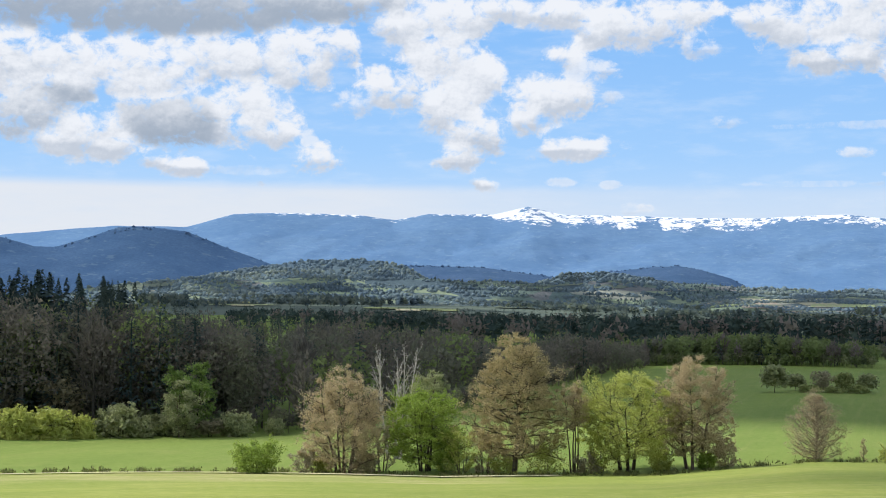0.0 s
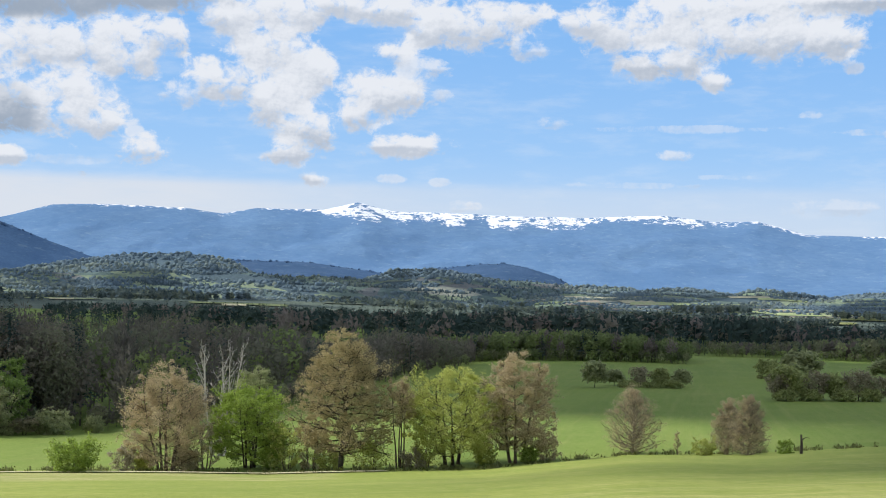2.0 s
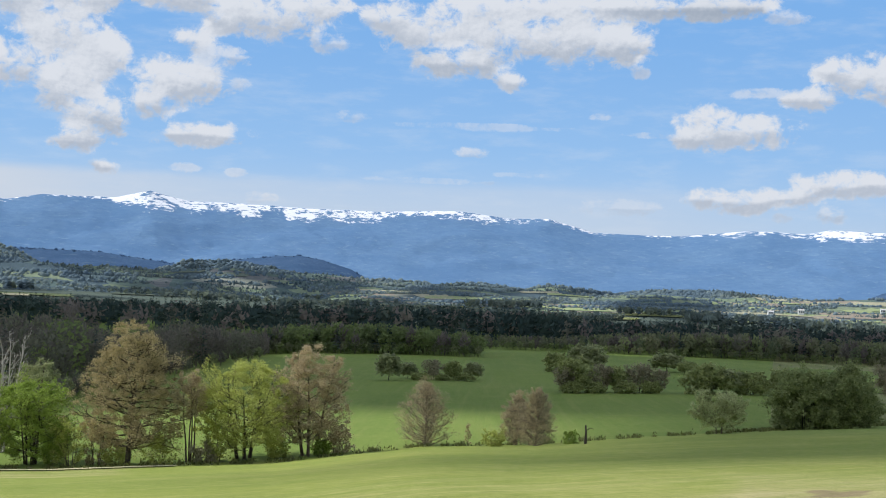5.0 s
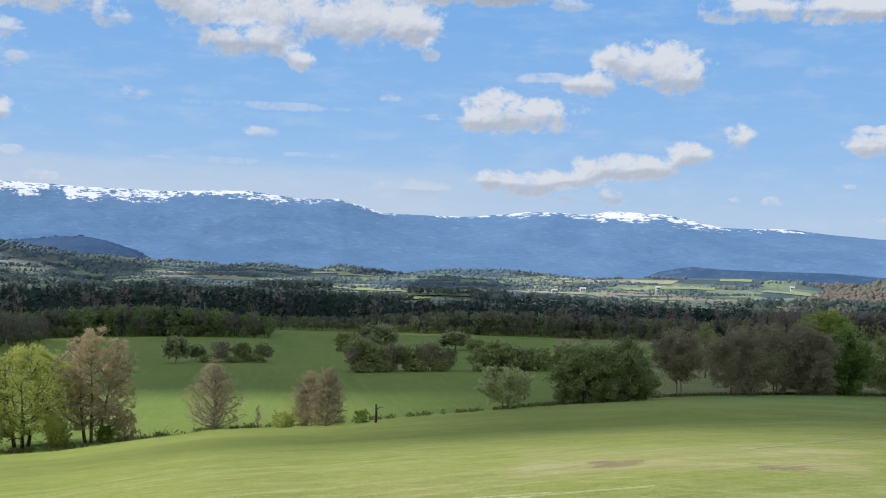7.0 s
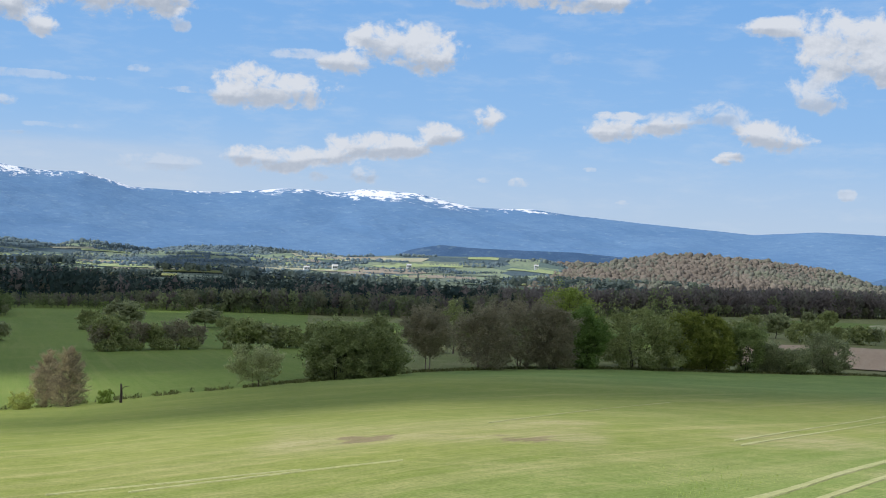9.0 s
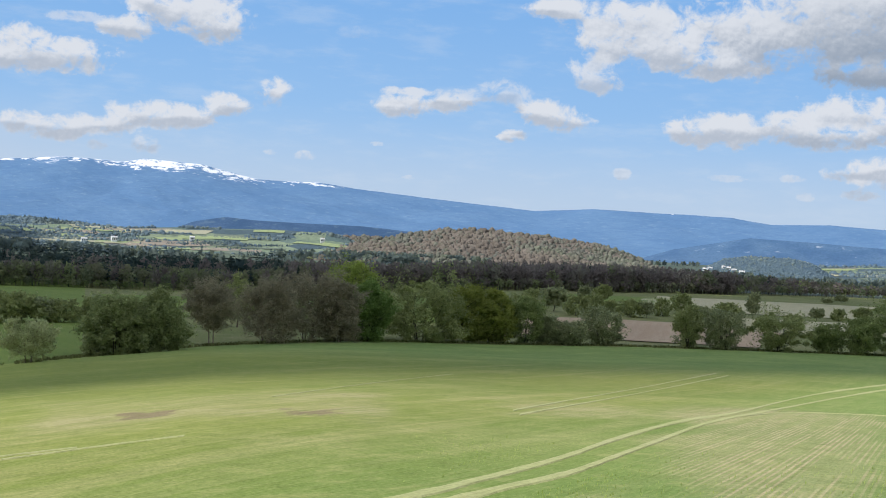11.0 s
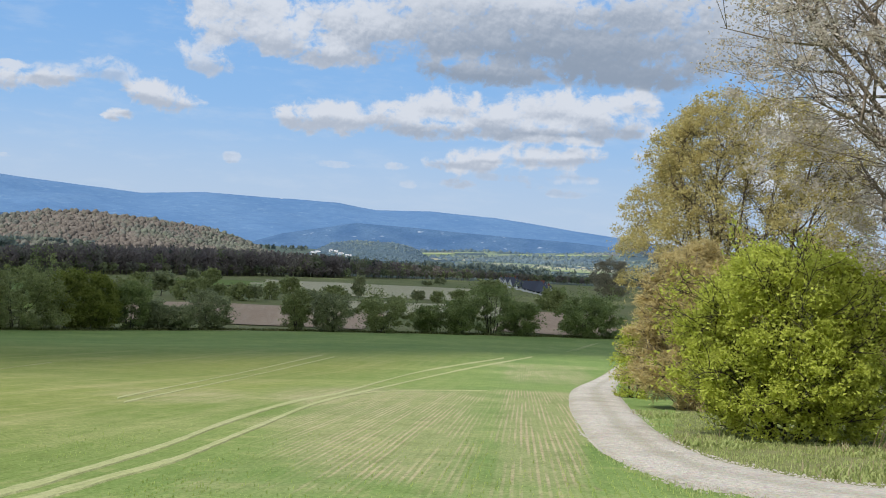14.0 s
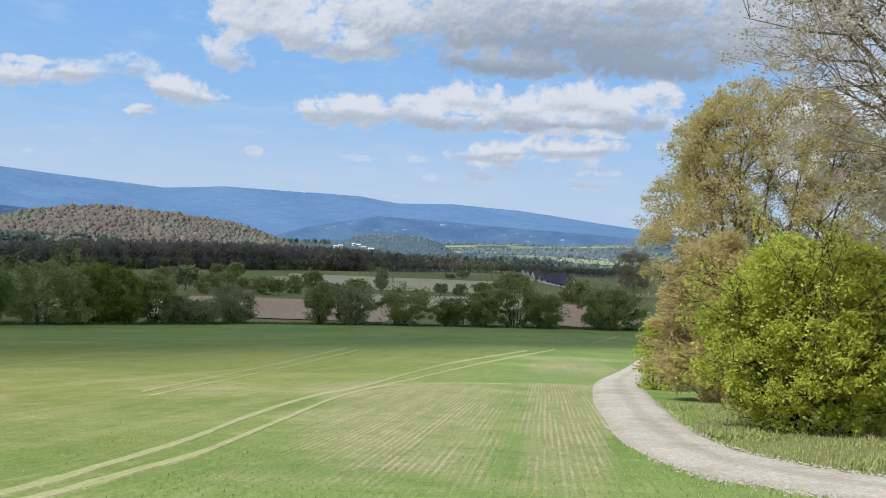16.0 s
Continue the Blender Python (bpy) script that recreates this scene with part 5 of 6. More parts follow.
M_LIME = model("field_bush", "pale lime bush in sunlight by the wood", -17.8, -7.72, -6.5, 1.95, "lime", form="dome", bole=0.02, stems=5, leaves=1500, leaf_size=0.39, shell=0.0, seed=66, category="bush")
for kind, az, base, top, wide in (
    (M_ROUND, 16.2, -5.33, -4.6, 0.8), (M_BARE, 17.4, -5.36, -4.4, 0.9), (M_OPEN, 18.3, -5.34, -4.45, 0.8), (M_ROUND, 19.3, -5.3, -4.5, 0.8),
    (M_BUSH, 23.2, -4.75, -3.9, 1.3), (M_ROUND, 24.6, -4.7, -3.46, 1.6), (M_BARE, 23.6, -5.69, -4.5, 1.0), (M_OPEN, 26.0, -5.57, -4.4, 1.0),
    (M_BARE, 25.2, -5.6, -4.3, 1.1), (M_ROUND, 28.3, -4.52, -3.7, 1.4), (M_OPEN, 29.2, -4.6, -4.0, 0.9), (M_BUSH, 32.1, -5.36, -4.35, 1.8),
    (M_BUSH, 23.9, -5.72, -5.2, 1.0), (M_BUSH, 25.0, -5.66, -5.15, 1.2), (M_BUSH, 26.4, -5.6, -5.1, 1.2), (M_BUSH, 27.6, -5.55, -5.0, 1.0), (M_BUSH, 16.8, -5.4, -5.05, 0.9), (M_BUSH, 18.9, -5.36, -5.0, 1.0), (M_BUSH, 17.9, -5.38, -5.1, 0.9),
    (M_OPEN, 33.3, -5.31, -4.15, 0.9), (M_BUSH, 34.2, -5.3, -4.5, 1.4), (M_ROUND, 31.0, -5.4, -4.3, 1.3), (M_BARE, 27.9, -5.5, -4.4, 0.9),
):
    put_tree(kind, az, base, top, wide, group=G3)
for kind, az, base, top, wide in (
    (M_BUSH, 53.1, -3.99, -3.1, 1.4), (M_OPEN, 53.8, -3.65, -2.8, 1.0), (M_ROUND, 54.7, -3.81, -2.7, 1.25), (M_ROUND, 56.1, -3.27, -2.55, 0.6),
    (M_OPEN, 56.9, -3.28, -2.42, 0.8), (M_BUSH, 55.8, -3.94, -3.0, 1.3), (M_BUSH, 56.6, -3.63, -2.9, 0.9), (M_OPEN, 57.4, -3.77, -3.1, 0.6),
    (M_BUSH, 58.3, -3.85, -3.05, 1.25), (M_ROUND, 59.0, -3.84, -3.1, 0.65), (M_BUSH, 59.7, -3.72, -2.9, 0.8), (M_OPEN, 60.5, -3.55, -2.6, 0.9),
    (M_ROUND, 61.6, -3.74, -3.15, 0.6), (M_BUSH, 62.7, -3.62, -2.92, 1.5), (M_ROUND, 63.8, -3.56, -2.37, 0.55), (M_ROUND, 66.6, -3.43, -2.88, 0.6),
    (M_BUSH, 67.5, -3.38, -2.85, 0.7), (M_OPEN, 70.0, -3.08, -2.14, 1.5), (M_BUSH, 72.9, -3.41, -2.35, 1.6), (M_ROUND, 67.0, -2.66, -2.38, 0.5),
    (M_ROUND, 67.6, -2.57, -2.2, 0.5), (M_BUSH, 64.6, -4.1, -3.5, 1.0), (M_BUSH, 69.0, -3.9, -3.2, 1.2),
    (M_OPEN, 51.0, -4.4, -3.3, 1.3), (M_BUSH, 49.6, -4.6, -3.5, 1.3), (M_ROUND, 52.2, -4.2, -3.2, 1.1), (M_BUSH, 71.5, -3.9, -3.1, 1.1),
    (M_BUSH, 65.6, -3.75, -3.2, 0.8), (M_OPEN, 68.5, -3.3, -2.7, 0.8),
):
    put_tree(kind, az, base, top, wide, group="bushes between the valley fields", label="" if kind is not M_BARE else "brown bare tree beyond the hedge")
for kind, az, base, top, wide in (
    (M_LIME, -19.3, -7.67, -6.4, 1.5), (M_LIME, -16.4, -7.76, -6.8, 0.95), (M_SAGE, -12.8, -7.72, -6.75, 1.5), (M_BARE, -10.8, -7.8, -7.0, 1.4),
    (M_SAGE, -9.6, -7.8, -6.8, 1.6), (M_SAGE, -7.8, -7.77, -7.05, 0.8), (M_LIME, -21.5, -7.6, -6.4, 2.0), (M_SAGE, -13.6, -7.8, -7.4, 0.7), (M_SAGE, -11.7, -7.8, -7.3, 0.9),
):
    put_tree(kind, az, base, top, wide, group="bushes along the wood's edge")
put_tree(M_BARE, -17.3, -7.3, -4.95, 1.8, label="pale brown bare tree before dark woods")
tree_at("fresh_green_tree", "fresh green tree before dark woods", -11.7, -7.4, -3.7, 1.9, LEAF["deep"], form="peak", bole=0.12, stems=2, limbs=30, twigs=5, leaves=6500, leaf_size=0.2, seed=68, shell=0.0, clumps=90, clump=0.55, clump_share=0.8, bark=BARK_DARK, r=198)
tree_at("grey_green_tree", "grey-green budding tree before dark woods", -12.1, -7.5, -5.1, 1.4, LEAF["sage"], form="dome", bole=0.12, stems=3, limbs=30, twigs=5, leaves=4500, leaf_size=0.17, seed=69, shell=0.0, clumps=60, clump=0.5, clump_share=0.75, r=194)

tree_at("bare_tree", "pale brown bare tree beyond the hedge", 75.6, -2.7, -0.75, 1.7, LEAF["dun"], form="fan", bole=0.1, stems=4, limbs=40, twigs=5, sprays=4, leaves=10500, leaf_size=0.14, long=7.0, shell=0.0, clumps=120, clump=1.6, clump_share=0.6, seed=67, twig_r=2.0, bark=BARK)


# ---- woods ----
def leafy(rng, n, size, form):
    """One far tree, 1 high: a crown of n scraps of foliage round a thin stem."""
    if form == "spruce":
        h = rng.uniform(0.12, 1.0, n) ** 0.8
        a = rng.uniform(0, 6.2832, n)
        tier = 0.75 + 0.25 * np.cos(h * 60)
        rad = (1.02 - h) * 0.30 * tier * rng.uniform(0.75, 1.05, n)
        c = np.stack((rad * np.cos(a), rad * np.sin(a), h), 1)
        out = np.stack((np.cos(a), np.sin(a), np.full(n, -0.45)), 1)
        side = np.stack((-np.sin(a), np.cos(a), np.zeros(n)), 1)
        k = (size * (1.25 - h) * rng.uniform(0.7, 1.3, n))[:, None]
    else:
        u = rng.normal(size=(n, 3))
        u /= np.linalg.norm(u, axis=1)[:, None]
        lump = 0.78 + 0.22 * np.sin(u[:, 0] * 5 + rng.uniform(0, 6)) * np.sin(u[:, 1] * 4 + rng.uniform(0, 6)) + 0.1 * np.sin(u[:, 2] * 7)
        rad = lump * rng.uniform(0.35, 1.0, n) ** 0.4
        wide, low = (0.24, 0.48) if form == "tall" else (0.34, 0.42)
        c = np.stack((u[:, 0] * rad * wide, u[:, 1] * rad * wide, 1 - low + u[:, 2] * rad * low * 1.0), 1)
        out = rng.normal(size=(n, 3))
        out[:, 2] += 0.6
        out /= np.linalg.norm(out, axis=1)[:, None]
        side = np.cross(out, rng.normal(size=(n, 3)))
        side /= np.linalg.norm(side, axis=1)[:, None]
        k = (size * rng.uniform(0.6, 1.4, n))[:, None]
        if form == "tall":
            # bare crown: slender twigs that fan up and out
            out = u * (1, 1, 0.5) + (0, 0, 0.9) + rng.normal(0, 0.3, (n, 3))
            out /= np.linalg.norm(out, axis=1)[:, None]
            side = np.cross(out, rng.normal(size=(n, 3)))
            side /= np.linalg.norm(side, axis=1)[:, None]
            side, k = side * 0.42, k * 1.35
    v = np.stack((c - out * k * 0.55 + side * k * 0.5, c - out * k * 0.55 - side * k * 0.5, c + out * k * 0.75), 1).reshape(-1, 3)
    s = 0.011
    stem = np.array([(x * w, y * w, z) for z, w in ((-0.05, s * 1.4), (0.8, s * 0.4)) for x, y in ((1, 0), (-0.5, 0.87), (-0.5, -0.87))])
    f = np.arange(3 * n).reshape(n, 3)
    m = 3 * n
    return np.concatenate((v, stem)), np.concatenate((f, [(m, m + 1, m + 4), (m, m + 4, m + 3), (m + 1, m + 2, m + 5), (m + 1, m + 5, m + 4), (m + 2, m, m + 3), (m + 2, m + 3, m + 5)]))


SPRUCE = wood_mat("dark_spruce_wood", (0.05, 0.078, 0.075), (0.068, 0.10, 0.088), (0.10, 0.128, 0.10), 0.2)
BROWN_WOOD = wood_mat("bare_brown_wood", (0.158, 0.147, 0.125), (0.22, 0.20, 0.166), (0.19, 0.205, 0.137), 0.42)
GREEN_WOOD = wood_mat("spring_green_wood", (0.17, 0.21, 0.10), (0.22, 0.28, 0.11), (0.28, 0.35, 0.13), 0.4)
PURPLE_WOOD = wood_mat("purple_brown_wood", (0.195, 0.17, 0.155), (0.255, 0.22, 0.20), (0.24, 0.24, 0.18), 0.45)
MIXED_WOOD = wood_mat("mixed_green_brown_wood", (0.165, 0.20, 0.12), (0.245, 0.245, 0.155), (0.285, 0.33, 0.155), 0.45)
# the far and hill trees below carry blue air haze in their tones
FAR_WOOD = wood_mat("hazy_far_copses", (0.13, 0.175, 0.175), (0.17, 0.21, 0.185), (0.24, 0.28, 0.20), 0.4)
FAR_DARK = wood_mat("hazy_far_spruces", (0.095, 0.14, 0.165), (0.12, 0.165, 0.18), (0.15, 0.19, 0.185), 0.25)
HILL_WOOD = wood_mat("haze_tinted_blue_green_wood", (0.135, 0.195, 0.245), (0.17, 0.23, 0.255), (0.235, 0.28, 0.235), 0.1)
NAVY_WOOD = wood_mat("haze_dark_blue_hill_wood", (0.085, 0.155, 0.285), (0.105, 0.18, 0.31), (0.12, 0.19, 0.30), 0.1)
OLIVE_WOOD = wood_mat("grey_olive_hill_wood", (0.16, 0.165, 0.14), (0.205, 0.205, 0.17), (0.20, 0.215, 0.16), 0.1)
RUSSET_WOOD = wood_mat("russet_budding_wood", (0.185, 0.16, 0.135), (0.23, 0.20, 0.168), (0.19, 0.19, 0.145), 0.1)


def woods(name, label, mats, forms, az, depth, tops, count, scraps, size, seed, wander=0.25, least=6.0, floor=None, group=""):
    """A wood. az: its headings; depth: how far it reaches behind the valley's edge (from, to), or (near, far) distances by heading;
    tops: height of the tree line (degrees) by heading. One object."""
    rng = np.random.default_rng(seed)
    models = [[leafy(rng, scraps, size, fm) for _ in range(3)] for fm in forms]
    V, F, I, T, start = [], [], [], [], 0
    for _ in range(count):
        a = rng.uniform(az[0], az[1])
        near, far = depth(a)
        r = math.sqrt(rng.uniform(near ** 2, far ** 2))
        x, y = r * math.sin(radians(a)), r * math.cos(radians(a))
        z = float(land(x, y))
        k = int(rng.choice(len(forms), p=[q[1] for q in mats]))
        top = r * math.tan(radians(float(np.interp(a, *tops)))) + EYE - z
        h = max(least, top * (1 - wander * rng.uniform(0, 1) ** 1.6) * (1.0 if forms[k] == "spruce" else 0.9))
        v, f = models[k][rng.integers(3)]
        w = h * rng.uniform(0.85, 1.2) * (1.0 if h < 22 else 0.85) * (1.3 if forms[k] == "spruce" else 1.0)
        g = rng.uniform(0, 6.28)
        R = np.array(((math.cos(g) * w, -math.sin(g) * w, 0), (math.sin(g) * w, math.cos(g) * w, 0), (0, 0, h)))
        V.append(v @ R.T + (x, y, z))
        F.append(f + start)
        I.append(np.full(len(f), k))
        T.append(np.full(len(v), rng.uniform(0, 1)))
        start += len(v)
    me = mesh_of(name, np.concatenate(V).tolist(), np.concatenate(F).tolist(), [q[0] for q in mats], np.concatenate(I))
    me.attributes.new("tone", "FLOAT", "POINT").data.foreach_set("value", np.concatenate(T).astype(np.float32))
    return tagged(new(name, me), label, "wood", group, "stuff")


def behind(lo, hi):
    return lambda a: (float(col(a, VALLEY_AZ, VALLEY_R)) + lo, float(col(a, VALLEY_AZ, VALLEY_R)) + hi)


woods("left_wood", "dark mixed wood of bare broadleaves below spruces", [(SPRUCE, 0.24), (BROWN_WOOD, 0.34), (BROWN_WOOD, 0.28), (GREEN_WOOD, 0.14)], ("spruce", "tall", "round", "round"),
      (-27, -8.6), behind(4, 48), ((-27, -20, -17.7, -12.7, -10.3, -9.5, -8.6), (-0.05, -0.15, -0.4, -0.8, -1.6, -2.0, -2.2)), 270, 820, 0.024, 71, 0.25)
woods("spruce_stand", "dark spruces standing above a broadleaf wood", [(SPRUCE, 1.0)], ("spruce",),
      (-27, -14.2), behind(26, 62), ((-27, -20, -17.7, -14.2), (0.1, 0.05, -0.15, -0.65)), 75, 420, 0.06, 78, 0.14)
woods("brown_wood", "bare brown broadleaf wood in the valley", [(BROWN_WOOD, 0.40), (BROWN_WOOD, 0.46), (GREEN_WOOD, 0.07), (SPRUCE, 0.07)], ("tall", "round", "round", "spruce"),
      (-10.5, 9.5), lambda a: (max(205, float(np.interp(a, (-7, 0, 5, 10), (207, 230, 320, 440)))), 480), ((-10.5, -9.6, -4.9, 0.5, 2.6, 5.8, 8.4, 9.5), (-1.9, -2.2, -2.1, -2.5, -3.1, -2.5, -3.1, -3.2)), 380, 230, 0.05, 72, 0.35)
woods("green_wood", "fresh green broadleaf wood beyond the field", [(GREEN_WOOD, 0.7), (PURPLE_WOOD, 0.25), (SPRUCE, 0.05)], ("round", "tall", "spruce"),
      (8.3, 19.6), lambda a: (486, 560), ((8.3, 10, 13.5, 17, 19.6), (-3.1, -2.75, -2.45, -2.6, -2.9)), 330, 170, 0.08, 73, 0.4)
woods("spruce_wood", "dark spruce forest across the valley", [(SPRUCE, 0.56), (SPRUCE, 0.26), (PURPLE_WOOD, 0.18)], ("spruce", "round", "round"),
      (-10, 42), lambda a: (max(float(col(a, VALLEY_AZ, VALLEY_R)) + 60, 600), 980), ((-10, 7.6, 15, 23.2, 24.3, 30, 38.6, 42), (-1.75, -1.85, -1.72, -1.65, -1.95, -2.0, -1.9, -1.8)), 1800, 32, 0.14, 74, 0.42)
woods("front_wood", "dark green and brown wood beyond the low field", [(MIXED_WOOD, 0.5), (PURPLE_WOOD, 0.35), (SPRUCE, 0.15)], ("round", "tall", "spruce"),
      (19.7, 43), behind(2, 80), ((19.7, 22.8, 28, 33, 40, 43.6), (-3.0, -3.0, -2.45, -2.35, -2.45, -1.85)), 560, 100, 0.10, 75, 0.3)
woods("purple_wood", "purple-brown bare forest across the valley", [(PURPLE_WOOD, 0.26), (PURPLE_WOOD, 0.60), (MIXED_WOOD, 0.12), (SPRUCE, 0.02)], ("tall", "round", "round", "spruce"),
      (42, 63), behind(2, 130), ((42, 47.5, 50, 55, 59.5, 63), (-1.85, -1.75, -1.5, -1.3, -1.24, -1.3)), 1050, 80, 0.10, 76, 0.22)
woods("low_wood", "dark low forest of broadleaves and spruces", [(MIXED_WOOD, 0.42), (SPRUCE, 0.12), (PURPLE_WOOD, 0.46)], ("round", "spruce", "round"),
      (61, 104), behind(2, 150), ((61, 65.3, 70, 73, 80, 104), (-1.3, -1.42, -1.6, -1.68, -1.7, -1.7)), 1200, 52, 0.13, 77, 0.3)

woods("wood_edge", "low scrub along the edge of the woods", [(MIXED_WOOD, 0.6), (BROWN_WOOD, 0.4)], ("round", "round"),
      (-26, 1), behind(-1, 14), ((-26, 1), (-6.2, -6.2)), 150, 150, 0.09, 79, 0.5, 2.5)
woods("wood_edge", "low scrub and young trees along the forest edge", [(MIXED_WOOD, 0.6), (GREEN_WOOD, 0.4)], ("round", "round"),
      (8.4, 50), lambda a: (484, 492) if a < 19.6 else (float(col(a, VALLEY_AZ, VALLEY_R)) - 3, float(col(a, VALLEY_AZ, VALLEY_R)) + 8), ((8.4, 50), (-9, -9)), 420, 60, 0.12, 80, 0.5, 5.0)

woods("wood_edge", "low scrub and young trees along the forest edge", [(MIXED_WOOD, 0.5), (PURPLE_WOOD, 0.5)], ("round", "round"),
      (50, 100), behind(-4, 12), ((50, 100), (-9, -9)), 620, 46, 0.15, 90, 0.5, 8.0)

woods("wood_edge", "low scrub under bare trees at the wood's edge", [(MIXED_WOOD, 0.5), (BROWN_WOOD, 0.5)], ("round", "round"),
      (-4, 9.6), lambda a: (float(np.interp(a, (-7, 0, 5, 10), (205, 228, 318, 438))), float(np.interp(a, (-7, 0, 5, 10), (217, 245, 340, 470)))), ((-4, 10), (-9, -9)), 170, 90, 0.12, 93, 0.5, 4.5)


def canopy(rng, form):
    """One rounded, uneven crown of a closed far wood, 1 high."""
    rings = ((0.0, 0.30), (0.45, 0.36), (0.78, 0.25)) if form != "spruce" else ((0.0, 0.26), (0.4, 0.19), (0.75, 0.09))
    n = 7
    a = np.arange(n) * 6.2832 / n
    v = [np.stack((np.cos(a), np.sin(a), 0 * a), 1) * (w * rng.uniform(0.75, 1.25, n))[:, None] + np.array((0, 0, 1.0)) * (z + rng.uniform(-0.07, 0.07, n))[:, None] for z, w in rings]
    v = np.concatenate(v + [np.array(((rng.uniform(-0.06, 0.06), rng.uniform(-0.06, 0.06), 1.0),))])
    f = []
    for k in range(2):
        for i in range(n):
            p, q = k * n + i, k * n + (i + 1) % n
            f += [(p, q, q + n), (p, q + n, p + n)]
    f += [(2 * n + i, 2 * n + (i + 1) % n, 3 * n) for i in range(n)]
    return v, np.array(f)


def clothe(hill, name, label, mats, forms, count, tall, seed, low=0.05, patchy=0.0, hedges=0):
    """Trees over a hill's slopes, in woods and, where asked for, in hedgerows along the contours."""
    rng = np.random.default_rng(seed)
    grid = SLOPES[hill]
    models = [[canopy(rng, fm) for _ in range(6)] for fm in forms]
    V, F, I, T, start = [], [], [], [], 0
    lines = []
    for _ in range(hedges):
        i0, j0, n, tilt = rng.uniform(1, grid.shape[0] - 8), rng.uniform(1, grid.shape[1] * 0.78), rng.uniform(8, 46), rng.normal(0, 0.03)
        lines += [(i0 + q, j0 + q * tilt) for q in np.arange(0, n, 0.3) if i0 + q < grid.shape[0] - 2 and 1 < j0 + q * tilt < grid.shape[1] * 0.8]
    for n in range(count + len(lines)):
        if n < count:
            i, j = int(rng.integers(1, grid.shape[0] - 1)), int(rng.integers(int(grid.shape[1] * low), int(grid.shape[1] * 0.82)))
            if patchy and noise.fractal(Vector((i * 0.03, j * 0.22, seed * 3.7)), 0.9, 2.2, 2) < patchy:
                continue
        else:
            i, j = int(lines[n - count][0]), int(lines[n - count][1])
        p = grid[i, j] + (grid[i + 1, j] - grid[i, j]) * rng.uniform(0, 1) + (grid[i, j + 1] - grid[i, j]) * rng.uniform(0, 1)
        drift = noise.fractal(Vector(p.tolist()) * 0.006 + Vector((seed, 0, 0)), 0.8, 2.1, 3)
        k = 0 if len(forms) < 2 or drift + rng.normal(0, 0.22) < 1.1 * (mats[0][1] - 0.5) else 1
        v, f = models[k][n % 6]
        h = tall * min(1.6, rng.lognormal(-0.35, 0.38))
        V.append(v * (h * 1.5, h * 1.5, h) + p - (0, 0, h * 0.3))
        F.append(f + start)
        I.append(np.full(len(f), k))
        T.append(np.full(len(v), np.clip(0.5 + 0.7 * noise.noise(Vector(p.tolist()) * 0.012) + rng.normal(0, 0.2), 0, 1)))
        start += len(v)
    me = mesh_of(name, np.concatenate(V).tolist(), np.concatenate(F).tolist(), [q[0] for q in mats], np.concatenate(I), True)
    me.attributes.new("tone", "FLOAT", "POINT").data.foreach_set("value", np.concatenate(T).astype(np.float32))
    tagged(new(name, me), label, "wood", kind="stuff")


clothe("hill_1", "dark_hill_wood", "forest along the crest of a hill, coloured dark haze blue", [(NAVY_WOOD, 1.0)], ("tall",), 300, 5.0, 201, 0.73)
clothe("hill_2", "hill_wood", "spring wood on a low hill, greens tinted haze blue", [(HILL_WOOD, 0.9), (FAR_DARK, 0.1)], ("round", "tall"), 5200, 6.5, 202, 0.05, -0.6, 0)
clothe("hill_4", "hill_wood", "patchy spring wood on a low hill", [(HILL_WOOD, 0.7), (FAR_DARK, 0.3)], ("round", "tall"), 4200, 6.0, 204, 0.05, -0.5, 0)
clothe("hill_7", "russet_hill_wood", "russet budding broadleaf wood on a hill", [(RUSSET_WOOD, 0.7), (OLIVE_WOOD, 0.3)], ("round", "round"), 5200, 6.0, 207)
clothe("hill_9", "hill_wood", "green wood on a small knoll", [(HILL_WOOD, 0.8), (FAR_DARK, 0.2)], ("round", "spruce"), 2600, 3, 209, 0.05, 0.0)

clothe("hill_3", "dark_hill_wood", "forest on a ridge, coloured slate haze blue", [(NAVY_WOOD, 1.0)], ("tall",), 160, 5, 203, 0.76)
clothe("hill_5", "dark_hill_wood", "forest on a cone-shaped hill, coloured slate haze blue", [(NAVY_WOOD, 1.0)], ("tall",), 120, 5, 205, 0.76)
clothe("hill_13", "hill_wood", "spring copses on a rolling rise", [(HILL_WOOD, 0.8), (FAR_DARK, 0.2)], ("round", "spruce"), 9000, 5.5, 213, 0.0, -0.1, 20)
clothe("hill_14", "hill_wood", "haze-tinted copses on a rise of fields", [(HILL_WOOD, 0.75), (FAR_DARK, 0.25)], ("round", "spruce"), 9000, 4.6, 214, 0.0, 0.12, 60)
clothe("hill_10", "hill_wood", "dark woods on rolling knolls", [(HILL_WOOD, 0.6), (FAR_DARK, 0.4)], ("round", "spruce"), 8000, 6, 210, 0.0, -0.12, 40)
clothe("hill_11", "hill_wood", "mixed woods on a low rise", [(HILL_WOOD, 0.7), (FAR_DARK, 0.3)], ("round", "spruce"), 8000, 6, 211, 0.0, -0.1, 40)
clothe("hill_12", "hill_wood", "woods beyond the village, greens tinted haze blue", [(HILL_WOOD, 0.7), (FAR_DARK, 0.3)], ("round", "spruce"), 9000, 5, 212, 0.0, 0.02, 70)

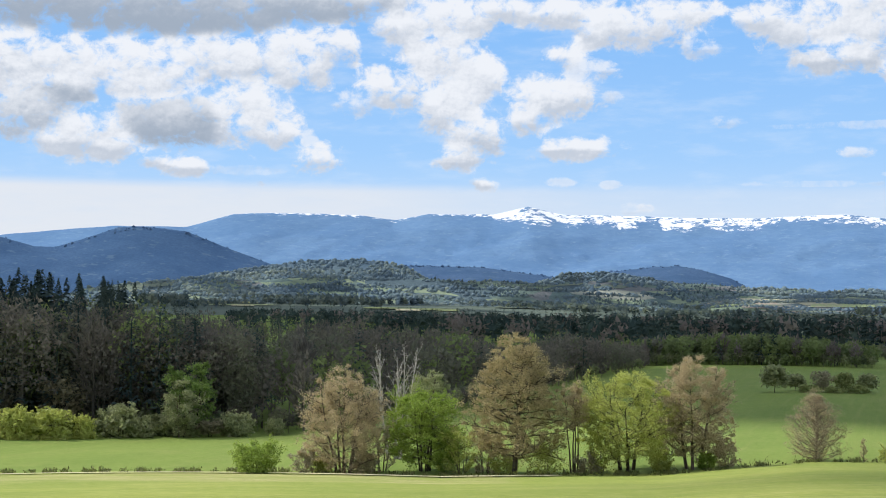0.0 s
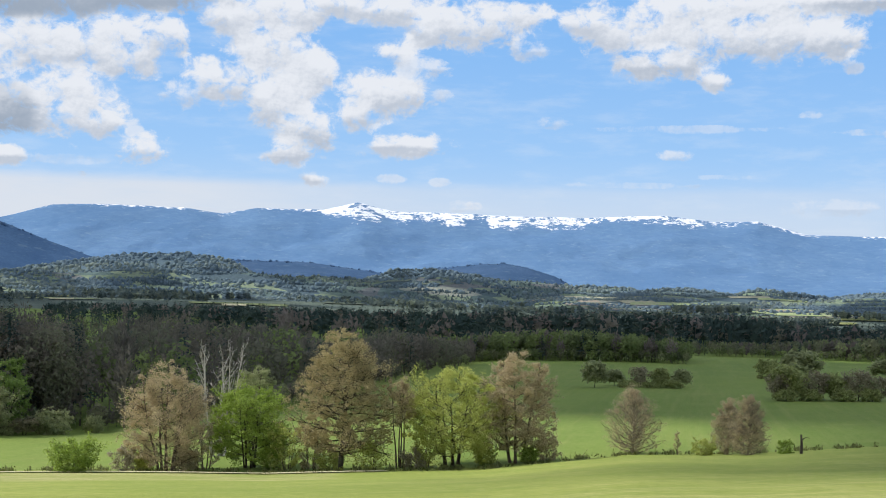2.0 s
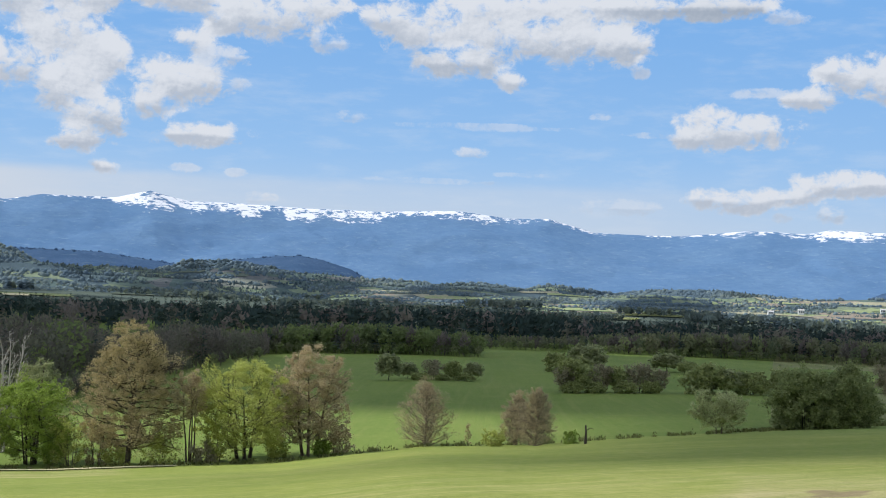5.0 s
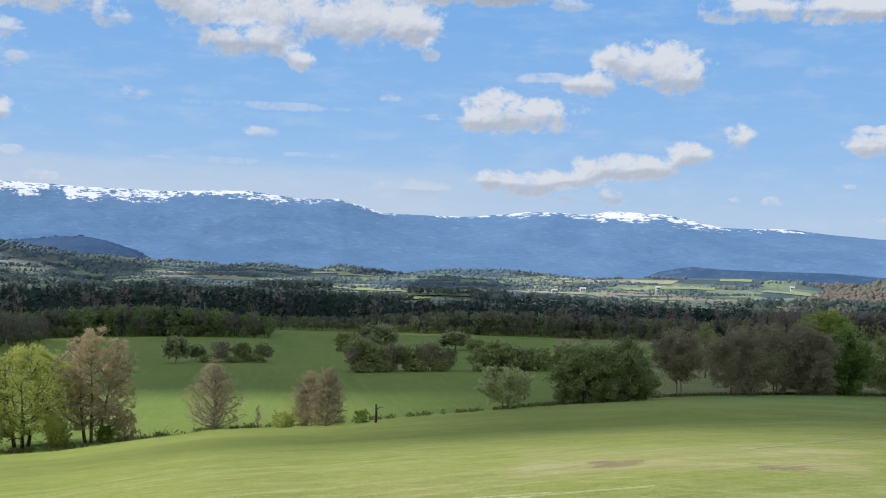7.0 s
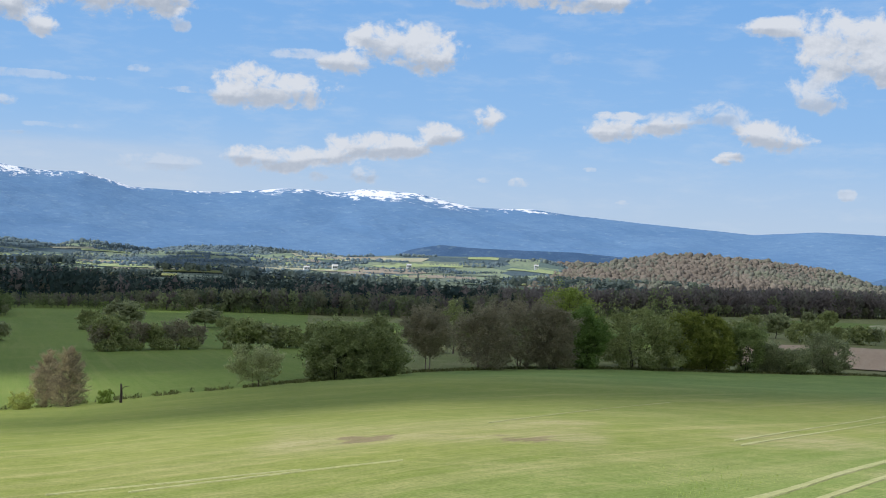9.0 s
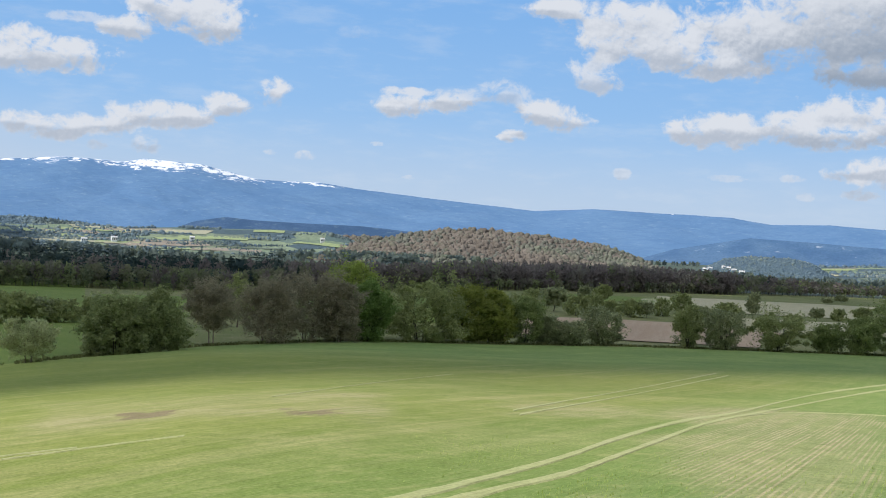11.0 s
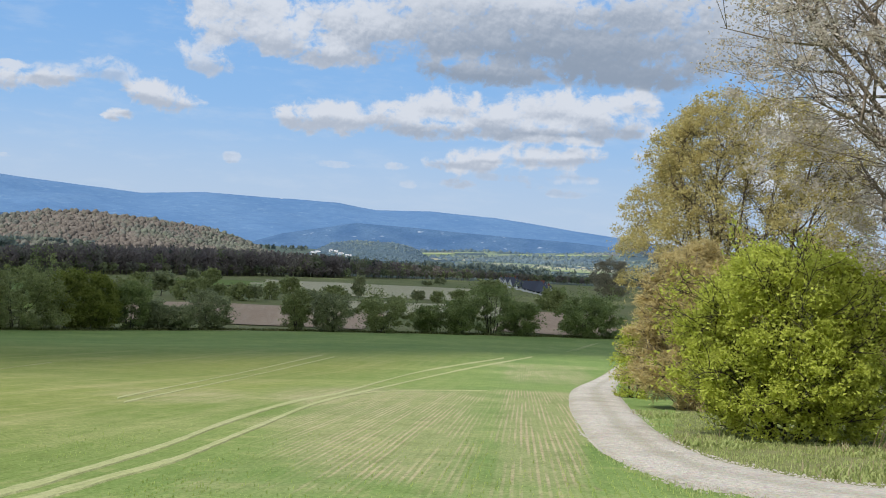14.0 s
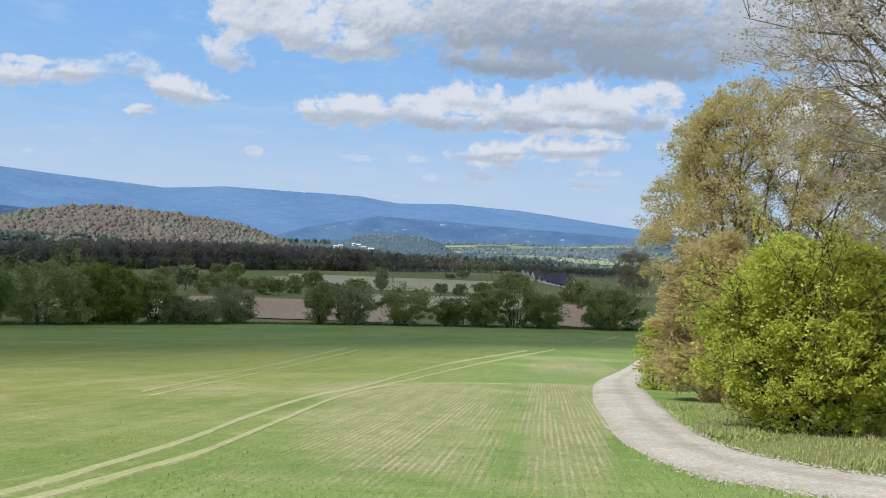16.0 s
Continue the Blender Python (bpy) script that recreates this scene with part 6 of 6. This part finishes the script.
# far versions of the fields, with haze mixed into their colours
HAZE_TINTED = [field_mat("hazy_far_%s" % n, *c, 35.0, 0.3) for n, c in (
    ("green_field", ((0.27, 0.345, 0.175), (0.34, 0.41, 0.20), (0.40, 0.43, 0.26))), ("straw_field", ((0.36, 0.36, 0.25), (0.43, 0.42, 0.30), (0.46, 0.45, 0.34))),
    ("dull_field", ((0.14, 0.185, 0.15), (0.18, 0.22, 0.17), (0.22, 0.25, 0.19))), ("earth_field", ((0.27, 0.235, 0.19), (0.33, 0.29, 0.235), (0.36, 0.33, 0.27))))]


def strips(hill, count, seed, mats):
    """Narrow fields lying along the slopes of a hill."""
    rng = np.random.default_rng(seed)
    grid = SLOPES[hill]
    for n in range(count):
        w, d = int(rng.uniform(8, 34)), int(rng.uniform(1.5, 5))
        i0, j0 = int(rng.uniform(4, grid.shape[0] - w - 6)), int(rng.uniform(1, grid.shape[1] * 0.74))
        slant = rng.normal(0, 0.9)
        u = i0 + np.arange(w + 1)[:, None] + slant * np.arange(d + 1)[None]
        v = j0 + np.arange(d + 1)[None] + 0 * u
        u = np.clip(u, 0, grid.shape[0] - 1.001)
        a, f = u.astype(int), (u % 1)[..., None]
        p = grid[a, v.astype(int)] * (1 - f) + grid[a + 1, v.astype(int)] * f + (0, 0, 0.9)
        ob = new("far_field", mesh_of("far_field", p.reshape(-1, 3).tolist(), quads(w + 1, d + 1)[:, ::-1].tolist(), [mats[n % len(mats)]], None, True))
        tagged(ob, "narrow far field among copses on a rise", "field", kind="structure")


strips("hill_14", 84, 301, (HAZE_TINTED[0], HAZE_TINTED[2], HAZE_TINTED[0], HAZE_TINTED[1], HAZE_TINTED[2], HAZE_TINTED[3]))
strips("hill_13", 14, 302, (HAZE_TINTED[2], HAZE_TINTED[2], HAZE_TINTED[0]))
strips("hill_12", 30, 303, (HAZE_TINTED[0], HAZE_TINTED[1], HAZE_TINTED[2]))
strips("hill_11", 18, 304, (HAZE_TINTED[0], HAZE_TINTED[2], HAZE_TINTED[2]))
strips("hill_10", 14, 305, (HAZE_TINTED[2], HAZE_TINTED[0], HAZE_TINTED[2]))

# copses, rows of trees and fields far out on the plain
rng = np.random.default_rng(5)
for i in range(110):
    a, r = rng.uniform(-14, 80), 1330 * 1.95 ** rng.uniform(0, 1.0)
    wide, deep = rng.uniform(1.0, 7.0), rng.uniform(8, 110)
    dark = 0.7 if i % 3 == 0 else 0.12
    woods("far_copse", "haze-tinted row of far spring trees on the plain", [(FAR_WOOD, 1 - dark), (FAR_DARK, dark)], ("round", "spruce"), (a, a + wide),
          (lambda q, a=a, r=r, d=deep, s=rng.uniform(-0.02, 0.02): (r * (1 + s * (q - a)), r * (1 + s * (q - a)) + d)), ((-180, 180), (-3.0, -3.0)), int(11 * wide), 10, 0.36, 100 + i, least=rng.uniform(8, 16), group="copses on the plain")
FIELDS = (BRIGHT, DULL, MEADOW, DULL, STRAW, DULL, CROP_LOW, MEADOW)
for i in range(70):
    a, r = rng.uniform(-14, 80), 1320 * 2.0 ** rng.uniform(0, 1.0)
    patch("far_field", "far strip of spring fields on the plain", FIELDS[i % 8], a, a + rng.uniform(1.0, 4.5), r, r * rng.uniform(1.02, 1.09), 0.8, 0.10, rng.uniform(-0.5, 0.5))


# ---- fields of the valley ----
def field(name, label, mat, az0, az1, low, high, lift=0.12, skew=0.0, ragged=0.12):
    """A field between two depths below the eye's level."""
    mid = (az0 + az1) / 2
    return patch(name, label, mat, az0, az1, reach(mid, low), reach(mid, high), lift, ragged, skew)


field("soil_field", "bare pinkish ploughed field behind the hedge", SOIL, 52.0, 64.5, -5.0, -4.05, skew=0.05)
field("soil_field", "bare brown ploughed field behind the hedge", SOIL, 70.5, 76.0, -4.5, -3.5)
field("straw_field", "pale straw-coloured field in the valley", STRAW, 59.0, 68.8, -3.35, -2.75, skew=-0.1)
field("straw_field", "pale dry grass between bushes", STRAW, 62.0, 71.0, -4.1, -3.5)
field("green_field", "green strip of crop before the wood", CROP_LOW, 54.5, 60.5, -3.2, -2.95)
field("straw_field", "yellowish far field beyond the wood", BRIGHT, 69.0, 75.5, -1.45, -1.08, 2.0, 0.05)
field("green_field", "dark green crop beyond the hedge trees", CROP_LOW, 33.5, 50.0, -4.9, -3.95, 0.1, 0.0, 0.04)
patch("dirt_path", "pale bare earth path along the field edge", STRAW, -24, 5.5, 121, 125.5, 0.06, 0.02, 0.0, "structure", "path")


# ---- houses far off ----
PLASTER = Nodes("white_plaster").surface((0.78, 0.78, 0.78), 0.85)
SLATE = Nodes("dark_blue_grey_slate").surface((0.07, 0.08, 0.11), 0.55)
PALE_ROOF = Nodes("pale_sheet_roof").surface((0.62, 0.62, 0.62), 0.6)
TILE = Nodes("red_brown_roof_tiles").surface((0.26, 0.11, 0.07), 0.8)
GLASS_DARK = Nodes("dark_window_glass").surface((0.03, 0.035, 0.045), 0.15, spec=0.5)


def box(bm, x0, y0, z0, x1, y1, z1):
    v = [bm.verts.new(p) for p in ((x0, y0, z0), (x1, y0, z0), (x1, y1, z0), (x0, y1, z0), (x0, y0, z1), (x1, y0, z1), (x1, y1, z1), (x0, y1, z1))]
    for f in ((0, 3, 2, 1), (4, 5, 6, 7), (0, 1, 5, 4), (1, 2, 6, 5), (2, 3, 7, 6), (3, 0, 4, 7)):
        bm.faces.new([v[i] for i in f])


def part(name, bm, mat, parent, label=""):
    me = bpy.data.meshes.new(name)
    bm.to_mesh(me)
    bm.free()
    me.materials.append(mat)
    return part_of(parent, name, me, label)


def house(az, r, long, deep, eaves, ridge_h, turn, roof_mat, label, category="house", lift=0.0, at=None):
    root = new("house")
    root.matrix_basis = Matrix.Translation(at or spot(az, r, lift)) @ Matrix.Rotation(radians(turn - az), 4, "Z")
    bm = bmesh.new()
    L, D = long / 2, deep / 2
    lo = [bm.verts.new((x, y, -3)) for x, y in ((-L, -D), (L, -D), (L, D), (-L, D))]
    hi = [bm.verts.new((x, y, eaves)) for x, y in ((-L, -D), (L, -D), (L, D), (-L, D))]
    g = [bm.verts.new((-L, 0, ridge_h)), bm.verts.new((L, 0, ridge_h))]
    for a, b in ((0, 1), (2, 3)):
        bm.faces.new((lo[a], lo[b], hi[b], hi[a]))
    bm.faces.new((lo[1], lo[2], hi[2], g[1], hi[1]))
    bm.faces.new((lo[3], lo[0], hi[0], g[0], hi[3]))
    part("wall", bm, PLASTER, root)
    bm = bmesh.new()
    o, t = 0.5, 0.3
    for s in (-1, 1):
        drop = (ridge_h - eaves) * o / D
        a = [(-L - o, s * (D + o), eaves - drop), (L + o, s * (D + o), eaves - drop), (L + o, 0, ridge_h), (-L - o, 0, ridge_h)]
        v = [bm.verts.new((x, y, z + 0.06)) for x, y, z in a] + [bm.verts.new((x, y, z + 0.06 + t)) for x, y, z in a]
        for f in ((0, 1, 2, 3), (7, 6, 5, 4), (0, 4, 5, 1), (1, 5, 6, 2), (3, 2, 6, 7), (0, 3, 7, 4)):
            bm.faces.new([v[i] for i in f])
    roof = part("roof", bm, roof_mat, root)
    bm = bmesh.new()
    box(bm, L * 0.3, -0.4, ridge_h - 1.0, L * 0.3 + 0.7, 0.3, ridge_h + 1.2)
    part("chimney", bm, TILE, roof)
    for i in range(3):
        x = (-0.62 + 0.62 * i) * L
        bm = bmesh.new()
        box(bm, x - 0.7, -D - 0.06, eaves * 0.35, x + 0.7, -D + 0.05, eaves * 0.78)
        part("window", bm, GLASS_DARK, root)
    return tagged(root, label, category, "houses in the valley")


for k in range(12):
    az, el = 70.2 + 2.6 * (k * 0.618 % 1), -2.74 + 0.42 * (k * 0.382 % 1)
    house(az, reach(az, el), 4.6 + k % 3 * 0.9, 4.2, 2.3, 5.2 + k % 4 * 0.4, k * 67 % 170 - 85, SLATE, "white house with steep dark slate roof in the village")
RISE = SLOPES["hill_14"]
for az, row, long, high in ((34.15, 15, 8, 5.4), (32.8, 13, 8, 4), (37.6, 19, 6.5, 4.4), (45.3, 14, 7, 4), (43.6, 24, 6, 4)):
    k = int(np.argmin(np.abs(np.degrees(np.arctan2(RISE[:, row, 0], RISE[:, row, 1])) - az)))
    house(az, 0, long, 5, high, high + 1.4, 12, PALE_ROOF, "white house among trees on the far plain", at=Vector(RISE[k, row].tolist()) + Vector((0, 0, 1.5)))
KNOLL = SLOPES["hill_9"]
for i in range(7):
    az, row = 61.3 + 2.2 * (i * 0.618 % 1), 12 + int(16 * (i * 0.382 % 1))
    k = int(np.argmin(np.abs(np.degrees(np.arctan2(KNOLL[:, row, 0], KNOLL[:, row, 1])) - az)))
    house(az, 0, 4 + i % 4 * 1.5, 4, 2 + i % 3 * 0.7, 3.2 + i % 3 * 0.8, i * 29 % 60 - 30, PALE_ROOF, "white town building below the hills", "building", at=Vector(KNOLL[k, row].tolist()))



# ---- grass, crop and weeds ----
GRASS = leaf_mat("verge_grass", (0.22, 0.29, 0.075), (0.52, 0.55, 0.22), 0.4)
CROP_LEAF = leaf_mat("cereal_blades", (0.28, 0.38, 0.08), (0.46, 0.53, 0.16), 0.4)
WEED = leaf_mat("dark_margin_weeds", (0.07, 0.095, 0.025), (0.22, 0.23, 0.08), 0.3)
STONE = Nodes("pale_grey_stone").surface((0.46, 0.42, 0.35), 0.9)
DRY = leaf_mat("dry_grass", (0.28, 0.22, 0.12), (0.50, 0.42, 0.26), 0.3)


def blades(name, label, xy, tall, thick, mat, seed, spread=0.45):
    """Upright blades, each a bent strip of two quads."""
    rng = np.random.default_rng(seed)
    n = len(xy)
    z = land(xy[:, 0], xy[:, 1])
    h = tall * rng.uniform(0.5, 1.3, n)
    a = rng.uniform(0, 6.2832, n)
    s = np.stack((np.cos(a), np.sin(a), np.zeros(n)), 1) * (thick * rng.uniform(0.6, 1.4, n))[:, None]
    b = np.stack((-np.sin(a), np.cos(a), np.zeros(n)), 1) * (h * rng.uniform(0, spread, n))[:, None]
    p = np.stack((xy[:, 0], xy[:, 1], z - 0.02), 1)
    up = np.array((0, 0, 1.0))[None] * h[:, None]
    v = np.stack((p - s, p + s, p + up * 0.55 + b * 0.3 + s * 0.8, p + up * 0.55 + b * 0.3 - s * 0.8, p + up + b + s * 0.15, p + up + b - s * 0.15), 1).reshape(-1, 3)
    i = 6 * np.arange(n)[:, None]
    f = np.concatenate((i + (0, 1, 2, 3), i + (3, 2, 4, 5)))
    return tagged(new(name, mesh_of(name, v.tolist(), f.tolist(), [mat])), label, "grass", kind="stuff")


def sector(rng, n, az0, az1, r0, r1):
    a = np.radians(rng.uniform(az0, az1, n))
    r = np.sqrt(rng.uniform(r0 ** 2, r1 ** 2, n))
    return np.stack((r * np.sin(a), r * np.cos(a)), 1)


rng = np.random.default_rng(9)
# crop in drill rows that run down the slope
along, across = Vector((math.sin(radians(72)), math.cos(radians(72)))), Vector((-math.cos(radians(72)), math.sin(radians(72))))
u, w = np.meshgrid(np.arange(4, 42, 0.075), np.arange(-14, 24, 0.17), indexing="ij")
u, w = (u + rng.uniform(-0.04, 0.04, u.shape)).ravel(), (w + rng.normal(0, 0.018, w.shape)).ravel()
xy = np.stack((u * along.x + w * across.x, u * along.y + w * across.y), 1)
ca, cr = np.degrees(np.arctan2(xy[:, 0], xy[:, 1])), np.hypot(xy[:, 0], xy[:, 1])
keep = (cr > 10) & (cr < 30) & (ca > 40) & (ca < 92)
road_edge = np.interp(ca, NEAR_AZ, NEAR_R)
keep &= ~((ca > 73.8) & (cr > road_edge - 0.5))
thin = ((ca > 58) & (ca < 69.3) | (ca > 70.4) & (ca < 73.9)) & (cr > 15.5)
for pts in TRACKS:
    k = np.linspace(0, len(pts) - 1, 120)
    ta, tr = np.interp(k, np.arange(len(pts)), [q[0] for q in pts]), np.interp(k, np.arange(len(pts)), [q[1] for q in pts])
    line = np.stack((tr * np.sin(np.radians(ta)), tr * np.cos(np.radians(ta))), 1)
    for q in line[tr < 34]:
        keep &= np.hypot(xy[:, 0] - q[0], xy[:, 1] - q[1]) > 0.55
keep &= rng.uniform(0, 1, len(ca)) < np.where(thin, 0.3, 0.85) * np.clip((29 - cr) / 12, 0, 1) * np.clip((ca - 48) / 8, 0, 1)
blades("cereal_crop", "young green cereal crop in drilled rows", xy[keep], 0.06, 0.008, CROP_LEAF, 81)
verge = sector(rng, 38000, 76.8, 97, 20, 44)
va, vr = np.degrees(np.arctan2(verge[:, 0], verge[:, 1])), np.hypot(verge[:, 0], verge[:, 1])
inner = np.interp(va, FAR_AZ, FAR_R)
blades("verge_grass", "tufted green grass along the track verge", verge[(vr > inner + 0.15 + rng.uniform(0, 0.5, len(vr))) & (np.sin(verge[:, 0] * 2.3) + np.sin(verge[:, 1] * 2.9 + verge[:, 0]) + rng.normal(0, 0.8, len(vr)) > -0.6)], 0.09, 0.012, GRASS, 82)
tuft = verge[(vr > inner + 0.3) & (np.sin(verge[:, 0] * 1.1 + 2) + np.sin(verge[:, 1] * 1.7) + rng.normal(0, 0.5, len(vr)) > 1.1)]
blades("verge_weeds", "low broad-leaved weeds in the track verge", tuft, 0.13, 0.03, GRASS, 86, 1.1)
blades("dry_tufts", "pale dry grass tufts along the verge", tuft[::7] + 0.4, 0.22, 0.008, DRY, 87, 0.7)
edge = sector(rng, 7000, 74, 97, 15, 26)
ea, er = np.degrees(np.arctan2(edge[:, 0], edge[:, 1])), np.hypot(edge[:, 0], edge[:, 1])
outer = np.interp(ea, NEAR_AZ, NEAR_R)
blades("track_grass", "short ragged grass at the track's edge", edge[(er < outer + 0.1) & (er > outer - 1.2)], 0.09, 0.008, GRASS, 83)


def pebbles(name, label, xy, size, mat, seed):
    """Loose stones: little uneven wedges half sunk in the ground."""
    rng = np.random.default_rng(seed)
    n = len(xy)
    corner = np.array(((1, 0, 0), (0, 1, 0), (-1, 0, 0), (0, -1, 0), (0, 0, 0.7)))
    k = (size * rng.uniform(0.4, 1.5, n))[:, None, None]
    v = corner[None] * rng.uniform(0.6, 1.3, (n, 5, 1)) * k
    v = v + np.stack((xy[:, 0], xy[:, 1], land(xy[:, 0], xy[:, 1]) + 0.03), 1)[:, None]
    f = (5 * np.arange(n)[:, None, None] + np.array(((0, 1, 4), (1, 2, 4), (2, 3, 4), (3, 0, 4)))[None]).reshape(-1, 3)
    tagged(new(name, mesh_of(name, v.reshape(-1, 3).tolist(), f.tolist(), [mat])), label, "stones", kind="stuff")


pa = rng.uniform(74.2, 97, 2200)
pin = np.interp(pa, NEAR_AZ, NEAR_R)
pout = np.interp(pa, FAR_AZ, FAR_R)
pr = np.where(rng.uniform(0, 1, len(pa)) < 0.45, pin + rng.normal(0.15, 0.4, len(pa)), np.where(rng.uniform(0, 1, len(pa)) < 0.7, pout + rng.normal(-0.15, 0.45, len(pa)), pin + (pout - pin) * rng.uniform(0, 1, len(pa))))
pr = np.where(pa < 76.4, pin + rng.normal(0.1, 0.2, len(pa)), pr)
pebbles("loose_stones", "pale loose stones along the gravel track", np.stack((pr * np.sin(np.radians(pa)), pr * np.cos(np.radians(pa))), 1), 0.024, STONE, 88)
# weeds along the foot of the near field
n = 14000
a = rng.uniform(-24, 36, n)
a = a[np.sin(a * 3.1) + np.sin(a * 7.7 + 1) + rng.normal(0, 0.7, n) > 0.35]
r = col(a, EDGE_AZ, EDGE_R) * rng.normal(1.0, 0.014, len(a))
margin = np.stack((r * np.sin(np.radians(a)), r * np.cos(np.radians(a))), 1)
blades("margin_weeds", "dark scrubby weeds along the field margin", margin, 0.32, 0.07, WEED, 84, 0.8)
a = rng.uniform(30.5, 80, 9000)
r = col(a, EDGE_AZ, EDGE_R) * rng.normal(1.004, 0.004, len(a))
blades("hedge_bottom", "dark rank grass along the hedge bottom", np.stack((r * np.sin(np.radians(a)), r * np.cos(np.radians(a))), 1), 0.42, 0.11, WEED, 85, 0.8)


def stump(az, el, high):
    root = new("tree_stump")
    root.location = spot(az, reach(az, el))
    s = Shape()
    s.tube([Vector((0, 0, -0.3)), Vector((0.04, 0, high * 0.5)), Vector((0, 0.05, high))], 0.16, 0.09, 7)
    part_of(root, "stem", s.mesh("stem", BARK_DARK))
    s = Shape()
    s.tube([Vector((0, 0, high * 0.7)), Vector((0.5, 0.1, high * 0.85)), Vector((0.9, 0.1, high * 0.8))], 0.05, 0.02, 5)
    part_of(root, "snag", s.mesh("snag", BARK_DARK))
    tagged(root, "broken dark stump standing on the field edge", "stump")


stump(24.65, -8.02, 1.9)


def dead_branch():
    """A dead limb bent over from the grey tree to the ground, hung with dry creeper."""
    rng = np.random.default_rng(91)
    r = 29.0
    def pt(az, el):
        return Vector((r * math.sin(radians(az)), r * math.cos(radians(az)), EYE + r * math.tan(radians(el))))
    root = new("dead_branch")
    root.location = spot(88.7, r)
    o = root.location
    s = Shape()
    s.tube([pt(a, e) - o for a, e in ((91.5, -5.7), (90.99, -5.2), (90.44, -4.53), (89.84, -4.41), (89.36, -4.36), (88.97, -4.06), (88.66, -4.07), (88.47, -4.52), (88.5, -5.53), (88.52, -6.54), (88.62, -7.23), (88.75, -8.2))], 0.075, 0.045, 8)
    part_of(root, "limb", s.mesh("limb", BARK_DEAD))
    for az0, az1 in ((89.33, 89.4), (90.1, 90.0), (89.7, 89.62)):
        s = Shape()
        s.tube([pt(az0, -4.4) - o, pt((az0 + az1) / 2, -5.6) - o, pt(az1, -7.4 if az0 < 89.5 else -6.4) - o], 0.035 if az0 < 89.5 else 0.012, 0.012, 5)
        part_of(root, "twig", s.mesh("twig", BARK_DEAD))
    s = Shape()
    for _ in range(90):
        b = Vector((rng.normal(0, 0.28), rng.normal(0, 0.22), 0))
        t = Vector((rng.normal(0, 0.10) - 0.05, rng.normal(0, 0.10), rng.uniform(0.7, 1.7)))
        s.tube([b + Vector((0, 0, -0.1)), b.lerp(t, 0.5) + Vector(rng.normal(0, 0.06, 3).tolist()), t], 0.010, 0.006, 3)
    part_of(root, "creeper", s.mesh("creeper", DRY), "tangle of dry brown stems")
    tagged(root, "bent dead branch with dry creeper beside the track", "branch")


dead_branch()


# ---- the cumulus over the valley ----
def cumulus():
    """The cloud that shades the valley, high up towards the sun."""
    rng = np.random.default_rng(17)
    high = 1500.0
    ox = (high + 25) / math.tan(radians(SUN_EL))
    off = Vector((math.sin(radians(SUN_AZ)) * ox, math.cos(radians(SUN_AZ)) * ox, high))
    bm = bmesh.new()
    bmesh.ops.create_icosphere(bm, subdivisions=1, radius=1.0)
    ball = np.array([v.co[:] for v in bm.verts])
    tri = np.array([[v.index for v in f.verts] for f in bm.faces])
    bm.free()
    V, F = [], []
    rim = [(35, -7.2), (39, -7.75), (47, -7.5), (58, -6.6), (70, -5.6), (84, -4.9)]
    rim_az, rim_r = [-26, -5, 5, 12, 22, 31] + [q[0] for q in rim], [203, 208, 222, 200, 196, 200] + [reach(*q) for q in rim]
    ra = np.linspace(-26, 84, 220)
    rr = np.interp(ra, rim_az, rim_r)
    rim_xy = np.stack((rr * np.sin(np.radians(ra)), rr * np.cos(np.radians(ra))), 1)
    for n in range(2000):
        a = rng.uniform(-26, 84)
        near = float(np.interp(a, rim_az, rim_r))
        r = math.sqrt(rng.uniform(near ** 2, (1180 if n < 420 else near + 80) ** 2))
        flat = np.array((r * math.sin(radians(a)), r * math.cos(radians(a))))
        if n >= 1850:
            a = rng.uniform(-24, 29)
            r = rng.uniform(1180, 2350)
            flat = np.array((r * math.sin(radians(a)), r * math.cos(radians(a))))
        size = min(rng.uniform(30, 95), np.hypot(*(rim_xy - flat).T).min() * 0.9 + 9)
        c = np.array((flat[0] + off.x, flat[1] + off.y, high + rng.uniform(-8, 8)))
        V.append(ball * (size, size, min(size * 0.5, 8)) * rng.uniform(0.85, 1.15, (len(ball), 1)) + c)
        F.append(tri + len(ball) * len(F))
    m = Nodes("white_cloud")
    p = m.pos()
    tint = m.mix(m.noise(p, 0.02, 4.0), (0.86, 0.86, 0.88), (0.95, 0.95, 0.96))
    d, t = m.node("ShaderNodeBsdfDiffuse", Color=tint), m.node("ShaderNodeBsdfTranslucent", Color=tint)
    k = m.node("ShaderNodeMixShader", Fac=0.19)
    m.put(k.inputs[1], d)
    m.put(k.inputs[2], t)
    m.put(m.out.inputs[0], k)
    mat = m.mat
    me = mesh_of("cumulus_cloud", np.concatenate(V).tolist(), np.concatenate(F).tolist(), [mat], None, True)
    tagged(new("cumulus_cloud", me), "broad white cumulus cloud drifting over the valley", "cloud", kind="structure")


cumulus()
